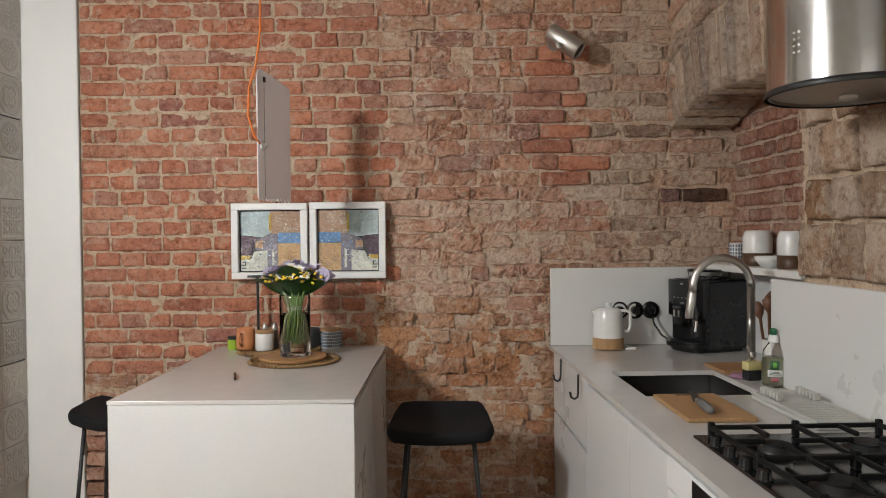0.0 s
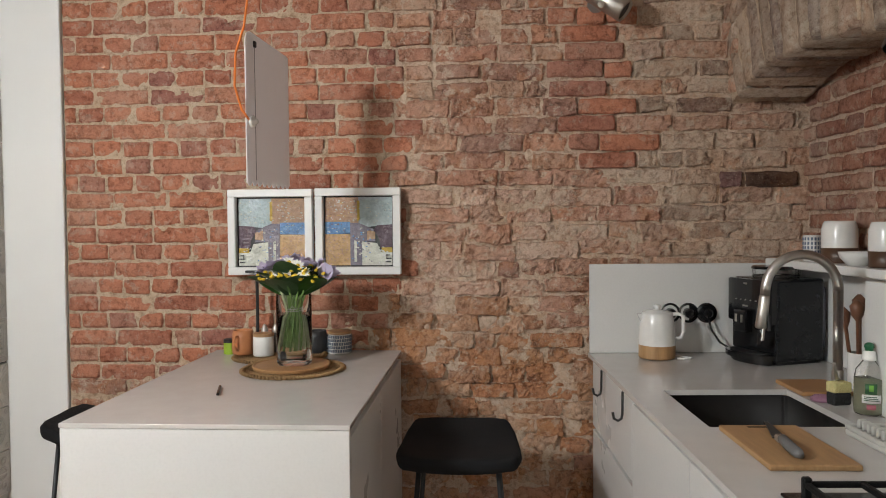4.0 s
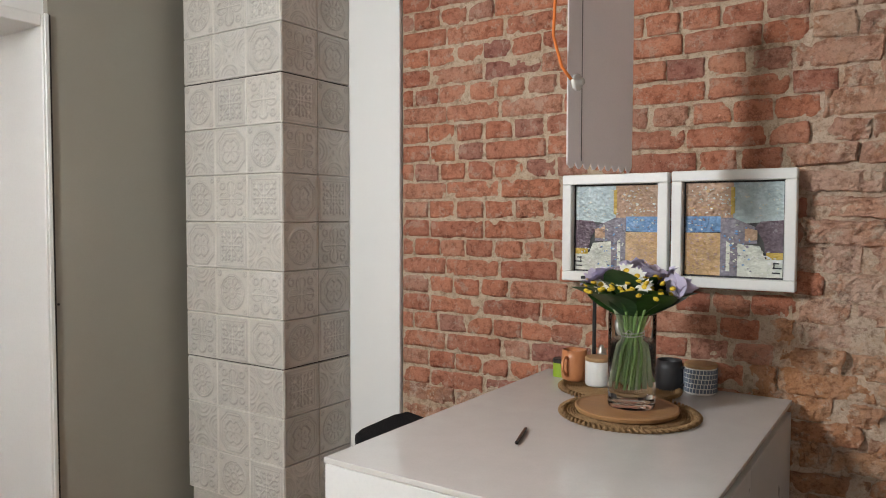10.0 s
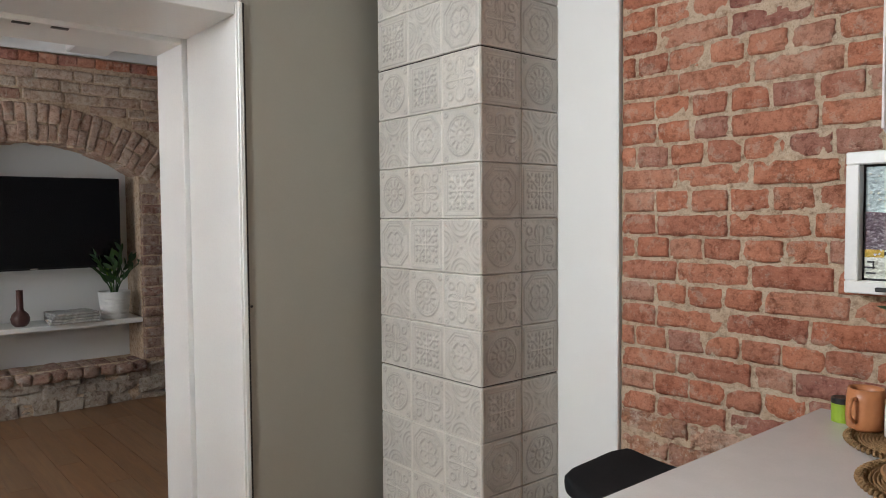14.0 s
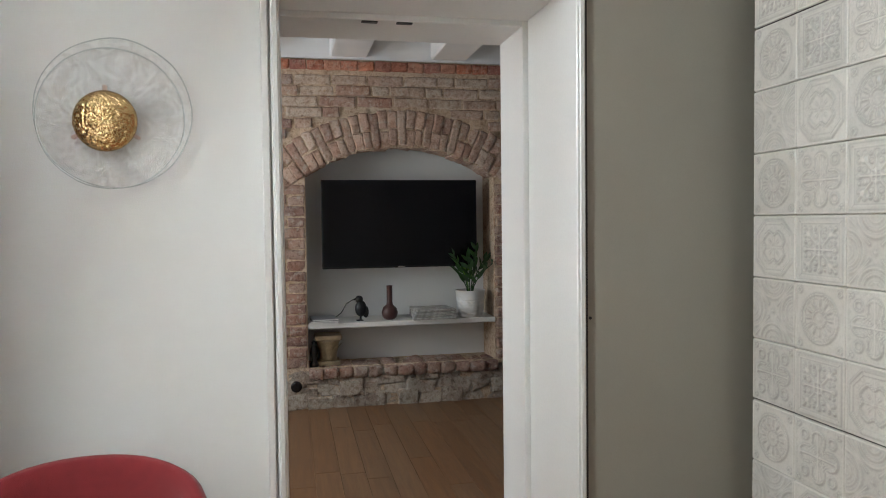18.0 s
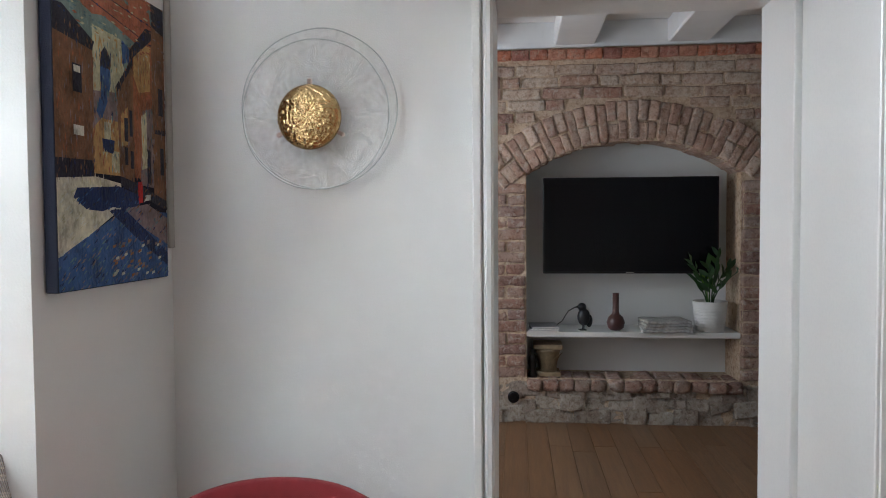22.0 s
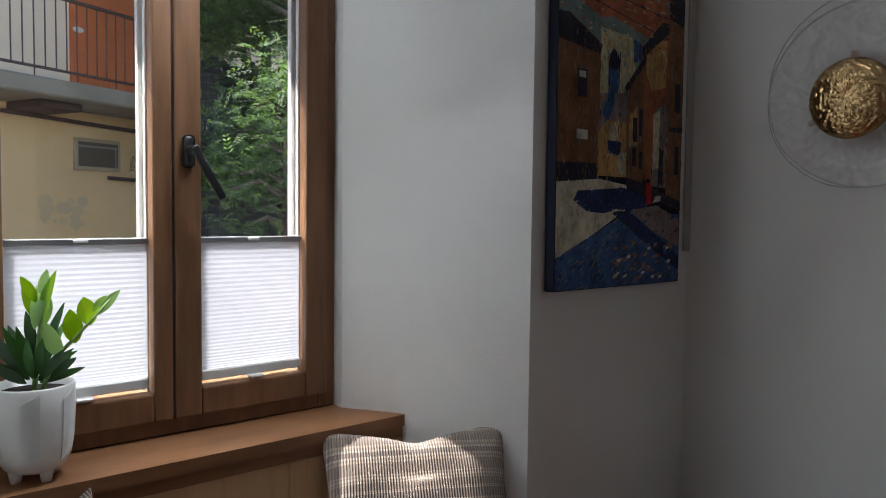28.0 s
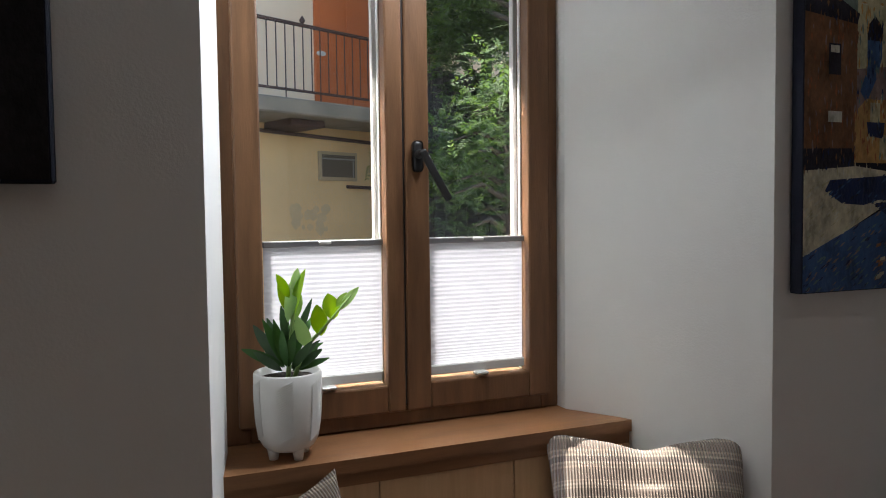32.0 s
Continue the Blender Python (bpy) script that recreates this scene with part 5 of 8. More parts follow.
mug("terracotta_mug", pose(-0.968, 3.585, IT + 0.0078), 0.046, 0.105, TERRA, "terracotta glazed mug on the jute mat", True, -100)
mug("dark_mug", pose(-0.662, 3.655, IT), 0.045, 0.10, plain("dark_stoneware", (0.02, 0.02, 0.022), 0.5), "dark stoneware mug behind the vase", True, -10)


def jar(name, m, r, h, mat, lid, label):
    ob = empty(name, m, label, "jar")
    part("jar_body", lathe([(0, 0), (r * 0.9, 0), (r, 0.006), (r, h - 0.005), (r * 0.95, h), (0, h)], 36), mat, ob, "", True)
    part("lid", lathe([(r * 0.96, h), (r * 1.0, h + 0.003), (r * 1.0, h + 0.010), (r * 0.95, h + 0.013), (0, h + 0.013)], 36), lid, ob, "pale wooden lid", False)
    return ob


jar("sugar_jar", pose(-0.868, 3.553, IT + 0.0078), 0.044, 0.083, CERAMIC, BAMBOO, "white ceramic jar with a wooden lid")
blue = plain("slate_blue_glaze", (0.13, 0.16, 0.22), 0.4)
pj = jar("patterned_jar", pose(-0.565, 3.690 - 0.02, IT), 0.052, 0.085, CERAMIC, BAMBOO, "jar with rows of slate-blue dashes and wooden lid")
dash = bmesh.new()
for r_ in range(5):
    for k in range(30):
        add_box(dash, 0.0515, 0.0528, -0.0042, 0.0042, 0.008 + r_ * 0.0152, 0.0205 + r_ * 0.0152, m=pose(0, 0, 0, 0, 0, 12 * k + 3 * r_))
tagged(part("painted_dash", dash, blue, pj, "slate-blue painted dashes"), kind="stuff")

holder = empty("paper_towel_stand", pose(-0.925, 3.655, IT + 0.0078), "slim black metal paper towel stand", "paper towel stand")
part("base", lathe([(0, 0), (0.062, 0), (0.065, 0.004), (0.062, 0.009), (0, 0.009)], 32), STEELBLK, holder)
part("rod", tube([(0, 0, 0.009), (0, 0, 0.345)], 0.0068, 10), STEELBLK, holder)
part("top_bar", box(-0.05, 0.022, -0.008, 0.008, 0.345, 0.356, 0.002), STEELBLK, holder)
for name, x, y, col in (("salt_shaker", -0.885, 3.625, CLEAR), ("pepper_mill", -0.842, 3.645, plain("smoked_glass", (0.08, 0.07, 0.06), 0.2))):
    s = empty(name, pose(x, y, IT + 0.0078), "small shaker with a steel cap on the jute mat", "shaker", "shakers")
    part("shaker_body", lathe([(0, 0), (0.019, 0), (0.020, 0.004), (0.017, 0.06), (0.015, 0.085), (0, 0.085)], 20), col, s, "", True)
    part("cap", lathe([(0.0155, 0.085), (0.0165, 0.088), (0.015, 0.105), (0.009, 0.115), (0.006, 0.122), (0, 0.124)], 20), STEEL, s, "steel cap", True)
tin = empty("green_tin", pose(-1.045, 3.64, IT), "small green tin with a dark lid", "tin")
part("tin_body", lathe([(0, 0), (0.026, 0), (0.027, 0.003), (0.027, 0.05), (0, 0.05)], 24), plain("lime_label", (0.28, 0.42, 0.03), 0.5), tin)
part("lid", lathe([(0.0275, 0.05), (0.0275, 0.062), (0.025, 0.065), (0, 0.065)], 24), STEELBLK, tin)
pen = thing("pen", tube([(0, -0.068, 0.005), (0, -0.062, 0.005), (0, 0.06, 0.005), (0, 0.068, 0.005)], [0.0015, 0.005, 0.005, 0.004], 8), PLASTIC, "slim dark pen on the island", "pen", pose(-0.822, 2.912, IT, 0, 0, 17))

# ---- pendant lamp ----
lamp = empty("pendant_lamp", pose(0, 0, 0), "pendant of a pale frosted acrylic sheet on an orange cord", "pendant lamp")
ACRYL = leafy(material("frosted_acrylic", (0.84, 0.81, 0.81), 0.35, dark=(0.81, 0.78, 0.78), scale=5, bump=0.03, bump_scale=200), 0.5, 1.1)
P0, P1 = Vector((-0.752, 3.02, 0)), Vector((-0.688, 3.33, 0))
LD = (P1 - P0)
LL = LD.length
LANG = math.degrees(math.atan2(LD.y, LD.x))
outline = [(0.0, 1.62)]
for k in range(9):
    for q in range(1, 6):
        outline.append((LL * (k + q / 5) / 9, 1.628 - 0.018 * math.sin(math.pi * q / 5)))
outline += [(LL, 2.118), (LL - 0.01, 2.122), (0.03, 2.150), (0.010, 2.140), (0, 2.12)]
for off, nm in ((-0.004, "acrylic_sheet"),):
    b = prism(outline, off, off + 0.004)
    o = part(nm, b, ACRYL, lamp)
    o.matrix_world = pose(P0.x, P0.y, 0, 0, 0, LANG)
for z in (1.835,):
    o = part("boss", lathe([(0, 0), (0.019, 0), (0.022, 0.004), (0.022, 0.009), (0.018, 0.013), (0.010, 0.013), (0.009, 0.024), (0, 0.025)], 24, m=pose(0.03, -0.005, z, 90, 0, 0)), CERAMIC, lamp, "white round cord boss", True)
    o.matrix_world = pose(P0.x, P0.y, 0, 0, 0, LANG)
part("fold_line", box(0.060, 0.0625, -0.0048, 0.0005, 1.632, 2.105), plain("grey_fold", (0.20, 0.19, 0.19), 0.6), lamp, "thin dark fold in the sheet").matrix_world = pose(P0.x, P0.y, 0, 0, 0, LANG)
part("clip", box(0.052, 0.068, -0.010, 0.006, 2.10, 2.122, 0.002), STEELBLK, lamp).matrix_world = pose(P0.x, P0.y, 0, 0, 0, LANG)
part("cord", tube([(-0.735, 3.06, TOP), (-0.735, 3.05, 2.6), (-0.737, 3.035, 2.3), (-0.752, 3.02, 2.16), (-0.775, 2.995, 2.06), (-0.778, 2.99, 1.95), (-0.758, 3.0, 1.87), (-0.735, 3.01, 1.836)], 0.0042, 8), ORANGE, lamp, "orange textile cord", True)
part("canopy", lathe([(0, TOP - 0.03), (0.04, TOP - 0.03), (0.05, TOP), (0, TOP)], 24, m=pose(-0.735, 3.06, 0)), CERAMIC, lamp)


# ---- the two abstract pictures ----
def poly(bm, pts, y):
    bm.faces.new([bm.verts.new((x, y, z)) for x, z in pts])


def impasto(name, c):
    return material(name, c, 0.25, 0.0, dark=tuple(q * 0.72 for q in c), scale=22, amount=0.5, bump=1.0, bump_scale=75, spec=0.9, coat=0.4, fine=tuple(min(1, q * 1.3 + 0.06) for q in c))


PAINTS = {"sky": impasto("paint_pale_blue", (0.50, 0.61, 0.63)), "copper": impasto("paint_copper", (0.50, 0.31, 0.20)), "blue": impasto("paint_blue", (0.14, 0.30, 0.55)),
          "plum": impasto("paint_plum", (0.10, 0.06, 0.085)), "cream": impasto("paint_cream", (0.64, 0.65, 0.56)), "gold": impasto("paint_gold", (0.58, 0.36, 0.16)),
          "grey": impasto("paint_grey_violet", (0.20, 0.18, 0.22)), "ochre": impasto("paint_ochre", (0.55, 0.36, 0.05)), "white": impasto("paint_white", (0.72, 0.72, 0.70))}


def abstract(x0, x1, z0, z1, mirror, label):
    ob = empty("framed_picture", pose((x0 + x1) / 2, NY - 0.012, (z0 + z1) / 2), label, "picture", "pair of pictures")
    w, h, t = (x1 - x0) / 2, (z1 - z0) / 2, 0.034
    for name, b in (("frame_rail", box(-w, w, -0.062, -0.026, h - t, h, 0.003)), ("frame_rail", box(-w, w, -0.062, -0.026, -h, -h + t, 0.003)),
                    ("frame_stile", box(-w, -w + t, -0.0615, -0.026, -h + t, h - t, 0.003)), ("frame_stile", box(w - t, w, -0.0615, -0.026, -h + t, h - t, 0.003)),):
        part(name, b, TRIM, ob)
    part("backing", box(-w + 0.01, w - 0.01, -0.026, -0.001, -h + 0.01, h - 0.01), STEELBLK, ob, "dark backing board")
    a, c = w - t - 0.006, h - t - 0.006
    s = -1 if mirror else 1
    shapes = (("sky", [(-1, 1), (0.0, 1), (0.0, 0.1), (-1, 0.2)]), ("copper", [(0.0, 1), (1, 1), (1, 0.25), (0.0, 0.25)]), ("blue", [(0.25, 0.28), (1, 0.28), (1, -0.08), (0.25, -0.06)]),
              ("plum", [(-1, 0.2), (-0.55, 0.17), (-0.45, 0.05), (-0.62, -0.25), (-0.66, -0.5), (-1, -0.5)]), ("ochre", [(-1, -0.48), (-0.68, -0.48), (-0.68, -0.62), (-1, -0.62)]),
              ("cream", [(-1, -0.62), (-0.66, -0.62), (-0.55, -0.35), (-0.1, -0.3), (-0.1, -1), (-1, -1)]), ("gold", [(0.25, -0.08), (1, -0.08), (1, -1), (0.25, -1)]),
              ("grey", [(-0.45, 0.06), (0.0, 0.25), (0.25, 0.25), (0.25, -1), (-0.1, -1), (-0.1, -0.3), (-0.5, -0.3)]), ("cream", [(0.05, -0.3), (0.13, -0.25), (0.13, -0.9), (0.05, -0.9)]),
              ("copper", [(-0.5, -0.02), (-0.25, 0.05), (-0.25, -0.25), (-0.5, -0.22)]), ("ochre", [(-0.04, 0.9), (0.04, 0.9), (0.04, 0.3), (-0.04, 0.35)]))
    for i, (k, pts) in enumerate(shapes):
        b = bmesh.new()
        poly(b, [(s * q * a, r * c) for q, r in (pts if s > 0 else pts[::-1])], -0.030 - 0.0006 * i)
        part("paint_patch", b, PAINTS[k], ob)
    # small dabs of akin paint; pale ones also stand in for glints
    rd, dabs = random.Random(21 + mirror), {}
    for kinds, q0, q1, r0, r1, n in (("copper gold copper copper cream", 0.05, 0.95, 0.3, 0.95, 260), ("blue sky blue blue grey", 0.30, 0.95, -0.03, 0.24, 60), ("gold copper gold gold copper", 0.3, 0.95, -0.95, -0.12, 220), ("sky sky sky cream", -0.95, -0.05, 0.25, 0.95, 120), ("grey grey blue cream", -0.40, 0.2, -0.9, 0.12, 60), ("cream cream white", -0.9, -0.15, -0.95, -0.45, 60)):
        for i in range(n):
            q, r = rd.uniform(q0, q1), rd.uniform(r0, r1)
            dq, dr = rd.uniform(0.012, 0.045), rd.uniform(0.008, 0.028)
            k = rd.choice(kinds.split())
            pts = [(max(-1, q - dq), r - dr * rd.random()), (q + dq * 0.2, max(-1, r - dr)), (min(1, q + dq), r + dr * rd.random() * 0.5), (q - dq * 0.3, min(1, r + dr))]
            poly(dabs.setdefault(k, bmesh.new()), [(s * x * a, z * c) for x, z in (pts if s > 0 else pts[::-1])], -0.0368 - 0.0001 * rd.random() * 8)
    for k, b in dabs.items():
        tagged(part("paint_layer", b, PAINTS[k], ob), kind="stuff")
    b = bmesh.new()
    for q, r, dq, dr in ((-0.88, -0.70, 0.06, 0.015), (-0.90, -0.80, 0.09, 0.015), (-0.84, -0.75, 0.012, 0.07), (-0.88, -0.9, 0.08, 0.015)):
        poly(b, [(s * (q - dq) * a, (r - dr) * c), (s * (q + dq) * a, (r - dr) * c), (s * (q + dq) * a, (r + dr) * c), (s * (q - dq) * a, (r + dr) * c)][::s], -0.0385)
    part("signature_mark", b, STEELBLK, ob, "small dark signature strokes")


abstract(-1.062, -0.683, 1.254, 1.632, False, "white-framed abstract collage in blue, copper and plum")
abstract(-0.671, -0.293, 1.254, 1.634, True, "white-framed mirrored abstract collage in blue and copper")

# ---- spotlight on the bricks ----
spot = empty("wall_spotlight", pose(0.578, 3.655, 2.398) @ Matrix.Diagonal((1.2, 1.2, 1.2, 1)), "brushed steel cylinder spotlight on the brick wall", "spotlight")
part("mount", lathe([(0, 0), (0.03, 0), (0.03, 0.02), (0, 0.02)], 20, m=pose(-0.015, 0.085, 0.015, 90, 0, 0)), STEEL, spot)
part("arm", tube([(-0.015, 0.07, 0.015), (-0.015, 0.0, 0.005)], 0.008, 8), STEEL, spot)
part("can", lathe([(0, -0.075), (0.036, -0.075), (0.040, -0.068), (0.040, 0.075), (0.037, 0.078), (0.035, 0.072), (0.034, 0.04), (0, 0.04)], 28, m=look((0.01, -0.03, 0.0), (-0.9, 0.35, 0.75))), STEEL, spot, "", True)
# black disc added in the can's mouth for the dark inside
part("baffle", lathe([(0, 0.066), (0.0345, 0.066), (0.0345, 0.068), (0, 0.068)], 24, m=look((0.01, -0.03, 0.0), (-0.9, 0.35, 0.75))), STEELBLK, spot, "black disc in place of the dark lamp opening")
part("pivot", lathe([(0, 0), (0.012, 0), (0.012, 0.008), (0, 0.01)], 14, m=pose(-0.02, -0.072, -0.028, 90, 0, 0)), STEEL, spot)

# ---- cooker hood ----
hood = empty("cooker_hood", pose(1.052, 1.95, 0.012), "round brushed steel cylinder cooker hood", "cooker hood")
part("cylinder", lathe([(0.2, 1.80), (0.2, TOP)], 64), HOODST, hood, "", True)
part("rim", lathe([(0.205, 1.797), (0.207, 1.803), (0.203, 1.812), (0.200, 1.812), (0.196, 1.797)], 64), STEELBLK, hood, "dark lower rim", True)
part("filter", lathe([(0, 1.808), (0.196, 1.808), (0.197, 1.80), (0.19, 1.80), (0.188, 1.806), (0, 1.806)], 48), plain("filter_steel", (0.30, 0.29, 0.27), 0.35, 0.9), hood)
part("filter_light", lathe([(0, 1.798), (0.022, 1.798), (0.024, 1.806), (0, 1.806)], 20, m=pose(0.03, 0.07, 0)), CERAMIC, hood)
for k in range(4):
    for s in (0, 1):
        part("button", lathe([(0, 0), (0.0032, 0), (0.003, 0.002), (0, 0.0026)], 10, m=pose(0.2 * math.cos(radians(203 + 4.0 * s)), 0.2 * math.sin(radians(203 + 4.0 * s)), 1.885 + 0.016 * k, 0, 90, 203 + 4 * s)), STEEL, hood)

# ---- sink, tap, hob ----
sink = empty("sink", KIT, "undermounted dark steel kitchen sink", "sink")
SINKM = material("dark_sink_composite", (0.014, 0.012, 0.011), 0.55, scale=18, spec=0.2, bump=0.03, bump_scale=150)
bm = bmesh.new()
x0, x1, y0, y1, zt, zb = 0.118, 0.532, -1.172, -0.718, 0.893, 0.72
for q in (((x0, y0, zb), (x1, y0, zb), (x1, y1, zb), (x0, y1, zb)), ((x0, y0, zb), (x0, y0, zt), (x1, y0, zt), (x1, y0, zb)), ((x1, y0, zb), (x1, y0, zt), (x1, y1, zt), (x1, y1, zb)), ((x1, y1, zb), (x1, y1, zt), (x0, y1, zt), (x0, y1, zb)), ((x0, y1, zb), (x0, y1, zt), (x0, y0, zt), (x0, y0, zb))):
    bm.faces.new([bm.verts.new(p) for p in q])
bmesh.ops.remove_doubles(bm, verts=bm.verts, dist=0.0001)
bmesh.ops.bevel(bm, geom=[e for e in bm.edges if len(e.link_faces) == 2], offset=0.02, segments=3, affect="EDGES")
part("basin", bm, SINKM, sink, "", True)
part("drain", lathe([(0, zb + 0.002), (0.04, zb + 0.002), (0.045, zb + 0.001)], 24, m=pose(0.33, -0.95, 0)), STEEL, sink)
tap = empty("kitchen_tap", kit(0.615, -0.88, 0.910), "tall brushed steel pull-out kitchen tap", "tap")
part("base", lathe([(0, 0), (0.024, 0), (0.024, 0.006), (0.0175, 0.01), (0.0175, 0.095), (0.0155, 0.1), (0, 0.1)], 24), STEEL, tap, "", True)
R0 = 0.112
path_ = [(0, 0, 0.09), (0, 0, 0.345)] + [tuple(p) for p in arc((-R0, 0, 0.345), R0, 0, 172, 20)]
e1 = Vector(path_[-1])
path_.append(tuple(e1 + Vector((-0.003, 0, -0.03))))
part("spout", tube(path_, 0.0145, 16), STEEL, tap, "", True)
e2 = Vector(path_[-1])
part("spray_head", tube([e2, e2 + Vector((-0.001, 0, -0.008)), e2 + Vector((-0.006, 0, -0.05)), e2 + Vector((-0.012, 0, -0.098)), e2 + Vector((-0.0125, 0, -0.103))], [0.0148, 0.0162, 0.0165, 0.0172, 0.014], 18), STEEL, tap, "", True)
part("spray_button", box(-0.004, 0.004, -0.009, 0.009, -0.05, 0.0, 0.002, m=Matrix.Translation(e2 + Vector((0.009, -0.006, -0.06)))), STEELBLK, tap)
part("lever", tube([(-0.012, -0.02, 0.075), (-0.03, -0.05, 0.085), (-0.055, -0.085, 0.135)], [0.008, 0.006, 0.004], 10), STEEL, tap, "", True)

hob = empty("gas_hob", kit(0.0, 0.0, 0.910), "black gas hob with cast iron grates", "hob")
part("glass_plate", box(0.088, 0.592, -2.26, -1.672, 0.0, 0.008, 0.004, 2), PLASTIC, hob)
IRON = material("cast_iron", (0.008, 0.008, 0.008), 0.6, bump=0.2, bump_scale=200, spec=0.2)
for gy in (-1.97, -2.24):
    bars = bmesh.new()
    y0, y1, xs = gy, gy + 0.262, (0.125, 0.575)
    for a, b in (((xs[0], y0), (xs[1], y0)), ((xs[0], y1), (xs[1], y1)), ((xs[0], y0), (xs[0], y1)), ((xs[1], y0), (xs[1], y1)), ((0.35, y0), (0.35, y1)), ((xs[0], gy + 0.131), (0.2, gy + 0.131)), ((0.28, gy + 0.131), (0.42, gy + 0.131)), ((0.5, gy + 0.131), (xs[1], gy + 0.131)), ((0.235, y0), (0.235, y0 + 0.08)), ((0.235, y1 - 0.08), (0.235, y1)), ((0.465, y0), (0.465, y0 + 0.08)), ((0.465, y1 - 0.08), (0.465, y1))):
        ax, ay = sorted((a[0], b[0])), sorted((a[1], b[1]))
        add_box(bars, ax[0] - 0.006, ax[1] + 0.006, ay[0] - 0.005, ay[1] + 0.005, 0.030, 0.042, 0.002)
    for a in xs + (0.35,):
        for b in (y0, y1):
            add_box(bars, a - 0.009, a + 0.009, b - 0.007, b + 0.007, 0.008, 0.051, 0.003)
    part("grate", bars, IRON, hob, "black cast iron pan support")
for bx, by, r in ((0.235, -1.84, 0.036), (0.465, -1.84, 0.048), (0.235, -2.11, 0.048), (0.465, -2.11, 0.036)):
    bn = part("burner", lathe([(0, 0.008), (r * 1.3, 0.008), (r * 1.25, 0.016), (r, 0.018), (r, 0.026), (0, 0.026)], 32, m=pose(bx, by, 0)), STEELBLK, hob, "", True)
    part("burner_cap", lathe([(0, 0.026), (r * 0.9, 0.026), (r * 0.88, 0.031), (0, 0.033)], 32, m=pose(bx, by, 0)), IRON, bn)
for k in range(4):
    part("knob", lathe([(0.019, 0.008), (0.019, 0.012), (0.016, 0.014), (0.0145, 0.03), (0.012, 0.032), (0, 0.032)], 24, m=pose(0.105 + 0.004, -1.78 - 0.085 * k, 0)), PLASTIC, hob, "", True)

# ---- things on the worktop ----
WT = 0.9105
kettle = empty("kettle", pose(0.783, 3.57, WT) @ Matrix.Diagonal((0.90, 0.90, 0.93, 1)), "white electric kettle with a wooden base", "kettle")
part("wood_base", lathe([(0, 0.003), (0.078, 0.003), (0.082, 0.008), (0.082, 0.062), (0, 0.062)], 40), BAMBOO, kettle, "light wooden base", False)
part("kettle_body", lathe([(0.082, 0.062), (0.083, 0.07), (0.079, 0.15), (0.070, 0.2), (0.066, 0.207), (0, 0.207)], 40), CERAMIC, kettle, "", True)
part("lid", lathe([(0.055, 0.207), (0.052, 0.212), (0.018, 0.216), (0.010, 0.22), (0.017, 0.230), (0.015, 0.238), (0, 0.240)], 32), CERAMIC, kettle, "", True)
part("spout", prism([(-0.060, 0.200), (-0.070, 0.155), (-0.090, 0.198)], -0.016, 0.016), CERAMIC, kettle)
part("handle", tube([(0.055, -0.01, 0.195), (0.09, -0.018, 0.20), (0.112, -0.022, 0.19), (0.114, -0.022, 0.12), (0.105, -0.02, 0.095), (0.078, -0.014, 0.09)], 0.0085, 10), CERAMIC, kettle, "", True)
part("power_cord", tube([(0.07, 0.02, 0.01), (0.12, 0.0, 0.006), (0.15, -0.03, 0.006), (0.13, -0.055, 0.006), (0.08, -0.05, 0.006)], 0.004, 8), CERAMIC, kettle, "white power cord", True)
for k, x in enumerate((0.868, 0.945, 1.022)):
    so = empty("wall_socket", pose(x, 3.705 - 0.003 + 0.0005, 1.083), "round black wall socket on the white backsplash", "socket", "wall sockets")
    part("plate", lathe([(0, 0), (0.040, 0), (0.043, 0.003), (0.043, 0.008), (0.034, 0.010), (0.032, 0.004), (0, 0.004)], 32, m=pose(0, 0.0, 0, 90, 0, 0)), PLASTIC, so)
    part("plug", lathe([(0, 0.004), (0.022, 0.004), (0.020, 0.035), (0.014, 0.042), (0, 0.042)], 24, m=pose(0, 0, 0, 90, 0, 0)), PLASTIC, so)
thing("power_cable", tube([(1.022, 3.668, 1.065), (1.028, 3.655, 1.02), (1.06, 3.64, 0.965), (1.11, 3.62, 0.935), (1.16, 3.60, 0.93)], 0.0045, 8), PLASTIC, "black power cable of the coffee machine", "cable", smooth=True)
cm = empty("coffee_machine", pose(1.222, 3.53, WT, 0, 0, 21) @ Matrix.Diagonal((1, 1, 0.945, 1)), "black automatic coffee machine with bean hopper", "coffee machine")
part("body", box(-0.075, 0.155, -0.125, 0.125, 0.012, 0.355, 0.012, 3), plain("black_satin_plastic", (0.004, 0.005, 0.007), 0.26), cm)
part("foot", box(-0.06, 0.14, -0.11, 0.11, 0.0, 0.0118, 0.003), STEELBLK, cm)


def rounded_front(z0, z1, x_back, x_edge, bulge, half, n=14):
    """A block whose front bows outwards, its corners rounded."""
    bow = [(x_edge - bulge * (1 - abs(2 * k / n - 1) ** 2.6), half * (2 * k / n - 1)) for k in range(n + 1)]
    bm = prism(bow + [(x_back, half), (x_back, -half)], z0, z1, Matrix(((1, 0, 0, 0), (0, 0, 1, 0), (0, 1, 0, 0), (0, 0, 0, 1))))
    bmesh.ops.recalc_face_normals(bm, faces=bm.faces)
    bmesh.ops.bevel(bm, geom=[e for e in bm.edges if e.calc_face_angle(0) > 1.0 and abs(e.verts[0].co.z - e.verts[1].co.z) < 1e-5], offset=0.003, segments=2, affect="EDGES")
    return bm


part("front", rounded_front(0.17, 0.352, -0.076, -0.100, 0.018, 0.122), PLASTIC, cm)
part("back_wall", box(-0.080, -0.0755, -0.118, 0.118, 0.05, 0.169), PLASTIC, cm)
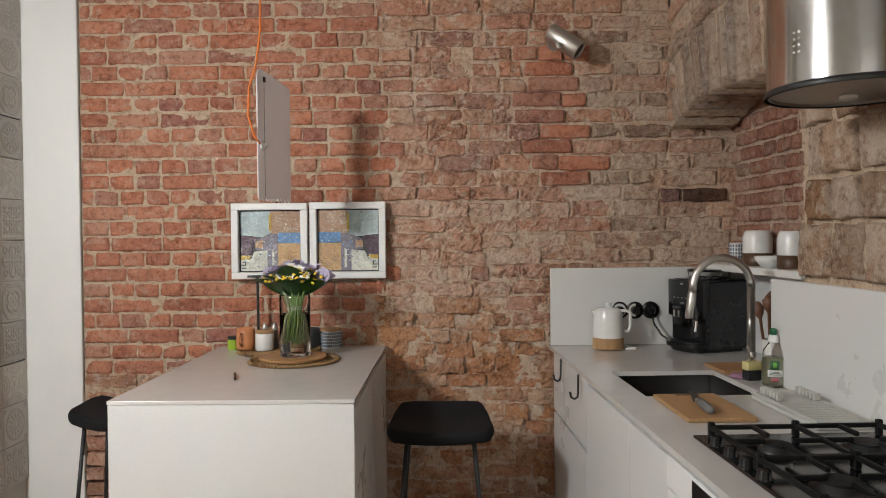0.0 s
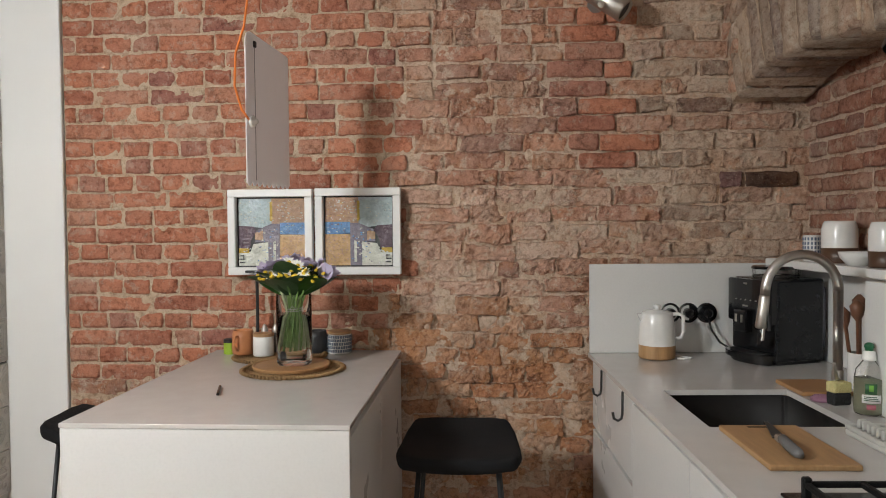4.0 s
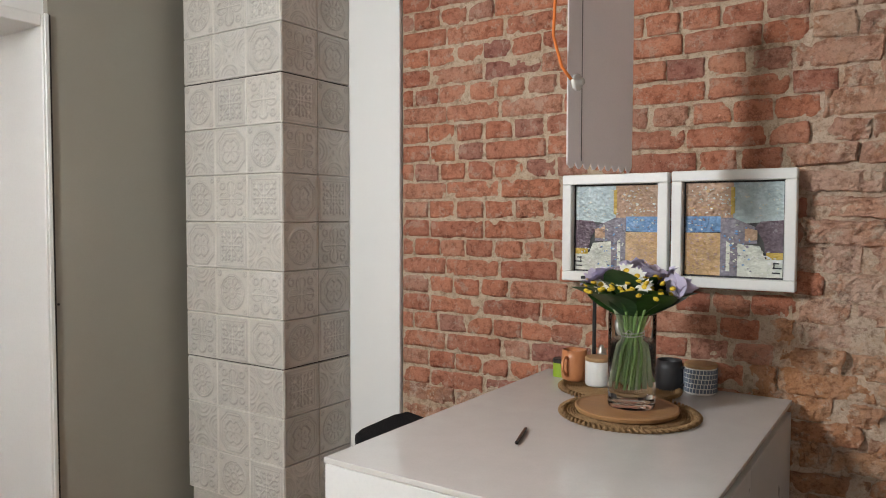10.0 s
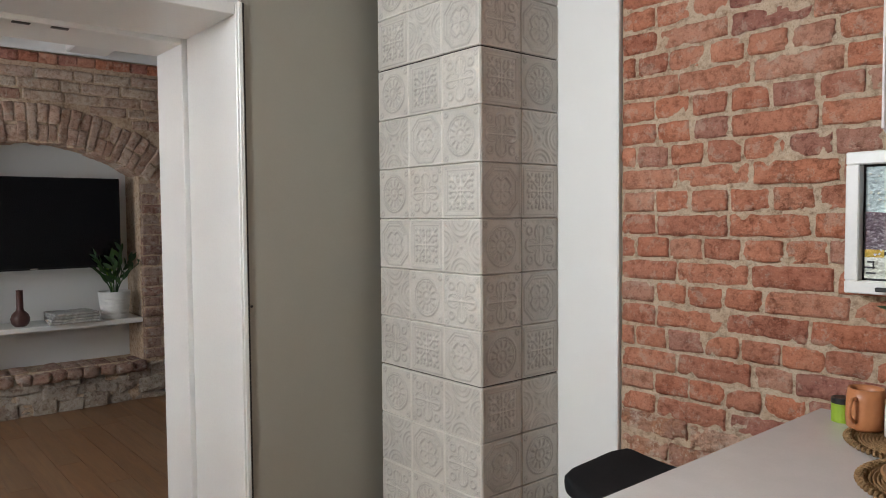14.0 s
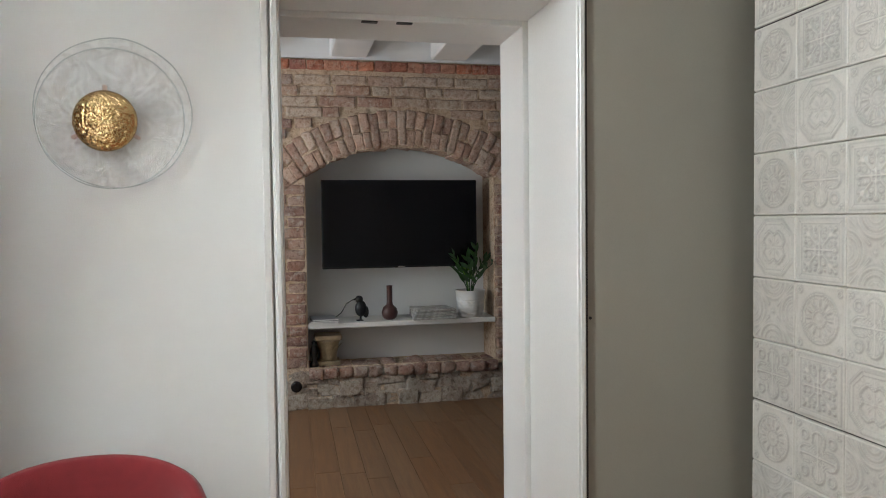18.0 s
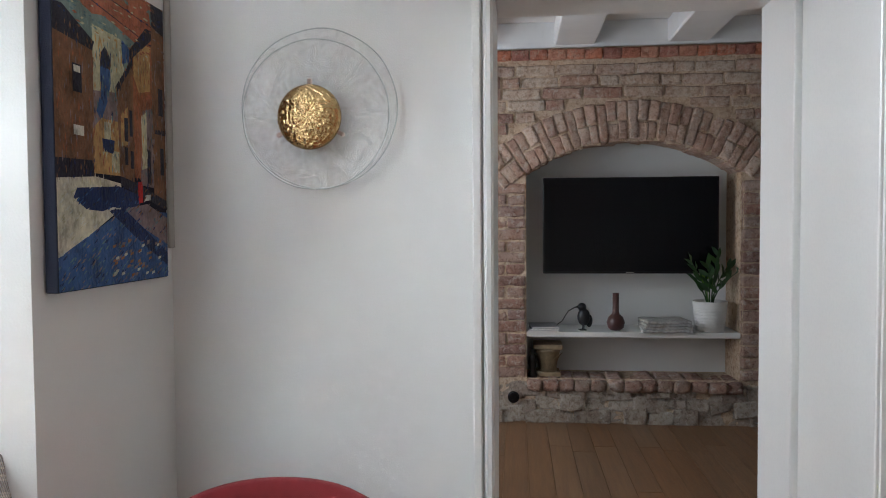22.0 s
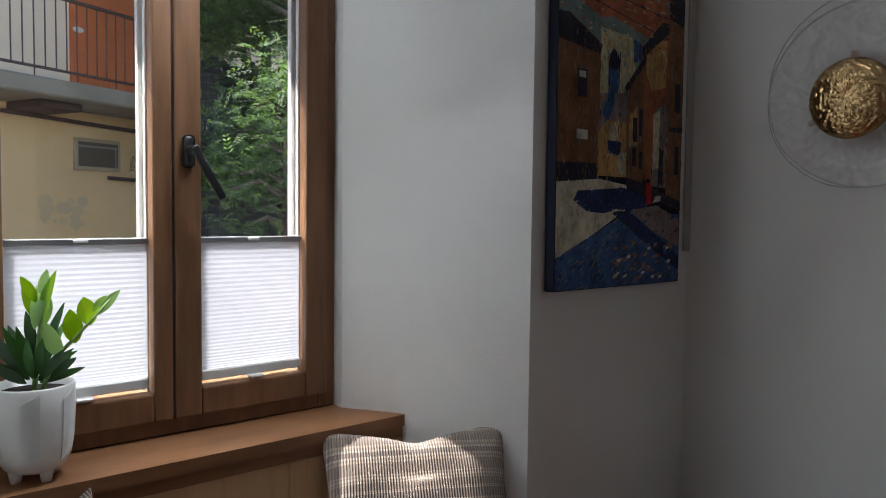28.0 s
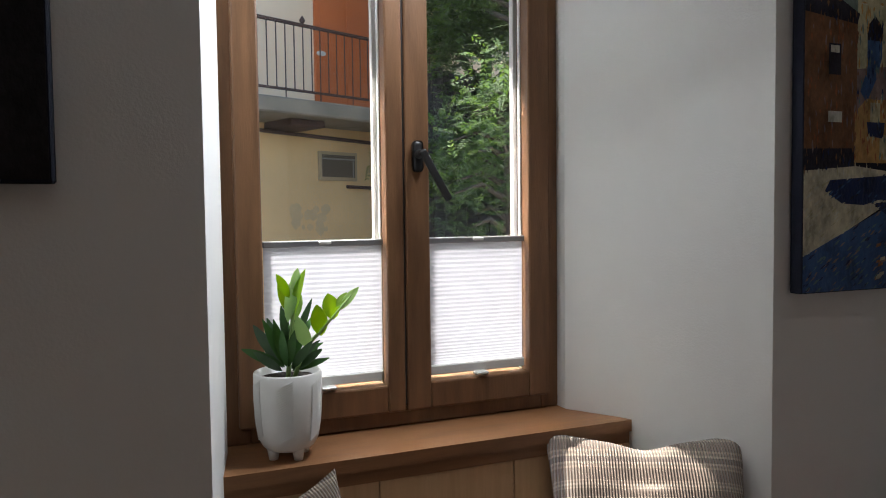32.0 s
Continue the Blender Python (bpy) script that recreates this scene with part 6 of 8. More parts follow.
part("drip_tray", rounded_front(0.022, 0.045, -0.076, -0.115, 0.048, 0.120), PLASTIC, cm)
part("tray_base", rounded_front(0.002, 0.0218, -0.076, -0.100, 0.040, 0.105), PLASTIC, cm)
part("tray_grid", rounded_front(0.0455, 0.049, -0.082, -0.108, 0.042, 0.100), STEELBLK, cm)
part("spout_block", box(-0.150, -0.110, -0.035, 0.035, 0.13, 0.225, 0.008, 2), PLASTIC, cm)
for y in (-0.022, 0.010):
    part("nozzle_trim", box(-0.1525, -0.150, y, y + 0.012, 0.172, 0.205, 0.001), STEEL, cm, "bright chrome trim")
part("badge", box(-0.1205, -0.1185, -0.014, 0.014, 0.236, 0.243, 0.0005), STEEL, cm, "small plain metal badge")
part("badge", box(-0.1205, -0.1185, -0.010, 0.010, 0.330, 0.338, 0.0005), STEEL, cm, "small plain metal badge")
part("milk_frother", tube([(-0.118, -0.10, 0.2), (-0.15, -0.125, 0.17), (-0.165, -0.13, 0.10)], [0.014, 0.013, 0.006], 12), PLASTIC, cm, "", True)
part("steam_tip", tube([(-0.150, -0.137, 0.165), (-0.160, -0.141, 0.115)], 0.006, 10), STEEL, cm)
part("hopper", lathe([(0.085, 0.355), (0.09, 0.36), (0.09, 0.392), (0.086, 0.395), (0.084, 0.36)], 32, m=pose(0.03, 0.0, 0)), CLEAR, cm, "clear bean hopper")
part("hopper_lid", lathe([(0, 0.392), (0.092, 0.392), (0.094, 0.398), (0.088, 0.404), (0, 0.405)], 32, m=pose(0.03, 0, 0)), PLASTIC, cm)
for k in range(5):
    part("button", box(-0.1195, -0.114, -0.06 + 0.028 * k, -0.053 + 0.028 * k, 0.262, 0.266), STEEL, cm)
part("water_tank", box(0.157, 0.19, -0.10, 0.10, 0.05, 0.32, 0.01, 2), plain("smoky_tank", (0.18, 0.19, 0.22), 0.15), cm, "smoky water tank")

board = empty("cutting_board", pose(0.806, 2.346, WT, 0, 0, 1.5), "bamboo cutting board beside the sink", "cutting board")
part("plank", box(-0.103, 0.103, -0.165, 0.165, 0.0, 0.014, 0.004, 2), BAMBOO, board)
# no slot is cut: a flat dark patch carries its shade
part("finger_hole", box(-0.035, 0.035, 0.135, 0.150, 0.0138, 0.0145, 0.0002), plain("hole_shadow", (0.08, 0.045, 0.02), 0.8), board, "dark patch for the shade in the finger slot")
knife = empty("kitchen_knife", pose(0.803, 2.372, WT + 0.0145, 0, 0, 84) @ Matrix.Diagonal((1.45, 1.3, 1.3, 1)), "grey kitchen knife lying on the board", "knife")
bl = bmesh.new()
add_box(bl, -0.005, 0.10, -0.013, 0.013, 0.004, 0.0065)
for v in bl.verts:
    if v.co.x > 0.09:
        v.co.y = v.co.y * 0.25 - 0.006
part("blade", bl, plain("grey_coated_blade", (0.06, 0.06, 0.06), 0.35, 0.3), knife, "dark coated blade")
part("bolster", box(-0.022, -0.004, -0.010, 0.010, 0.0, 0.014, 0.003), STEEL, knife)
part("handle", tube([(-0.022, 0, 0.009), (-0.06, 0.002, 0.010), (-0.10, 0.0, 0.010), (-0.112, -0.002, 0.009)], [0.009, 0.0105, 0.010, 0.006], 10), plain("grey_handle", (0.14, 0.14, 0.14), 0.5), knife, "", True)

rack = empty("drying_rack", KIT @ pose(0.527, -1.435, WT, 0, 0, 0), "pale grey slatted draining rack beside the sink", "draining rack")
part("tray", box(-0.080, 0.080, -0.197, 0.197, 0.0, 0.016, 0.006, 2), GREYPL, rack)
for b in (box(-0.080, -0.072, -0.197, 0.197, 0.016, 0.028, 0.003), box(0.072, 0.080, -0.197, 0.197, 0.016, 0.028, 0.003), box(-0.071, 0.071, -0.197, -0.188, 0.016, 0.028, 0.003), box(-0.071, 0.071, 0.188, 0.197, 0.016, 0.028, 0.003)):
    part("rim", b, GREYPL, rack)
for k in range(17):
    part("slat", box(-0.070, 0.070, -0.178 + 0.0212 * k, -0.168 + 0.0212 * k, 0.0165, 0.026, 0.002), GREYPL, rack)
for k in range(6):
    part("peg", box(-0.068, -0.046, 0.045 + 0.0212 * k, 0.055 + 0.0212 * k, 0.026, 0.050, 0.003), GREYPL, rack)
    part("peg", box(0.048, 0.070, 0.045 + 0.0212 * k, 0.055 + 0.0212 * k, 0.026, 0.050, 0.003), GREYPL, rack)

soap = empty("dish_soap", pose(1.182, 2.690, WT), "dish soap bottle with a green cap", "bottle")
part("bottle", lathe([(0, 0), (0.034, 0), (0.038, 0.005), (0.0395, 0.02), (0.0385, 0.105), (0.034, 0.130), (0.020, 0.149), (0.016, 0.156), (0.0145, 0.156), (0.0185, 0.148), (0.0325, 0.129), (0.037, 0.105), (0.038, 0.02), (0.036, 0.004), (0, 0.002)], 32), glass("clear_soft_plastic", (0.99, 0.99, 0.98), 0.03, 1.10), soap, "clear plastic bottle", True)
part("liquid", lathe([(0, 0.003), (0.0362, 0.0045), (0.0382, 0.02), (0.0374, 0.104), (0, 0.104)], 32), material("pale_green_soap", (0.60, 0.63, 0.47), 0.2, dark=(0.56, 0.59, 0.43), scale=4, trans=0.5, rough_var=0.04), soap, "pale yellow-green liquid", True)
part("neck", lathe([(0.0165, 0.155), (0.019, 0.157), (0.0195, 0.163), (0.017, 0.180), (0.013, 0.184), (0, 0.184)], 24), CERAMIC, soap, "white collar", True)
part("cap", lathe([(0.011, 0.184), (0.011, 0.191), (0.014, 0.193), (0.012, 0.203), (0.006, 0.207), (0, 0.208)], 20), plain("green_cap", (0.01, 0.11, 0.045), 0.4), soap, "green cap", True)


def bent(u0, u1, z0, z1, r):
    """A label bent round the bottle, from angle u0 to u1 in degrees."""
    bm = bmesh.new()
    n = 8
    rows = [[bm.verts.new(((r + d) * math.sin(radians(u0 + (u1 - u0) * k / n)), -(r + d) * math.cos(radians(u0 + (u1 - u0) * k / n)), z)) for k in range(n + 1)] for d, z in ((0, z0), (0.0006, z0), (0.0006, z1), (0, z1))]
    for a, b in zip(rows, rows[1:]):
        for k in range(n):
            bm.faces.new((a[k], a[k + 1], b[k + 1], b[k]))
    return bm


part("label", bent(-52, 22, 0.038, 0.062, 0.0400), CERAMIC, soap, "white label band", True)
part("label_mark", bent(-40, 4, 0.064, 0.094, 0.0398), plain("label_green", (0.035, 0.13, 0.05), 0.5), soap, "dark green label shape", True)
part("label_leaf", bent(-26, -10, 0.072, 0.090, 0.0406), plain("label_lime", (0.20, 0.50, 0.08), 0.5), soap, "lime green mark", True)
part("label_bar", bent(-34, 0, 0.020, 0.034, 0.0400), plain("label_pink", (0.42, 0.12, 0.15), 0.5), soap, "reddish label spot", True)
for k, z in enumerate((0.045, 0.050, 0.055)):
    part("label_line", bent(-44, 14 - 6 * k, z, z + 0.0024, 0.0406), plain("label_ink", (0.05, 0.10, 0.06), 0.6), soap, "", True)
sponge = empty("sponge", pose(1.150, 2.80, WT + 0.0, 0, 0, 12) @ Matrix.Diagonal((0.8, 1, 0.9, 1)), "yellow and dark scouring sponge on edge", "sponge")
part("foam", box(-0.038, 0.038, -0.02, 0.02, 0.042, 0.078, 0.006, 2), plain("yellow_foam", (0.72, 0.62, 0.28), 0.95, bump=0.8), sponge)
part("scourer", box(-0.037, 0.037, -0.02, 0.02, 0.0, 0.0415, 0.005), plain("black_scourer", (0.02, 0.02, 0.02), 0.95, bump=0.8), sponge)
thing("dish_cloth", lathe([(0, 0.0), (0.042, 0.002), (0.046, 0.014), (0.03, 0.03), (0, 0.034)], 18), plain("pink_cloth", (0.36, 0.18, 0.26), 0.9, bump=0.7), "crumpled pink dish cloth by the sink", "cloth", pose(1.118, 2.84, WT) @ Matrix.Diagonal((0.75, 0.75, 0.6, 1)), smooth=True)
thing("wooden_board", box(-0.085, 0.085, -0.10, 0.10, 0.0, 0.014, 0.004, 2), TURNED, "small dark wooden board behind the sink", "board", pose(1.165, 3.00, WT, 0, 0, 2))
RAWSPOON = material("red_brown_spoon_wood", (0.20, 0.085, 0.045), 0.5, dark=(0.12, 0.05, 0.028), scale=9, bump=0.08, stretch=(6, 6, 0.8))
pot = empty("utensil_pot", pose(1.325, 3.02, WT), "pot with wooden spoons in the niche", "utensil pot")
part("pot_body", lathe([(0, 0), (0.036, 0), (0.040, 0.005), (0.040, 0.12), (0.036, 0.12), (0.036, 0.01), (0, 0.01)], 28), CERAMIC, pot, "", True)
for k, (a, l) in enumerate(((0, 0.29), (70, 0.31), (150, 0.27), (230, 0.30))):
    c, s = math.cos(radians(a)), math.sin(radians(a))
    part("wooden_spoon", tube([(0.02 * c, 0.02 * s, 0.015), (0.045 * c, 0.045 * s, l - 0.07), (0.05 * c, 0.05 * s, l - 0.05), (0.054 * c, 0.054 * s, l - 0.02), (0.055 * c, 0.055 * s, l)], [0.006, 0.006, 0.018, 0.023, 0.006], 10), RAWSPOON, pot, "", True)

for k, y in enumerate((3.43, 3.06)):
    hk = thing("door_hook", tube([(0.0, 0, 0.005), (-0.022, 0, 0.006), (-0.030, 0, 0.0), (-0.031, 0, -0.075), (-0.034, 0, -0.092), (-0.046, 0, -0.10), (-0.060, 0, -0.092), (-0.064, 0, -0.07)], 0.0048, 8), STEELBLK, "black metal hook over the drawer edge", "hook", pose(0.553 + 0.0384 * (3.7 - y), y, 0.884), "hooks", True)

# niche shelf and its jars
thing("niche_shelf", box(0.755, 0.94, -0.975, -0.012, 1.285, 1.316, 0.003, m=KIT), TRIM, "white shelf in the brick niche", "shelf")
BROWN = plain("brown_glaze", (0.09, 0.045, 0.025), 0.4)
for x, y, r, h in ((1.385, 3.30, 0.062, 0.155), (1.385, 2.98, 0.055, 0.15)):
    j = empty("two_tone_jar", pose(x, y, 1.3165), "white jar with a brown dipped base", "jar", "niche jars")
    part("jar_base", lathe([(0, 0), (r * 0.94, 0), (r, 0.006), (r, h * 0.36), (0, h * 0.36)], 32), BROWN, j, "brown base", True)
    part("jar_body", lathe([(r, h * 0.36), (r, h * 0.8), (r * 0.9, h * 0.93), (r * 0.82, h), (r * 0.74, h), (r * 0.74, h * 0.6), (0, h * 0.6)], 32), CERAMIC, j, "", True)
thing("small_bowl", lathe([(0, 0.0), (0.03, 0.0), (0.055, 0.03), (0.06, 0.048), (0.056, 0.048), (0.05, 0.03), (0.028, 0.006), (0, 0.005)], 32), CERAMIC, "small white bowl on the niche shelf", "bowl", pose(1.345, 3.09, 1.3165), smooth=True)
gl = empty("patterned_glass", pose(1.355, 3.46, 1.3165), "small tumbler with a dark grid pattern", "tumbler")
part("tumbler", lathe([(0, 0), (0.03, 0), (0.032, 0.1), (0.029, 0.1), (0.027, 0.006), (0, 0.006)], 24), CERAMIC, gl, "", True)
gb = bmesh.new()
for r_ in range(5):
    for k in range(16):
        add_box(gb, 0.0315, 0.033, -0.0035, 0.0035, 0.012 + r_ * 0.017, 0.024 + r_ * 0.017, m=pose(0, 0, 0, 0, 0, 22.5 * k))
tagged(part("painted_dash", gb, blue, gl), kind="stuff")

# ---- wall lamp ----
wl = empty("wall_lamp", pose(WX, 1.285, 1.775, 0, 90, 0), "wall lamp of rippled glass discs and hammered brass dome", "wall lamp")
GL2 = material("rippled_glass", (0.93, 0.95, 0.945), 0.12, dark=(0.90, 0.92, 0.915), scale=9, bump=0.5, bump_scale=46)
gn2, gl2 = GL2.node_tree.nodes, GL2.node_tree.links
gw = gn2.new("ShaderNodeTexNoise")
gw.inputs["Scale"].default_value, gw.inputs["Detail"].default_value, gw.inputs["Distortion"].default_value = 11, 7, 3.5
gl2.new(gn2.new("ShaderNodeTexCoord").outputs["Object"], gw.inputs["Vector"])
gal = gn2.new("ShaderNodeMapRange")
gal.inputs[1].default_value, gal.inputs[2].default_value, gal.inputs[3].default_value, gal.inputs[4].default_value = 0.36, 0.72, 0.0, 0.13
gl2.new(gw.outputs[0], gal.inputs[0])
gl2.new(gal.outputs[0], gn2["Principled BSDF"].inputs["Alpha"])
LIP = plain("ground_glass_edge", (0.52, 0.55, 0.54), 0.12)


# local z points away from the wall, local x down, local y along the wall
def glass_disc(name, label, x, y, z, r, seed):
    """A hand-made disc: uneven outline, rolled lip, slight waves."""
    bm = lathe([(0.02, z), (r * 0.55, z + 0.001), (r * 0.86, z), (r - 0.012, z - 0.002), (r - 0.003, z - 0.003), (r, z + 0.002), (r - 0.003, z + 0.007), (r - 0.012, z + 0.006), (r * 0.86, z + 0.0045), (r * 0.55, z + 0.005), (0.02, z + 0.004)], 96)
    for v in bm.verts:
        q = math.hypot(v.co.x, v.co.y)
        k = 1 + 0.012 * (q / r) ** 3 * noise.noise(Vector((v.co.x * 6 / r, v.co.y * 6 / r, seed)) * 0.35)
        v.co.x, v.co.y = v.co.x * k + x, v.co.y * k + y
        v.co.z += 0.004 * (q / r) ** 2 * noise.noise(Vector((v.co.x * 14, v.co.y * 14, seed)))
    ob = part(name, bm, GL2, wl, label, True)
    ob.visible_shadow = False
    lip = bmesh.new()
    pts = []
    for a in range(0, 364, 4):
        c, q = math.cos(radians(a)), math.sin(radians(a))
        k = r * (1 + 0.012 * noise.noise(Vector((c * 6, q * 6, seed)) * 0.35))
        pts.append((k * c + x, k * q + y, z + 0.002))
    part("disc_lip", tube(pts, 0.0019, 8, lip), LIP, ob, "rolled glass lip", True)
    return ob


glass_disc("rear_disc", "wide rear glass disc", -0.030, 0.018, 0.024, 0.2335, 2.0)
glass_disc("front_disc", "front glass disc", -0.010, 0.014, 0.050, 0.2175, 9.0)
bm = lathe([(0.094, 0.060), (0.094, 0.066)] + [(0.094 * math.cos(radians(a)), 0.066 + 0.030 * math.sin(radians(a))) for a in np.arange(2, 89, 2)] + [(0, 0.0965)], 130)
for v in bm.verts:
    if v.co.z > 0.067:
        k = noise.noise(v.co * 125)
        v.co.z += 0.0030 * (abs(k) * 2 - 0.6)
part("brass_dome", bm, BRASS, wl, "hammered brass dome", True)
part("stem", lathe([(0, 0.0), (0.05, 0.0), (0.05, 0.012), (0.018, 0.016), (0.018, 0.062), (0, 0.062)], 28), BRASS, wl, "", True)
for a in (62, -62, 180):
    part("clip", box(0.088, 0.112, -0.006, 0.006, 0.046, 0.062, 0.002, m=pose(0, 0, 0, 0, 0, a)), plain("copper_clip", (0.50, 0.36, 0.30), 0.5), wl, "copper clip")

# ---- city painting on the window wall ----
pa = empty("city_painting", pose(-2.752, SY, 1.70, 0, 0, 180), "tall canvas of an old town street in rust and blue", "painting")
pw, ph = 0.256, 0.385
part("canvas", box(-pw, pw, -0.034, -0.004, -ph, ph, 0.002), CANVAS, pa)


def oil(name, c, k=0.45):
    c = tuple(min(0.8, q * 1.55) for q in c)
    return material(name, c, 0.6, dark=tuple(q * k * 0.8 for q in c), scale=22, amount=0.45, bump=0.5, bump_scale=120, spec=0.2, stretch=(1, 1, 0.6), fine=tuple(min(1, q * 1.35) for q in c))


OIL = {"sky": oil("oil_teal_sky", (0.16, 0.22, 0.20)), "cloud": oil("oil_rust_cloud", (0.34, 0.11, 0.06)), "glow": oil("oil_pale_sky", (0.42, 0.40, 0.26)), "brown": oil("oil_brown_house", (0.17, 0.085, 0.045)),
       "dark": oil("oil_dark", (0.022, 0.022, 0.035)), "ochre": oil("oil_ochre_house", (0.40, 0.24, 0.09)), "rust": oil("oil_rust_wall", (0.26, 0.09, 0.04)), "blue": oil("oil_blue", (0.04, 0.09, 0.22)),
       "navy": oil("oil_navy", (0.015, 0.028, 0.09)), "light": oil("oil_sunlit_paving", (0.50, 0.47, 0.36)), "stone": oil("oil_violet_stone", (0.20, 0.15, 0.15)), "cobble": oil("oil_cobble", (0.30, 0.13, 0.06)), "pale": oil("oil_window_white", (0.55, 0.52, 0.45)), "red": oil("oil_red_coat", (0.40, 0.02, 0.02)), "teal": oil("oil_teal", (0.10, 0.17, 0.19))}
# u runs 0..1 from the window's side to the corner, v 0..1 upwards
SHAPES = [("sky", [(0, .55), (1, .55), (1, 1), (0, 1)]), ("cloud", [(.15, .93), (.4, .97), (.85, .93), (.95, .86), (.7, .83), (.5, .86), (.3, .88)]), ("cloud", [(0.45, 1), (.9, 1), (.8, .955), (.5, .965)]), ("glow", [(.3, .83), (.55, .82), (.6, .62), (.3, .62)]),
          ("stone", [(.28, .62), (.55, .64), (.55, .36), (.28, .36)]), ("brown", [(0, .78), (.30, .77), (.30, .345), (0, .33)]), ("dark", [(0, .845), (.07, .85), (.31, .775), (.30, .745), (0, .765)]), ("dark", [(0, .395), (.29, .40), (.29, .345), (0, .33)]),
          ("blue", [(.36, .72), (.45, .72), (.45, .66), (.42, .60), (.36, .53), (.32, .56), (.36, .62)]), ("dark", [(.355, .74), (.405, .775), (.455, .74), (.45, .705), (.36, .705)]), ("ochre", [(.36, .54), (.52, .54), (.52, .36), (.29, .36), (.29, .50)]),
          ("rust", [(.62, .80), (.86, .90), (.86, .36), (.62, .36)]), ("ochre", [(.68, .82), (.84, .84), (.84, .68), (.72, .66), (.66, .72)]), ("brown", [(.50, .66), (.66, .78), (.66, .34), (.52, .355)]), ("dark", [(.49, .655), (.66, .775), (.66, .745), (.50, .635)]),
          ("dark", [(.62, .79), (.80, .90), (.88, .905), (.88, .875), (.64, .765)]), ("blue", [(.56, .82), (.63, .80), (.63, .755), (.56, .74)]), ("stone", [(.75, .60), (.86, .62), (.86, .33), (.72, .335)]), ("dark", [(.79, .47), (.83, .46), (.83, .34), (.79, .345)]),
          ("brown", [(.86, .95), (1, .93), (1, .28), (.86, .31)]), ("dark", [(.86, 1), (1, 1), (1, .90), (.86, .92)]), ("dark", [(.88, .545), (1, .55), (1, .53), (.88, .53)]), ("dark", [(.52, .36), (.66, .345), (1, .285), (1, .25), (.66, .305), (.52, .33)]),
          ("light", [(0, .335), (.30, .35), (.52, .335), (.55, .26), (.0, .09)]), ("navy", [(.15, .31), (.50, .325), (.7, .30), (.7, .24), (.45, .255), (.35, .24), (.22, .245), (.12, .28)]),
          ("blue", [(0, .10), (.55, .25), (1, .24), (1, 0), (0, 0)]), ("navy", [(.40, .245), (.55, .25), (1, .09), (1, .04), (.66, .15)]), ("stone", [(.55, .25), (.78, .27), (1, .22), (1, .12), (.75, .18)])]
rp = random.Random(11)
SHAPES += [("glow", [(.02, .99), (.3, .985), (.25, .94), (.05, .93)]), ("cloud", [(.1, .90), (.3, .92), (.45, .88), (.3, .86)]), ("cloud", [(.62, .97), (.84, .96), (.86, .90), (.66, .90)]), ("red", [(.685, .345), (.735, .35), (.735, .275), (.69, .27)]), ("pale", [(.76, .30), (.82, .305), (.82, .285), (.76, .28)]),
           ("glow", [(.735, .58), (.79, .60), (.79, .40), (.735, .39)]), ("ochre", [(.53, .56), (.60, .60), (.60, .47), (.53, .46)]), ("glow", [(.38, .53), (.44, .53), (.44, .46), (.38, .46)]), ("glow", [(.44, .44), (.51, .44), (.51, .37), (.44, .37)]), ("navy", [(.36, .475), (.47, .475), (.46, .43), (.37, .435)]),
           ("dark", [(0, .935), (.86, .845), (.86, .842), (0, .931)]), ("dark", [(0, .965), (.86, .915), (.86, .912), (0, .962)])]
def covers(pts, u, v):
    """Whether the outline holds the point."""
    hit = False
    for (a, b), (c, d) in zip(pts, pts[1:] + pts[:1]):
        if (b > v) != (d > v) and u < (c - a) * (v - b) / (d - b) + a:
            hit = not hit
    return hit


KIN = {"sky": "sky teal glow cloud sky", "cloud": "cloud rust cobble cloud glow", "glow": "glow light sky ochre", "brown": "brown rust brown stone brown", "dark": "dark navy dark brown", "ochre": "ochre glow cobble rust ochre", "rust": "rust brown cobble cloud",
       "blue": "blue navy blue teal stone", "navy": "navy blue dark navy", "light": "light glow pale light light", "stone": "stone brown teal stone navy", "cobble": "cobble rust", "pale": "pale light", "red": "red", "teal": "teal blue"}
GROUND = list(SHAPES)
for i in range(2000):
    # short strokes in tones akin to what lies under them: upright on the houses, slanting on the street, loose in the sky
    u, v = rp.random(), rp.random()
    under = [k for k, pts in GROUND if covers(pts, u, v)]
    if under:
        a, b_ = (rp.uniform(.008, .024), rp.uniform(.002, .005)) if v > .80 or v < .33 else (rp.uniform(.003, .007), rp.uniform(.006, .020))
        k = rp.uniform(.1, .5) if v < .33 else rp.uniform(-.4, .4)
        tone = rp.choice(KIN[under[-1]].split())
        SHAPES.append((tone, [(max(0, u - a), max(0, v - b_ * k - (a * .35 if v < .33 else 0))), (u, max(0, v - b_)), (min(1, u + a), v + b_ * k + (a * .35 if v < .33 else 0)), (u, min(1, v + b_))]))
for i in range(60):
    u, v = rp.uniform(.40, .90), rp.uniform(.01, .14)
    SHAPES.append((rp.choice(("cobble", "stone", "blue", "light", "rust")), [(u, v), (u + .030, v + .004), (u + .034, v + .013), (u + .004, v + .010)]))
for u, v, w, h in ((.13, .60, .07, .085), (.14, .66, .05, .02), (.13, .47, .08, .03), (.56, .48, .035, .08), (.61, .50, .03, .09), (.56, .40, .03, .06), (.615, .39, .03, .06), (.92, .60, .05, .10), (.93, .38, .04, .10)):
    SHAPES.append(("dark" if h > .05 else "pale", [(u, v), (u + w, v), (u + w, v + h), (u, v + h)]))
layers = {}
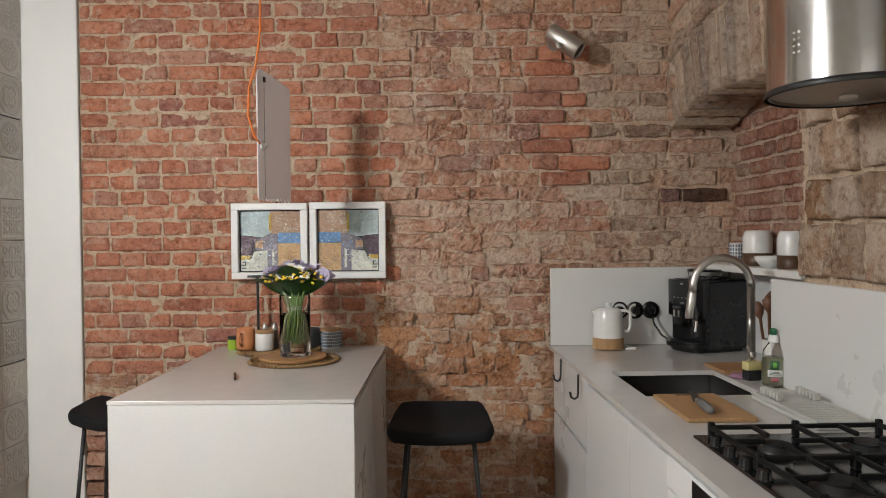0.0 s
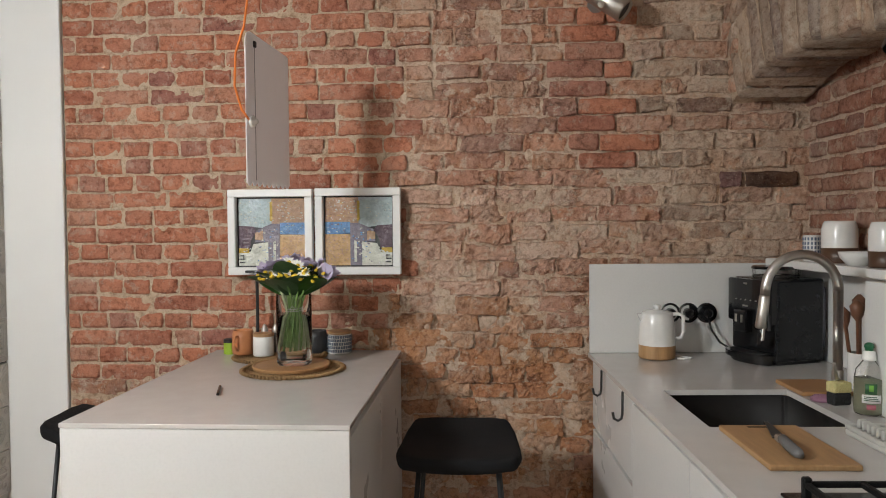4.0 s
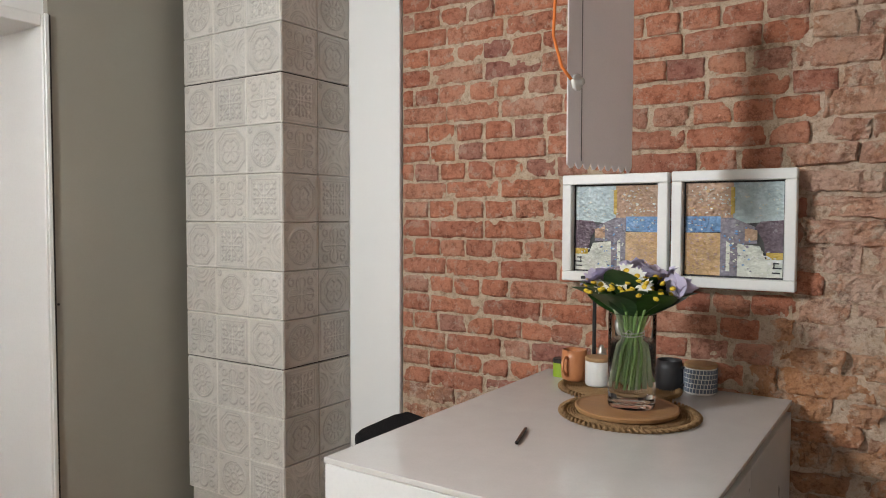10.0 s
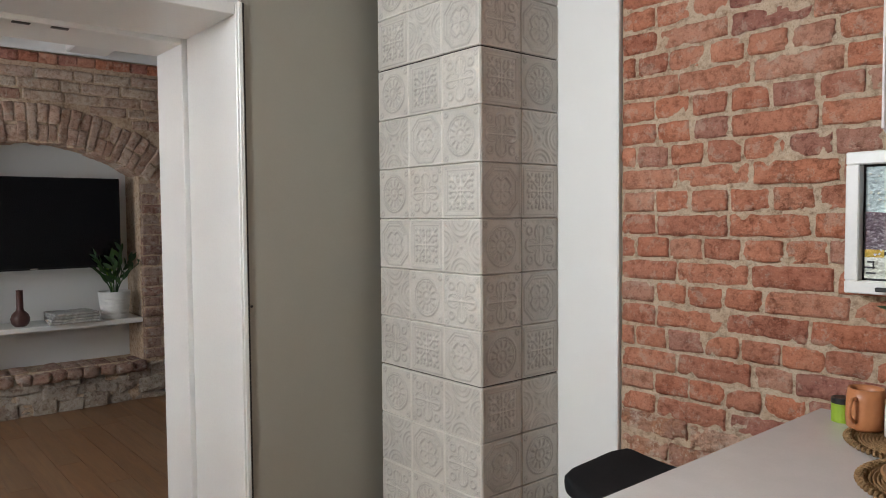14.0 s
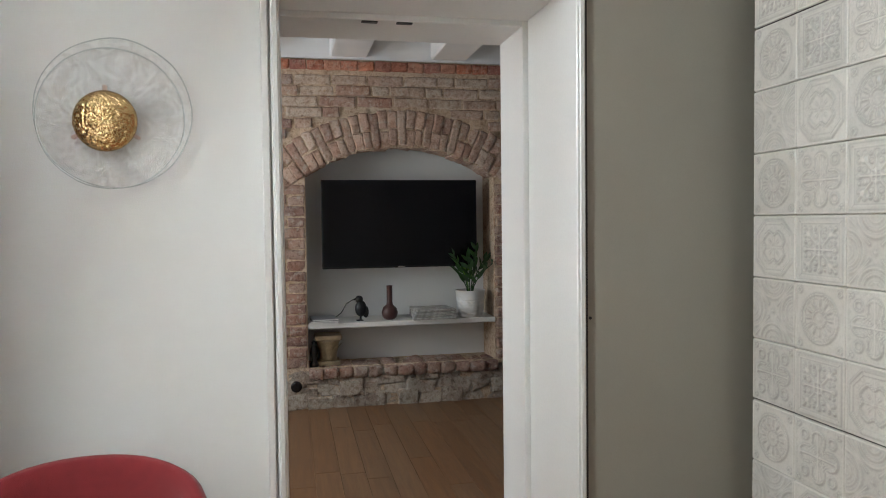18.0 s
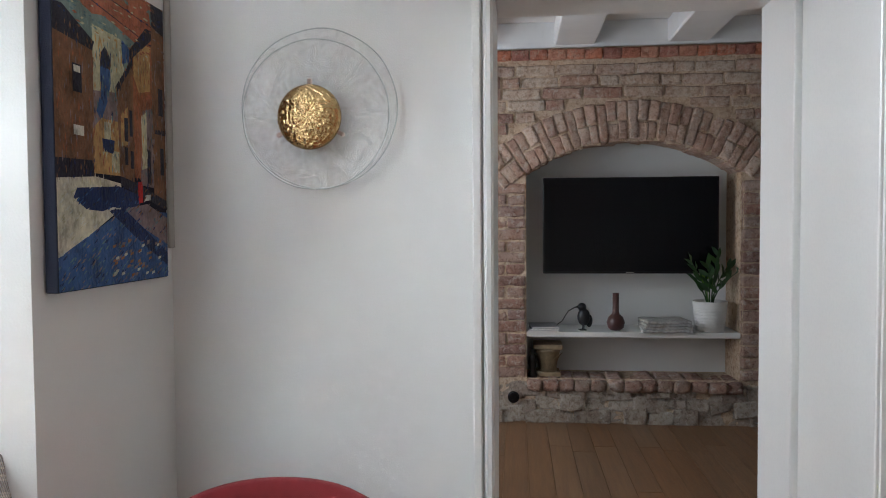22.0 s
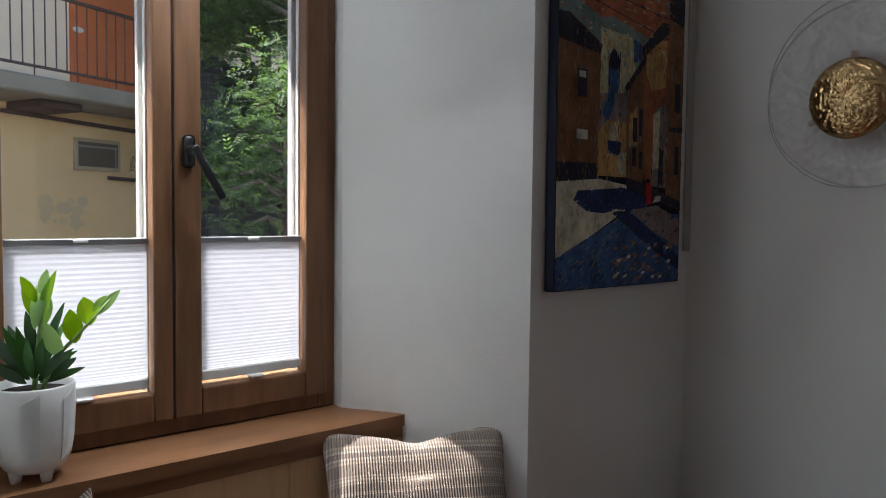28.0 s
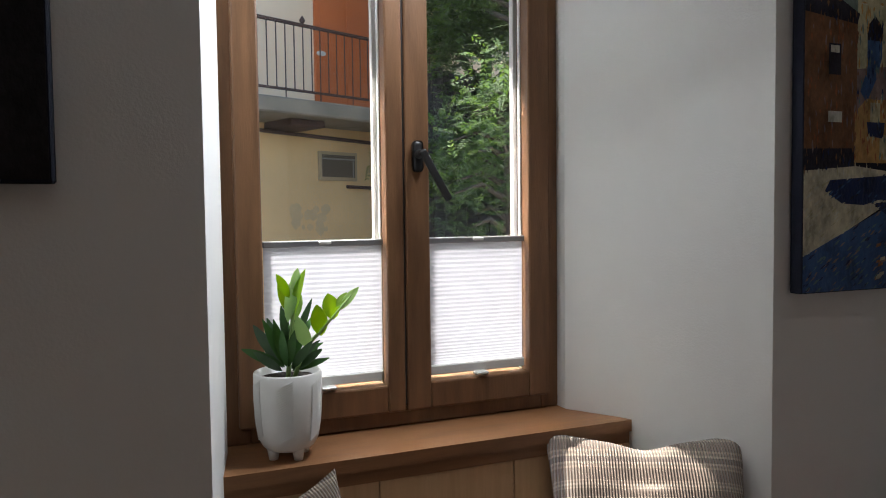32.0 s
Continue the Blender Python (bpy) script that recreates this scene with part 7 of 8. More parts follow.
for i, (k, pts) in enumerate(SHAPES):
    big = i < 40
    b = bmesh.new() if big else layers.setdefault(k, bmesh.new())
    poly(b, [((min(1, u) * 2 - 1) * pw * 0.992, (min(1, v) * 2 - 1) * ph * 0.994) for u, v in pts], -0.0346 - 0.00004 * min(i, 40) - 0.0000005 * max(0, i - 40))
    if big:
        bmesh.ops.recalc_face_normals(b, faces=b.faces)
        part("brush_patch", b, OIL[k], pa)
for k, b in layers.items():
    tagged(part("brush_layer", b, OIL[k], pa), kind="stuff")

# dark picture on the other side of the window
dp = empty("dark_picture", pose(-0.92, SY, 1.94, 0, 0, 180), "large dark canvas on the window wall", "picture")
part("canvas", box(-0.195, 0.195, -0.036, -0.004, -0.40, 0.40, 0.003), CANVAS, dp)
part("painted_face", box(-0.19, 0.19, -0.0375, -0.0365, -0.395, 0.395), oil("oil_black", (0.012, 0.011, 0.012)), dp)

# narrow grey strip along the corner, from beside the painting upwards
structure("trim_corner", box(WX + 0.001, WX + 0.030, SY + 0.001, SY + 0.012, 1.395, TOP - 0.001, 0.003), material("grey_corner_strip", (0.42, 0.41, 0.38), 0.6, scale=6), "slim grey strip up the wall corner")

# ---- red chair ----
ch = empty("red_armchair", pose(-2.60, 1.285, -0.0, 0, 0, 0) @ Matrix.Diagonal((1, 1.08, 0.968, 1)), "deep red upholstered tub chair against the white wall", "chair")
bm = bmesh.new()
rows = []
for i in range(25):
    a = radians(80 + 200 * i / 24)
    u = abs(i / 24 - 0.5) * 2
    hz = 0.825 - 0.13 * u ** 2.2 - 0.05 * u ** 6
    ring = []
    for r, z in ((0.235, 0.40), (0.250, hz - 0.05), (0.262, hz - 0.012), (0.278, hz), (0.296, hz - 0.012), (0.305, hz - 0.05), (0.285, 0.30), (0.26, 0.30)):
        ring.append(bm.verts.new((r * math.cos(a) * 0.80, r * math.sin(a) * 1.02, z)))
    rows.append(ring)
for a, b in zip(rows, rows[1:]):
    for k in range(8):
        bm.faces.new((a[k], a[(k + 1) % 8], b[(k + 1) % 8], b[k]))
bm.faces.new(rows[0])
bm.faces.new(rows[-1][::-1])
bmesh.ops.recalc_face_normals(bm, faces=bm.faces)
part("backrest", bm, RED, ch, "", True)
part("seat", box(-0.19, 0.27, -0.23, 0.23, 0.34, 0.46, 0.04, 4), RED, ch, "", True)
for sx in (-0.14, 0.2):
    for sy in (-0.18, 0.18):
        part("leg", tube([(sx, sy, 0.34), (sx * 1.25, sy * 1.2, 0.0)], [0.014, 0.009], 10), STEELBLK, ch, "", True)

# ---- window ----
win = tagged(empty("window_1", pose(0, 0, 0)), "stained oak double window with pleated blinds", "window", "", "structure")
WT0, WTOP = 1.0, 2.50
FY0, FY1 = 0.325, 0.395
for b in (box(-2.19, -2.140, FY0, FY1, WT0, WTOP, 0.003), box(-1.424, -1.372, FY0, FY1, WT0, WTOP, 0.003), box(-2.14, -1.424, FY0, FY1, WT0, 1.040, 0.003), box(-2.14, -1.424, FY0, FY1, 2.45, WTOP, 0.003)):
    part("window_frame", b, WOOD, win)


def sash(xl, xr, wl_, wr_):
    """A casement between xl and xr with stiles of width wl_ and wr_."""
    sa = part("window_sash", box(xl - wl_, xl, FY0 + 0.012, FY1 + 0.016, 1.036, 2.455, 0.005, 2), WOOD, win)
    for b in (box(xr, xr + wr_, FY0 + 0.012, FY1 + 0.016, 1.036, 2.455, 0.005, 2), box(xr + wr_, xl - wl_, FY0 + 0.013, FY1 + 0.015, 1.036, 1.100, 0.005, 2), box(xr + wr_, xl - wl_, FY0 + 0.013, FY1 + 0.015, 2.39, 2.455, 0.005, 2)):
        part("sash_rail", b, WOOD, sa)
    pane = part("pane", box(xr + wr_ - 0.006, xl - wl_ + 0.006, FY0 + 0.030, FY0 + 0.034, 1.094, 2.396), CLEAR, sa, "clear glass pane")
    pane.visible_shadow = False
    for x in (xr + wr_, xl - wl_ - 0.004):
        part("glazing_bead", box(x, x + 0.004, FY0 + 0.036, FY0 + 0.048, 1.100, 2.39, 0.001), TRIM, sa, "white glazing bead")
    part("outer_bead", box(xr + wr_ + 0.0005, xr + wr_ + 0.011, FY0 + 0.006, FY0 + 0.026, 1.100, 2.39, 0.001), TRIM, sa, "white outer sash edge")
    return xr + wr_ + 0.003, xl - wl_ - 0.003


GLL = sash(-1.400, -1.775, 0.056, 0.042)
GLR = sash(-1.779, -2.160, 0.060, 0.060)
# the gap's shade is put in as a thin black strip
part("meeting_strip", box(-1.7785, -1.7755, FY1 + 0.004, FY1 + 0.012, 1.05, 2.45), STEELBLK, win, "black strip for the shaded gap between the casements")
BLIND = bpy.data.materials.new("pleated_fabric")
BLIND.use_nodes = True
nt_ = BLIND.node_tree
pb = nt_.nodes["Principled BSDF"]
pb.inputs["Base Color"].default_value = (0.80, 0.81, 0.85, 1)
pb.inputs["Roughness"].default_value = 0.9
tr_ = nt_.nodes.new("ShaderNodeBsdfTranslucent")
tr_.inputs["Color"].default_value = (0.27, 0.28, 0.315, 1)
mx_ = nt_.nodes.new("ShaderNodeMixShader")
mx_.inputs[0].default_value = 0.65
wv = nt_.nodes.new("ShaderNodeTexNoise")
wv.inputs["Scale"].default_value = 400
bp_ = nt_.nodes.new("ShaderNodeBump")
bp_.inputs["Strength"].default_value = 0.15
nt_.links.new(wv.outputs[0], bp_.inputs["Height"])
nt_.links.new(bp_.outputs[0], pb.inputs["Normal"])
nt_.links.new(pb.outputs[0], mx_.inputs[1])
nt_.links.new(tr_.outputs[0], mx_.inputs[2])
nt_.links.new(mx_.outputs[0], nt_.nodes["Material Output"].inputs["Surface"])
for x0, x1 in (GLL, GLR):
    bd = empty("pleated_blind", pose((x0 + x1) / 2, FY1 - 0.014, 0), "white pleated blind raised over the lower pane", "blind", "blinds")
    w = (x1 - x0) / 2 - 0.002
    bm = bmesh.new()
    n = 62
    prev = None
    for k in range(n + 1):
        z = 1.132 + (1.423 - 1.132) * (k / n) ** 1.25
        y = 0.0004 if k % 2 else -0.0002
        cur = (bm.verts.new((-w, y, z)), bm.verts.new((w, y, z)))
        if prev:
            bm.faces.new((prev[0], prev[1], cur[1], cur[0]))
        prev = cur
    part("fabric", bm, BLIND, bd, "white pleated fabric")
    part("top_rail", box(-w - 0.002, w + 0.002, -0.010, 0.012, 1.423, 1.437, 0.002), plain("aluminium_rail", (0.32, 0.32, 0.33), 0.35, 0.7), bd, "grey aluminium rail")
    part("bottom_rail", box(-w, w, -0.010, 0.012, 1.110, 1.132, 0.002), TRIM, bd, "white bottom rail")
    part("pull_tab", box(-0.018, 0.018, 0.012, 0.034, 1.104, 1.112, 0.003), CERAMIC, bd)
    part("rail_tab", box(-0.014, 0.014, 0.012, 0.017, 1.428, 1.436, 0.002), CERAMIC, bd)
hd = part("handle_plate", box(-0.013, 0.013, 0, 0.012, -0.036, 0.036, 0.010, 4), STEELBLK, win, "black window handle")
hd.matrix_world = pose(-1.808, FY1 + 0.016, 1.625)
hb = part("handle_lever", tube([(0, 0.012, 0.004), (0, 0.044, 0.004), (-0.004, 0.052, -0.002)], [0.010, 0.009, 0.009], 12), STEELBLK, hd, "", True)
hb.matrix_world = hd.matrix_world.copy()
hg = part("handle_grip", box(-0.009, 0.009, -0.006, 0.006, -0.118, 0.012, 0.005, 3), STEELBLK, hd, "flat black grip")
hg.matrix_world = hd.matrix_world @ pose(0, 0.052, 0, 0, 30, 0)

# sill, panel, seat
sill = empty("window_sill", pose(0, 0, 0), "wide stained oak window sill", "window sill")
def flat(outline, z0, z1):
    bm = bmesh.new()
    a = [bm.verts.new((x, y, z0)) for x, y in outline]
    b = [bm.verts.new((x, y, z1)) for x, y in outline]
    bm.faces.new(a[::-1])
    bm.faces.new(b)
    for i in range(len(a)):
        bm.faces.new((a[i], a[(i + 1) % len(a)], b[(i + 1) % len(a)], b[i]))
    bmesh.ops.recalc_face_normals(bm, faces=bm.faces)
    return bm


part("board", flat([(-2.175, 0.325), (-1.38, 0.325), (-1.344, 0.578), (-2.281, 0.578)], 0.972, 1.0), SILLWOOD, sill)
part("apron", flat([(-2.175, 0.345), (-1.38, 0.345), (-1.346, 0.573), (-2.278, 0.573)], 0.944, 0.9705), SILLWOOD, sill)
bench = empty("window_seat", pose(0, 0, 0), "pale oak window seat built under the sill", "window seat")
for k in range(3):
    x = -2.283 + 0.312 * k
    part("front_panel", box(x + 0.001, x + 0.311, 0.545, 0.570, 0.545, 0.9435, 0.0015), PALEOAK, bench)
part("seat_board", flat([(-2.30, 0.571), (-1.342, 0.571), (-1.312, 0.86), (-2.452, 0.86)], 0.515, 0.544), SILLWOOD, bench)
part("seat_base", flat([(-2.19, 0.365), (-1.374, 0.365), (-1.312, 0.84), (-2.452, 0.84)], 0.0, 0.514), PALEOAK, bench)


def cushion(m, label, size):
    cu = empty("cushion", m, label, "cushion", "cushions")
    n = 40
    v, f = [], []
    for s in (1, -1):
        for j in range(n + 1):
            for i in range(n + 1):
                a, b = 2 * i / n - 1, 2 * j / n - 1
                th = 0.065 * (1 - a ** 4) ** 0.6 * (1 - b ** 4) ** 0.6 if abs(a) < 1 and abs(b) < 1 else 0
                pinch = 1 - 0.13 * (1 - abs(a) ** 1.5) * abs(b) ** 3
                pin2 = 1 - 0.10 * (1 - abs(b) ** 2) * abs(a) ** 3
                y = s * th + 0.012 * noise.noise(Vector((a * 2.2, b * 2.2, s * 3)))* (th > 0)
                v.append((a * size * pin2, -y, b * size * pinch - 0.012 * math.exp(-(a / 0.25) ** 2) * (b > 0.4)))
    m1 = (n + 1) ** 2
    for q, s in ((0, 1), (m1, -1)):
        for j in range(n):
            for i in range(n):
                k = q + j * (n + 1) + i
                f.append((k, k + 1, k + n + 2, k + n + 1)[::s])
    me = mesh_of((v, f), "cover", CORD)
    ob = new("cover", me)
    ob.parent = cu
    ob.matrix_world = m
    return cu


CORD = bpy.data.materials.new("striped_corduroy")
CORD.use_nodes = True
cn, cl = CORD.node_tree.nodes, CORD.node_tree.links
cb = cn["Principled BSDF"]
cb.inputs["Roughness"].default_value = 0.95
cb.inputs["Sheen Weight"].default_value = 0.3
cc = cn.new("ShaderNodeTexCoord")
w1 = cn.new("ShaderNodeTexWave")
w1.bands_direction = "X"
w1.inputs["Scale"].default_value, w1.inputs["Distortion"].default_value = 50, 0.25
w2 = cn.new("ShaderNodeTexNoise")
w2.noise_dimensions = "1D"
sx_ = cn.new("ShaderNodeSeparateXYZ")
cl.new(cc.outputs["Object"], sx_.inputs[0])
cl.new(sx_.outputs["Z"], w2.inputs["W"])
w2.inputs["Scale"].default_value, w2.inputs["Detail"].default_value = 30, 0
cl.new(cc.outputs["Object"], w1.inputs["Vector"])
r1 = cn.new("ShaderNodeValToRGB")
r1.color_ramp.interpolation = "CONSTANT"
for p, c in ((0.0, (0.22, 0.16, 0.125)), (0.44, (0.36, 0.275, 0.21)), (0.50, (0.27, 0.205, 0.16)), (0.56, (0.40, 0.315, 0.245)), (0.62, (0.19, 0.14, 0.115))):
    e = r1.color_ramp.elements[0] if p == 0 else r1.color_ramp.elements.new(p)
    e.color = (*c, 1)
r1.color_ramp.elements.remove(r1.color_ramp.elements[-1]) if len(r1.color_ramp.elements) > 5 else None
cl.new(w2.outputs[0], r1.inputs[0])
mm = cn.new("ShaderNodeMix")
mm.data_type = "RGBA"
mm.blend_type = "MULTIPLY"
r2 = cn.new("ShaderNodeMapRange")
r2.inputs["From Min"].default_value, r2.inputs["From Max"].default_value = 0.0, 0.25
r2.inputs["To Min"].default_value, r2.inputs["To Max"].default_value = 0.25, 1.0
cl.new(w1.outputs["Fac"], r2.inputs[0])
mm.inputs[0].default_value = 0.85
cl.new(r1.outputs[0], mm.inputs[6])
cl.new(r2.outputs[0], mm.inputs[7])
cl.new(mm.outputs[2], cb.inputs["Base Color"])
cbp = cn.new("ShaderNodeBump")
cbp.inputs["Strength"].default_value, cbp.inputs["Distance"].default_value = 0.8, 0.004
cl.new(w1.outputs["Fac"], cbp.inputs["Height"])
cl.new(cbp.outputs[0], cb.inputs["Normal"])
cushion(pose(-2.198, 0.757, 0.806, -32, 0, 152.5), "brown striped corduroy cushion leaning in the window corner", 0.222)
cushion(pose(-1.425, 0.70, 0.74, -12, -14, 200), "brown striped corduroy cushion beside the window seat edge", 0.215)

# plant on the sill
POTM = material("embossed_white_pot", (0.78, 0.77, 0.74), 0.3, scale=6, rough_var=0.05)


def zz_plant(m, pr, phh, feet, label, spray, embossed, lower=1.0):
    pt = empty("potted_plant", m, label, "potted plant")
    z0 = 0.018 if feet else 0.0
    prof = [(0, z0), (pr * 0.60, z0), (pr * 0.76, z0 + phh * 0.05), (pr * 0.88, z0 + phh * 0.15), (pr * 0.96, z0 + phh * 0.38), (pr, z0 + phh * 0.7), (pr * 1.0, z0 + phh * 0.985), (pr * 0.98, z0 + phh), (pr * 0.93, z0 + phh), (pr * 0.92, z0 + phh * 0.88), (0, z0 + phh * 0.88)] if feet else [(0, 0), (pr * 0.78, 0), (pr * 0.82, 0.004), (pr, phh), (pr * 0.93, phh), (pr * 0.90, phh * 0.9), (0, phh * 0.9)]
    part("pot", lathe(prof, 48), POTM, pt, "", True)
    part("soil", lathe([(0, z0 + phh * 0.9), (pr * 0.915, z0 + phh * 0.9)], 32), SOIL, pt)
    if feet:
        for k in range(4):
            a = radians(90 * k + 20)
            part("foot", lathe([(0, 0), (0.009, 0), (0.014, 0.028), (0, 0.034)], 12, m=pose(pr * 0.52 * math.cos(a), pr * 0.52 * math.sin(a), 0)), POTM, pt, "", True)
    if embossed:
        em = bmesh.new()
        for side in range(6):
            for k in range(26):
                a0 = radians(60 * side)
                zc = z0 + phh * (0.15 + 0.78 * k / 26)
                pts = []
                for q in range(5):
                    t = q / 4
                    a = a0 + radians(2 + 26 * t)
                    z = zc + 0.016 * t
                    f = (z - z0) / phh
                    r = pr * np.interp(f, [0, 0.05, 0.15, 0.38, 0.7, 1.0], [0.60, 0.76, 0.88, 0.96, 1.0, 1.0]) + 0.0004
                    pts.append((r * math.cos(a), r * math.sin(a), z))
                if z < z0 + phh * 0.97:
                    tube(pts, 0.0020, 4, em)
        tagged(part("embossed_rib", em, POTM, pt, "fine diagonal ribs"), kind="stuff")
    if not embossed:
        for k in range(7):
            r = pr * (0.82 + 0.18 * (0.15 + 0.1 * k)) + 0.0005
            part("groove_ring", lathe([(r, phh * (0.15 + 0.1 * k) - 0.002), (r + 0.002, phh * (0.15 + 0.1 * k)), (r, phh * (0.15 + 0.1 * k) + 0.002)], 40), POTM, pt)
    for si, (az, lean, ln, nl, young) in enumerate(spray):
        rr = random.Random(si + 7)
        c, s = math.cos(radians(az)), math.sin(radians(az))
        base = Vector((0.018 * c, 0.018 * s, z0 + phh * 0.88))
        pts = [base + Vector((c * lean * ln * t ** 1.6, s * lean * ln * t ** 1.6, ln * t * (1 - 0.25 * lean * t))) for t in np.linspace(0, 1, 7)]
        st_ = part("stalk", tube(pts, list(np.linspace(0.0055, 0.0022, 7)), 8), STEM if young else DARKLEAF, pt, "", True)
        for k in range(nl):
            t = 0.30 + 0.68 * k / max(1, nl - 1)
            i = min(5, int(t * 6))
            p = pts[i].lerp(pts[i + 1], t * 6 - i)
            side = 1 if k % 2 else -1
            tan = (pts[i + 1] - pts[i]).normalized()
            lat = tan.cross(Vector((0, 1, 0))).normalized()
            way = (tan * rr.uniform(0.75, 1.0) + lat * side * (0.75 - 0.45 * t) + Vector((0, rr.uniform(-0.25, 0.3), 0))).normalized()
            nrm = Vector((rr.uniform(-0.5, 0.5), 1.0, rr.uniform(-0.2, 0.6)))
            nrm = (nrm - way * nrm.dot(way)).normalized()
            lf = part("leaf", leaf_bm(rr.uniform(0.060, 0.074) * (1.08 - 0.25 * t) * lower, (0.026 if young else 0.020) * lower, 0.10, 0.22), LEAF if young else DARKLEAF, st_, "", True)
            rot = Matrix((way, nrm.cross(way), nrm)).transposed().to_4x4()
            lf.matrix_basis = Matrix.Translation(p) @ (pose(0, 0, 0, 0, 0, -70) @ rot if lower > 1 else rot)
    return pt


def sill_plant(m):
    """Two young bright stalks over a tuft of dark pointed leaves; offsets across (towards the splayed reveal), up and deep, in metres."""
    pt = zz_plant(m, 0.069, 0.158, True, "glossy green potted plant in a white footed pot", [], True)
    across, deep, up = Vector((-0.883, 0.469, 0)), Vector((-0.469, -0.883, 0)), Vector((0, 0, 1))
    rr = random.Random(3)

    def spot(a, h, d=0.0):
        return across * a + up * (0.176 + h) + deep * d

    def leaf(parent, a0, h0, a1, h1, width, mat, d0=0.0, d1=0.0):
        p0, p1 = spot(a0, h0, d0), spot(a1, h1, d1)
        way = (p1 - p0).normalized()
        nrm = -deep + across * rr.uniform(-0.5, 0.5) + up * rr.uniform(0.0, 0.6)
        nrm = (nrm - way * nrm.dot(way)).normalized()
        lf = part("leaf", leaf_bm((p1 - p0).length * 1.06, width * (1.12 if mat is LEAF else 0.95), 0.10, 0.2, 10), mat, parent, "", True)
        lf.matrix_basis = Matrix.Translation(p0) @ Matrix((way, nrm.cross(way), nrm)).transposed().to_4x4()

    tall = part("stalk", tube([spot(0, -0.02), spot(0.008, 0.06), spot(0.014, 0.12), spot(0.030, 0.19)], [0.005, 0.0045, 0.004, 0.002], 8), STEM, pt, "", True)
    for q in ((0.004, 0.100, 0.024, 0.200, 0.026), (0.014, 0.112, 0.042, 0.204, 0.024), (0.008, 0.150, -0.014, 0.196, 0.018), (0.004, 0.115, -0.016, 0.172, 0.014), (0.012, 0.10, 0.026, 0.150, 0.020), (0.016, 0.16, 0.030, 0.208, 0.018)):
        leaf(tall, *q, LEAF, rr.uniform(-0.01, 0.01), rr.uniform(-0.02, 0.02))
    lean = part("stalk", tube([spot(0.012, -0.02), spot(0.036, 0.045), spot(0.074, 0.085), spot(0.135, 0.155)], [0.005, 0.0045, 0.0035, 0.0015], 8), STEM, pt, "", True)
    for q in ((0.048, 0.046, 0.024, 0.108, 0.032), (0.072, 0.072, 0.064, 0.132, 0.031), (0.098, 0.105, 0.086, 0.155, 0.032), (0.112, 0.125, 0.146, 0.168, 0.018), (0.105, 0.13, 0.122, 0.158, 0.016)):
        leaf(lean, *q, LEAF, 0.0, rr.uniform(-0.015, 0.015))
    for q in ((-0.010, 0.01, -0.086, 0.045, 0.022), (-0.016, 0.02, -0.072, 0.088, 0.025), (-0.004, 0.03, -0.038, 0.104, 0.022), (0.002, 0.05, -0.012, 0.128, 0.020), (0.014, 0.05, 0.044, 0.140, 0.016), (0.012, 0.02, 0.068, 0.055, 0.016),
              (0.010, 0.00, 0.076, 0.020, 0.016), (-0.006, 0.02, -0.024, 0.085, 0.026), (0.004, 0.03, 0.014, 0.100, 0.026)):
        leaf(pt, *q, DARKLEAF, 0.0, rr.uniform(-0.03, 0.03))
    for k in range(17):
        a = 2.4 * k
        leaf(pt, 0.012 * math.cos(a), 0.005 * (k % 4), 0.068 * math.cos(a), 0.040 + 0.022 * (k % 4), 0.020, DARKLEAF, 0.01 * math.sin(a), 0.05 * math.sin(a))
    return pt


sill_plant(pose(-1.488, 0.500, 1.0))

# ---- on the living room shelf ----
SH = 0.7125
zz_plant(pose(-6.06, 3.195, SH), 0.115, 0.205, False, "dark green potted plant in a ribbed white pot", [(20, 0.2, 0.36, 9, False), (110, 0.45, 0.32, 8, False), (200, 0.4, 0.30, 8, True), (290, 0.4, 0.33, 8, False), (340, 0.3, 0.30, 8, False), (70, 0.6, 0.27, 7, False), (250, 0.6, 0.27, 7, False)], False, 1.5)
thing("bottle_vase", lathe([(0, 0), (0.035, 0), (0.055, 0.02), (0.062, 0.055), (0.050, 0.09), (0.026, 0.112), (0.022, 0.13), (0.022, 0.25), (0.024, 0.256), (0.018, 0.256), (0.018, 0.13), (0, 0.12)], 32), plain("dark_red_stained_wood", (0.065, 0.022, 0.018), 0.4), "dark red-brown long-necked bottle vase", "vase", pose(-6.06, 2.565, SH), smooth=True)
bird = bmesh.new()
for c, r, sc in (((0, 0, 0.085), 0.042, (0.85, 1.0, 1.35)), ((0, -0.012, 0.150), 0.026, (0.9, 1.1, 1.0)), ((0, 0.035, 0.06), 0.022, (0.7, 1.0, 1.9))):
    res = bmesh.ops.create_uvsphere(bird, u_segments=14, v_segments=9, radius=r)
    bmesh.ops.transform(bird, matrix=Matrix.Translation(c) @ Matrix.Diagonal((*sc, 1)), verts=res["verts"])
tube([(0, -0.035, 0.152), (0, -0.065, 0.146)], [0.009, 0.001], 8, bird)
for sx in (-0.014, 0.014):
    tube([(sx, 0, 0.05), (sx, -0.004, 0.0)], 0.004, 6, bird)
    tube([(sx, 0.014, 0.003), (sx, -0.03, 0.003)], 0.004, 6, bird)
thing("bird_figurine", bird, plain("black_resin", (0.008, 0.008, 0.009), 0.45), "small black bird figurine lamp on the shelf", "figurine", pose(-6.04, 2.345, SH, 0, 0, 10) @ Matrix.Diagonal((1.08, 1.08, 1.08, 1)), smooth=True)
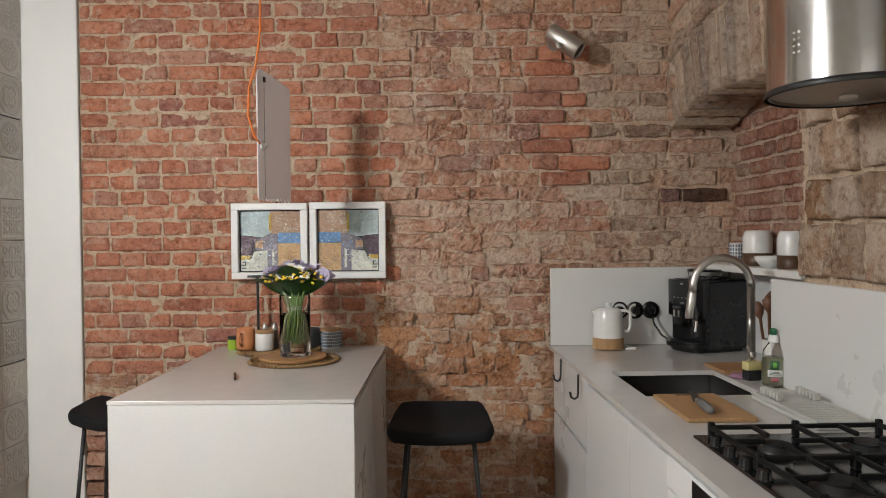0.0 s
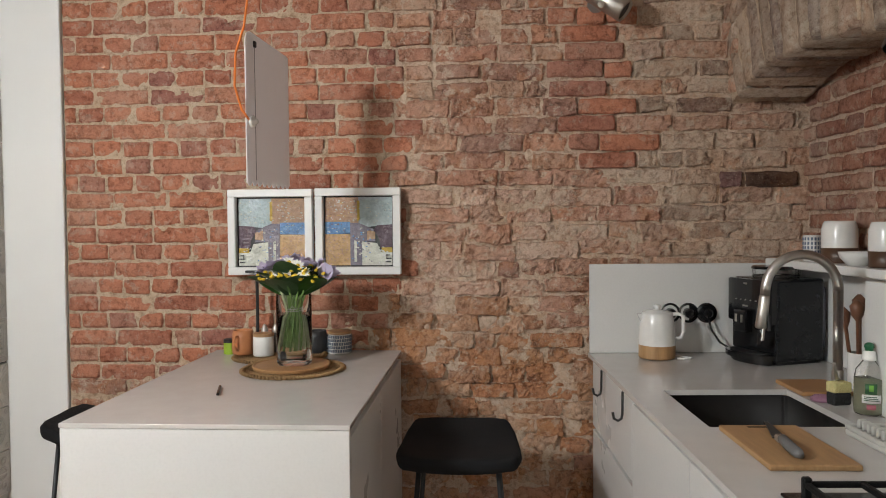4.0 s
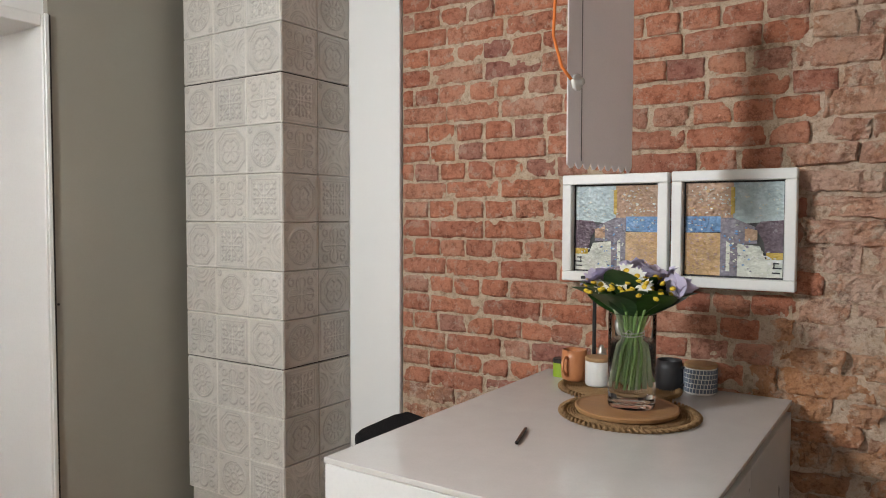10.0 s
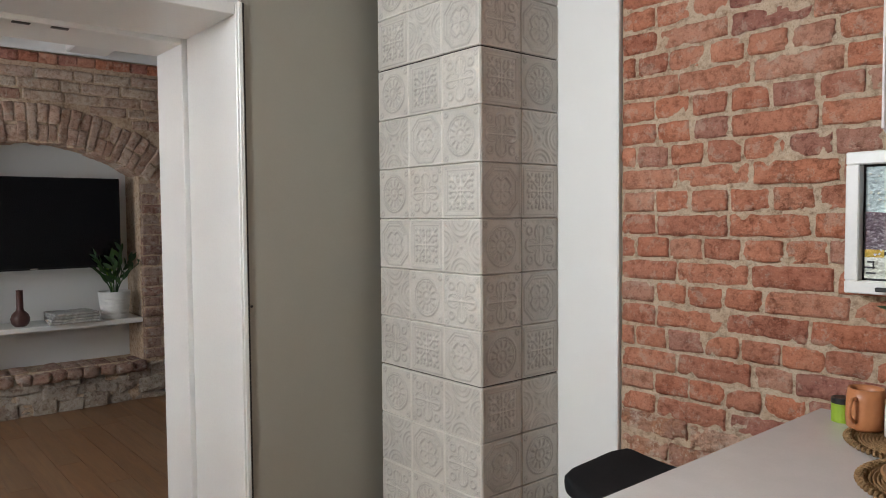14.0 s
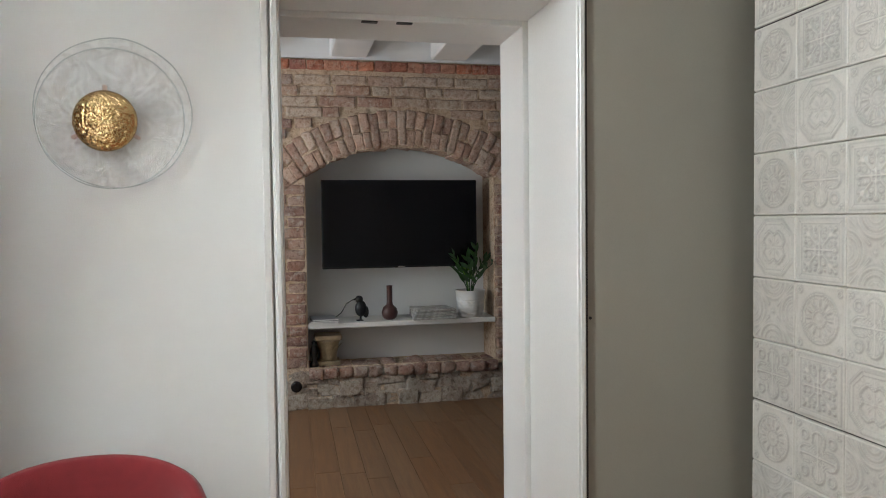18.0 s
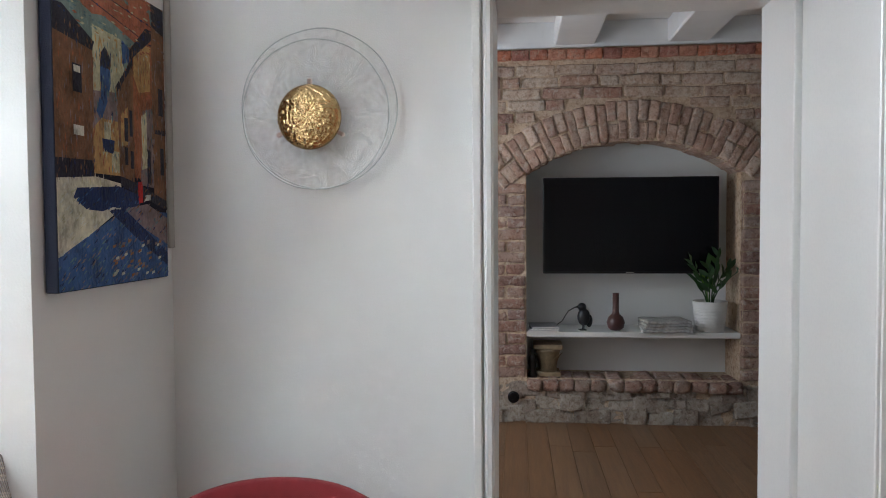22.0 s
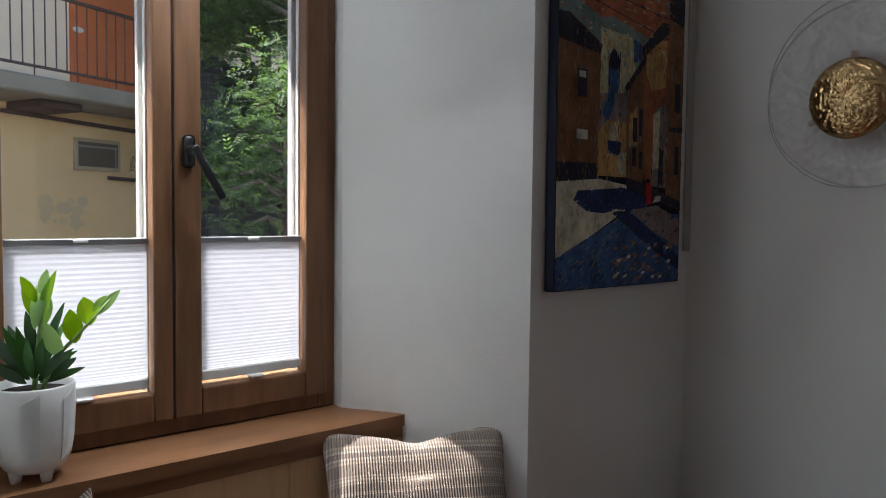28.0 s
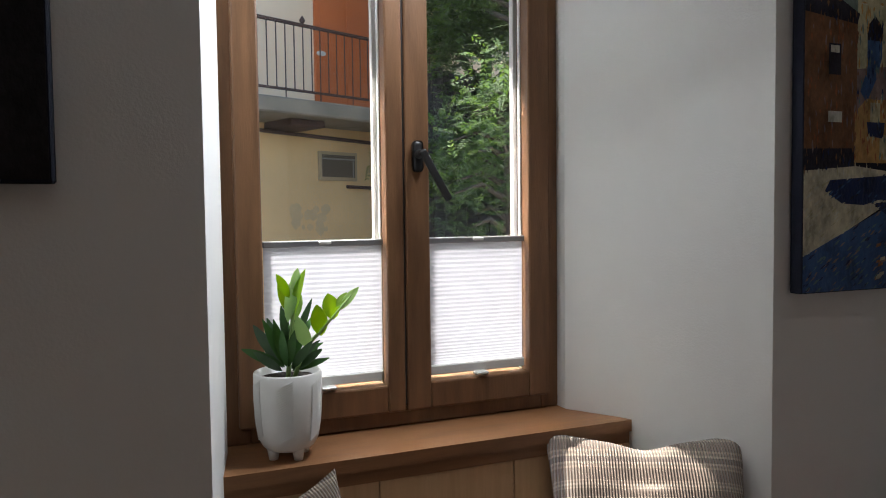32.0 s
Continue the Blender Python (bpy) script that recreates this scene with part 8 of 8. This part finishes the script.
thing("lamp_cord", tube([(-6.05, 2.29, SH + 0.16), (-6.06, 2.24, SH + 0.13), (-6.07, 2.20, SH + 0.06), (-6.09, 2.14, SH + 0.012), (-6.12, 2.05, SH + 0.030)], 0.004, 6), plain("grey_cord", (0.08, 0.08, 0.08), 0.6), "thin grey cord trailing along the shelf", "cord", smooth=True)
for k, (w, d, z, h, c) in enumerate(((0.105, 0.13, 0.0, 0.012, (0.45, 0.45, 0.46)), (0.10, 0.125, 0.0125, 0.010, (0.06, 0.06, 0.07)), (0.095, 0.12, 0.023, 0.010, (0.38, 0.38, 0.40)))):
    bk = empty("magazine", pose(-6.06, 2.07, SH + z, 0, 0, 4 * k - 3), "thin magazine in a small stack on the shelf", "magazine", "magazines")
    part("cover", box(-d, d, -w, w, h * 0.8, h, 0.001), plain("cover_%d" % k, c, 0.5), bk)
    part("pages", box(-d + 0.003, d - 0.003, -w + 0.003, w - 0.003, 0.0, h * 0.79), CERAMIC, bk)
LINEN = material("printed_linen", (0.62, 0.61, 0.58), 0.9, dark=(0.30, 0.29, 0.27), scale=26, amount=0.2, bump=0.4, bump_scale=250)
for k in range(4):
    bm = box(-0.13, 0.13, -0.165 + 0.004 * k, 0.165 - 0.006 * k, 0.0, 0.019, 0.008, 3)
    bmesh.ops.subdivide_edges(bm, edges=[e for e in bm.edges if e.calc_length() > 0.1], cuts=7, use_grid_fill=True)
    for v in bm.verts:
        v.co += noise.noise_vector(v.co * 9 + Vector((k, 0, 0))) * 0.005
    thing("folded_towel", bm, LINEN, "folded pale printed towel in a neat stack", "towel", pose(-6.045, 2.895, SH + 0.002 + 0.0195 * k, 0, 0, 3 * k - 3), "towels", True)
# on the hearth
cp = empty("plaster_capital", pose(-6.10, 2.10, HEARTH + 0.004), "small gilded plaster capital on the brick ledge", "ornament")
GILT = material("aged_gilt_plaster", (0.38, 0.29, 0.17), 0.6, dark=(0.20, 0.14, 0.08), scale=18, bump=0.6, bump_scale=80)
part("shaft", lathe([(0, 0.03), (0.07, 0.03), (0.062, 0.06), (0.066, 0.10), (0.086, 0.165), (0.10, 0.19), (0, 0.19)], 24), GILT, cp, "", True)
part("foot", box(-0.085, 0.085, -0.085, 0.085, 0.0, 0.03, 0.006, 2), GILT, cp)
part("abacus", box(-0.10, 0.10, -0.10, 0.10, 0.19, 0.225, 0.008, 2), GILT, cp)
for k in range(8):
    lf = part("acanthus", leaf_bm(0.11, 0.045, 0.35, 0.3), GILT, cp, "", True)
    lf.matrix_world = cp.matrix_world @ pose(0.066 * math.cos(radians(45 * k)), 0.066 * math.sin(radians(45 * k)), 0.055, 0, -75, 45 * k)
thing("dark_figurine", lathe([(0, 0), (0.03, 0), (0.034, 0.02), (0.018, 0.05), (0.030, 0.10), (0.026, 0.14), (0.012, 0.165), (0.018, 0.185), (0, 0.20)], 16), plain("bronze_dark", (0.02, 0.016, 0.014), 0.4, 0.5), "small dark bronze figurine on the ledge", "figurine", pose(-6.0, 1.992, HEARTH + 0.004), smooth=True)
thing("wall_socket_black", lathe([(0, 0), (0.04, 0), (0.04, 0.012), (0.03, 0.016), (0, 0.016)], 20), PLASTIC, "black wall socket low on the brick wall", "socket", pose(LX + 0.03, 1.86, 0.27, 0, 90, 0))

# living room planks
fl = tagged(empty("floor_planks", pose(0, 0, 0)), "warm oak plank floor", "floor", "", "structure")
PL = {}
PLANK = material("warm_oak_plank", (0.26, 0.145, 0.075), 0.45, dark=(0.155, 0.082, 0.04), scale=5, amount=0.6, bump=0.15, bump_scale=70, stretch=(0.6, 7, 4), rand=0.10, spec=0.35)
for r_ in range(23):
    y = 1.0 + 0.135 * r_
    x = -5.93 - rng.uniform(0.0, 0.9)
    while x < -3.36:
        l = rng.choice((0.9, 1.2, 1.5, 1.8))
        a, b = max(x, -5.96), min(x + l, -3.32)
        if b - a > 0.08:
            key = round(b - a, 3)
            if key not in PL:
                me = bpy.data.meshes.new("plank")
                bm = box(0, b - a - 0.002, 0, 0.133, -0.012, 0.0, 0.0012)
                bm.to_mesh(me)
                bm.free()
                me.materials.append(PLANK)
                PL[key] = me
            ob = new("plank", PL[key])
            ob.parent = fl
            ob.matrix_world = pose(a, y, LF)
        x += l

# ---- outside ----
FACY = -8.0
# unseen; pale so that it bounces warm light onto the facade
structure("ground", box(-400, 400, -400, -0.4, -0.5, -0.3), material("pale_bounce_ground", (0.40, 0.35, 0.28), 0.9, scale=0.8, bump=0.5, bump_scale=20), "unseen courtyard ground, pale to bounce light onto the house")
house = empty("courtyard_house", pose(-3.72, FACY, 0, 0, 0, 23) @ pose(3.72, -FACY, 0), "ochre plastered courtyard house with balcony and rust door", "house")
OCHRE = material("ochre_plaster", (0.80, 0.55, 0.275), 0.95, dark=(0.72, 0.485, 0.235), scale=1.6, bump=0.3, bump_scale=40, fine=(0.56, 0.42, 0.25))
CREAM = material("cream_plaster", (0.85, 0.67, 0.49), 0.95, dark=(0.79, 0.61, 0.44), scale=1.4, bump=0.3, bump_scale=40)
CONC = material("weathered_concrete", (0.33, 0.275, 0.21), 0.95, dark=(0.19, 0.155, 0.115), scale=3, bump=0.6, bump_scale=30)
RUSTY = plain("rusty_iron", (0.10, 0.055, 0.045), 0.8, 0.2, 0.4)
DOORP = material("rust_red_door_paint", (0.58, 0.15, 0.035), 0.7, dark=(0.48, 0.115, 0.03), scale=3, bump=0.2, bump_scale=40)
part("wall", box(-12, 6, FACY - 0.4, FACY, -0.3, 2.70), OCHRE, house, "ochre lower wall")
part("wall", box(-12, 6, FACY - 0.4, FACY, 2.89, 8.8), CREAM, house, "cream upper wall")
part("roof", prism([(FACY - 5, 8.8), (FACY + 0.5, 8.8), (FACY - 2.5, 10.6)], -6, 12, Matrix(((0, -1, 0, 0), (1, 0, 0, 0), (0, 0, 1, 0), (0, 0, 0, 1)))), plain("roof_tin", (0.16, 0.08, 0.06), 0.7), house)
part("balcony_slab", box(-4.9, -1.0, FACY - 0.3, FACY + 0.9, 2.70, 2.89, 0.02), CONC, house, "grey concrete balcony slab")
rl = part("balcony_rail", box(-4.9, -1.0, FACY + 0.80, FACY + 0.84, 3.765, 3.80), RUSTY, house)
part("bottom_rail", box(-4.9, -1.0, FACY + 0.80, FACY + 0.84, 2.985, 3.01), RUSTY, rl)
for k in range(31):
    part("baluster", tube([(-4.86 + 0.125 * k, FACY + 0.82, 2.89 if k % 4 == 0 else 3.0), (-4.86 + 0.125 * k, FACY + 0.82, 3.77)], 0.008, 6), RUSTY, rl)
part("finial", lathe([(0, 3.80), (0.03, 3.82), (0.035, 3.85), (0.015, 3.88), (0, 3.9)], 10, m=pose(-2.606, FACY + 0.82, 0)), RUSTY, rl)
d1 = part("door", box(-4.32, -3.345, FACY - 0.02, FACY + 0.03, 2.89, 5.0, 0.005), DOORP, house, "rust-red panelled door")
for a, b in ((-4.25, -3.88), (-3.79, -3.42)):
    for z0, z1 in ((2.97, 3.36), (3.44, 3.72), (3.84, 4.8)):
        part("door_panel", box(a, b, FACY + 0.031, FACY + 0.040, z0, z1, 0.008), DOORP, d1)
part("door_handle", lathe([(0, 0), (0.06, 0.0), (0.06, 0.02), (0, 0.03)], 12, m=pose(-3.44, FACY + 0.03, 3.70, -90, 0, 0) @ Matrix.Diagonal((1.2, 0.6, 1, 1))), CERAMIC, d1)
vw = part("vent_window", box(-4.03, -3.375, FACY - 0.01, FACY + 0.04, 1.98, 2.38, 0.006), plain("ochre_frame_paint", (0.46, 0.35, 0.21), 0.7), house, "small vent window in a dull ochre frame")
part("vent_pane", box(-3.985, -3.42, FACY + 0.041, FACY + 0.046, 2.03, 2.335), plain("dusty_pane", (0.12, 0.09, 0.06), 0.5), vw)
part("vent_bar", box(-3.985, -3.42, FACY + 0.044, FACY + 0.055, 2.27, 2.29), plain("grimy_bar", (0.3, 0.28, 0.25), 0.7), vw)
part("vent_bar", box(-3.955, -3.94, FACY + 0.044, FACY + 0.055, 2.03, 2.27), plain("grimy_bar", (0.3, 0.28, 0.25), 0.7), vw)
part("steel_beam_end", box(-3.06, -2.55, FACY, FACY + 0.62, 2.61, 2.695, 0.01), RUSTY, house, "rusty steel beam end")
part("pipe", tube([(-6.0, FACY + 0.04, 2.49), (-1.0, FACY + 0.04, 2.635)], 0.026, 8), RUSTY, house, "rusty wall pipe")
part("pipe", tube([(-5.2, FACY + 0.04, 1.87), (-3.84, FACY + 0.04, 1.90)], 0.024, 8), RUSTY, house, "rusty wall pipe")
bm = bmesh.new()
rq = random.Random(4)
for k in range(26):
    # blotches of old grey plaster
    x, z, w_ = rq.uniform(-3.50, -2.92), rq.uniform(1.30, 1.60), rq.uniform(0.03, 0.09)
    poly(bm, [(x + w_ * math.cos(q * 0.785) * rq.uniform(0.7, 1.2), z + w_ * math.sin(q * 0.785) * rq.uniform(0.7, 1.2)) for q in range(8)][::-1], FACY + 0.002 + 0.0004 * k)
part("mossy_patch", bm, material("stained_plaster", (0.68, 0.49, 0.27), 0.95, dark=(0.56, 0.42, 0.25), scale=6, amount=0.6), house, "stained plaster patch")


# trees: tapered trunk, limbs, feathery leaves
FOL = leafy(material("tree_foliage", (0.105, 0.20, 0.045), 0.6, dark=(0.04, 0.09, 0.022), scale=2.5, rand=0.5, isle=True), 0.4)
BARK = material("grey_bark", (0.10, 0.08, 0.06), 0.95, bump=0.9, bump_scale=30)


def tree(x, y, h, crown, n, seed, label, size=0.12, low=0.25):
    r = random.Random(seed)
    t = empty("tree", pose(x, y, -0.3), label, "tree", "courtyard trees")
    trunk = part("trunk", tube([(0, 0, 0), (0.06, 0.02, h * 0.3), (-0.05, 0.04, h * 0.6), (0.02, 0, h * 0.95)], [0.14, 0.11, 0.07, 0.02], 10), BARK, t, "", True)
    tips = []
    for k in range(22):
        a, z = r.uniform(0, 6.28), h * r.uniform(low, 0.95)
        l = crown * r.uniform(0.5, 1.1) * (1.1 - 0.5 * z / h)
        p0 = Vector((0, 0, z))
        p1 = p0 + Vector((math.cos(a) * l * 0.5, math.sin(a) * l * 0.5, l * 0.25))
        p2 = p0 + Vector((math.cos(a) * l, math.sin(a) * l, l * 0.1))
        part("limb", tube([p0, p1, p2], [0.035, 0.02, 0.006], 6), BARK, trunk, "", True)
        tips += [p1.lerp(p2, q) for q in (0.0, 0.3, 0.6, 0.9, 1.05)]
    v, f = [], []
    for k in range(n):
        c = r.choice(tips) + Vector((r.gauss(0, 0.22), r.gauss(0, 0.22), r.gauss(0, 0.20)))
        d = Vector((r.gauss(0, 1), r.gauss(0, 1), r.gauss(-0.2, 0.5))).normalized()
        s_ = d.cross(Vector((r.gauss(0, .4), r.gauss(0, .4), 1))).normalized()
        # a feathery spray: leaflets on both sides of a rib
        L_ = size * r.uniform(1.4, 2.4)
        for q in range(5):
            b0 = c + d * L_ * (q / 5)
            for sd in (-1, 1):
                tip = b0 + (s_ * sd * 0.8 + d * 0.55) * size * 0.55 * (1.1 - 0.12 * q)
                w = d * size * 0.13
                i = len(v)
                v += [tuple(b0 - w * 0.3), tuple(b0.lerp(tip, 0.5) - w), tuple(tip), tuple(b0.lerp(tip, 0.5) + w)]
                f.append((i, i + 1, i + 2, i + 3))
    me = bpy.data.meshes.new("crown")
    me.from_pydata(v, [], f)
    me.materials.append(FOL)
    cr = new("crown", me)
    cr.parent = t
    tagged(cr, kind="stuff")
    return t


tree(-5.1, -5.3, 7.0, 1.6, 8200, 3, "feathery green courtyard tree before the house", 0.13)
tree(-3.95, -3.3, 2.9, 0.62, 900, 5, "light green bushy sapling outside the window", 0.085, 0.4)
tree(-6.4, -6.0, 7.5, 1.8, 6800, 8, "tall feathery courtyard tree by the wall", 0.14, 0.15)
tree(-5.75, -7.5, 7.2, 1.7, 5200, 12, "tall feathery courtyard tree by the wall", 0.14, 0.3)
# added backdrop: the gloom behind the trees is put into dark boards
fence = empty("fence_backdrop", pose(0, 0, 0), "dark board fence added as a backdrop behind the trees", "fence")
for k in range(22):
    part("board", box(-8.0 + 0.16 * k, -7.85 + 0.16 * k, -6.75, -6.72, -0.3, 3.3 + 0.04 * (k % 3), 0.004), plain("dark_backdrop_wood", (0.05, 0.045, 0.045), 0.9, 0, 0.5), fence)

# ---- bed end in the living room ----
bed = empty("bed", pose(-5.30, 3.38, LF), "bed end under a draped white cover beside the brick wall", "bed")
part("frame", box(0.02, 0.95, 0.0, 1.75, 0.20, 0.27, 0.01), STEELBLK, bed)
part("mattress", box(0.01, 0.96, 0.01, 1.76, 0.271, 0.46, 0.04, 3), WALL, bed)
for x in (0.015, 0.92):
    for y in (0.015, 1.68):
        part("leg", box(x, x + 0.05, y, y + 0.05, 0, 0.21, 0.003), STEELBLK, bed)
bm = bmesh.new()
g = []
for i in range(13):
    row_ = []
    for j in range(15):
        u, w = i / 12, j / 14
        x, y, z = -0.03 + 1.02 * u, -0.02 + 1.80 * w, 0.475
        if j == 0:
            y, z = -0.115 + 0.02 * math.sin(9 * u), 0.195 + 0.03 * math.sin(7 * u)
        elif j == 1:
            y, z = -0.05, 0.36
        if i == 0 and j > 0:
            x, z = -0.04, z - 0.2
        row_.append(bm.verts.new((x, y, z + 0.006 * noise.noise(Vector((x * 6, y * 6, 0))))))
    g.append(row_)
for i in range(12):
    for j in range(14):
        bm.faces.new((g[i][j], g[i + 1][j], g[i + 1][j + 1], g[i][j + 1]))
bmesh.ops.solidify(bm, geom=bm.faces[:], thickness=0.012)
part("cover", bm, material("white_bed_linen", (0.72, 0.71, 0.68), 0.9, dark=(0.66, 0.65, 0.62), scale=14, bump=0.4, bump_scale=60), bed, "white woven cover", True)
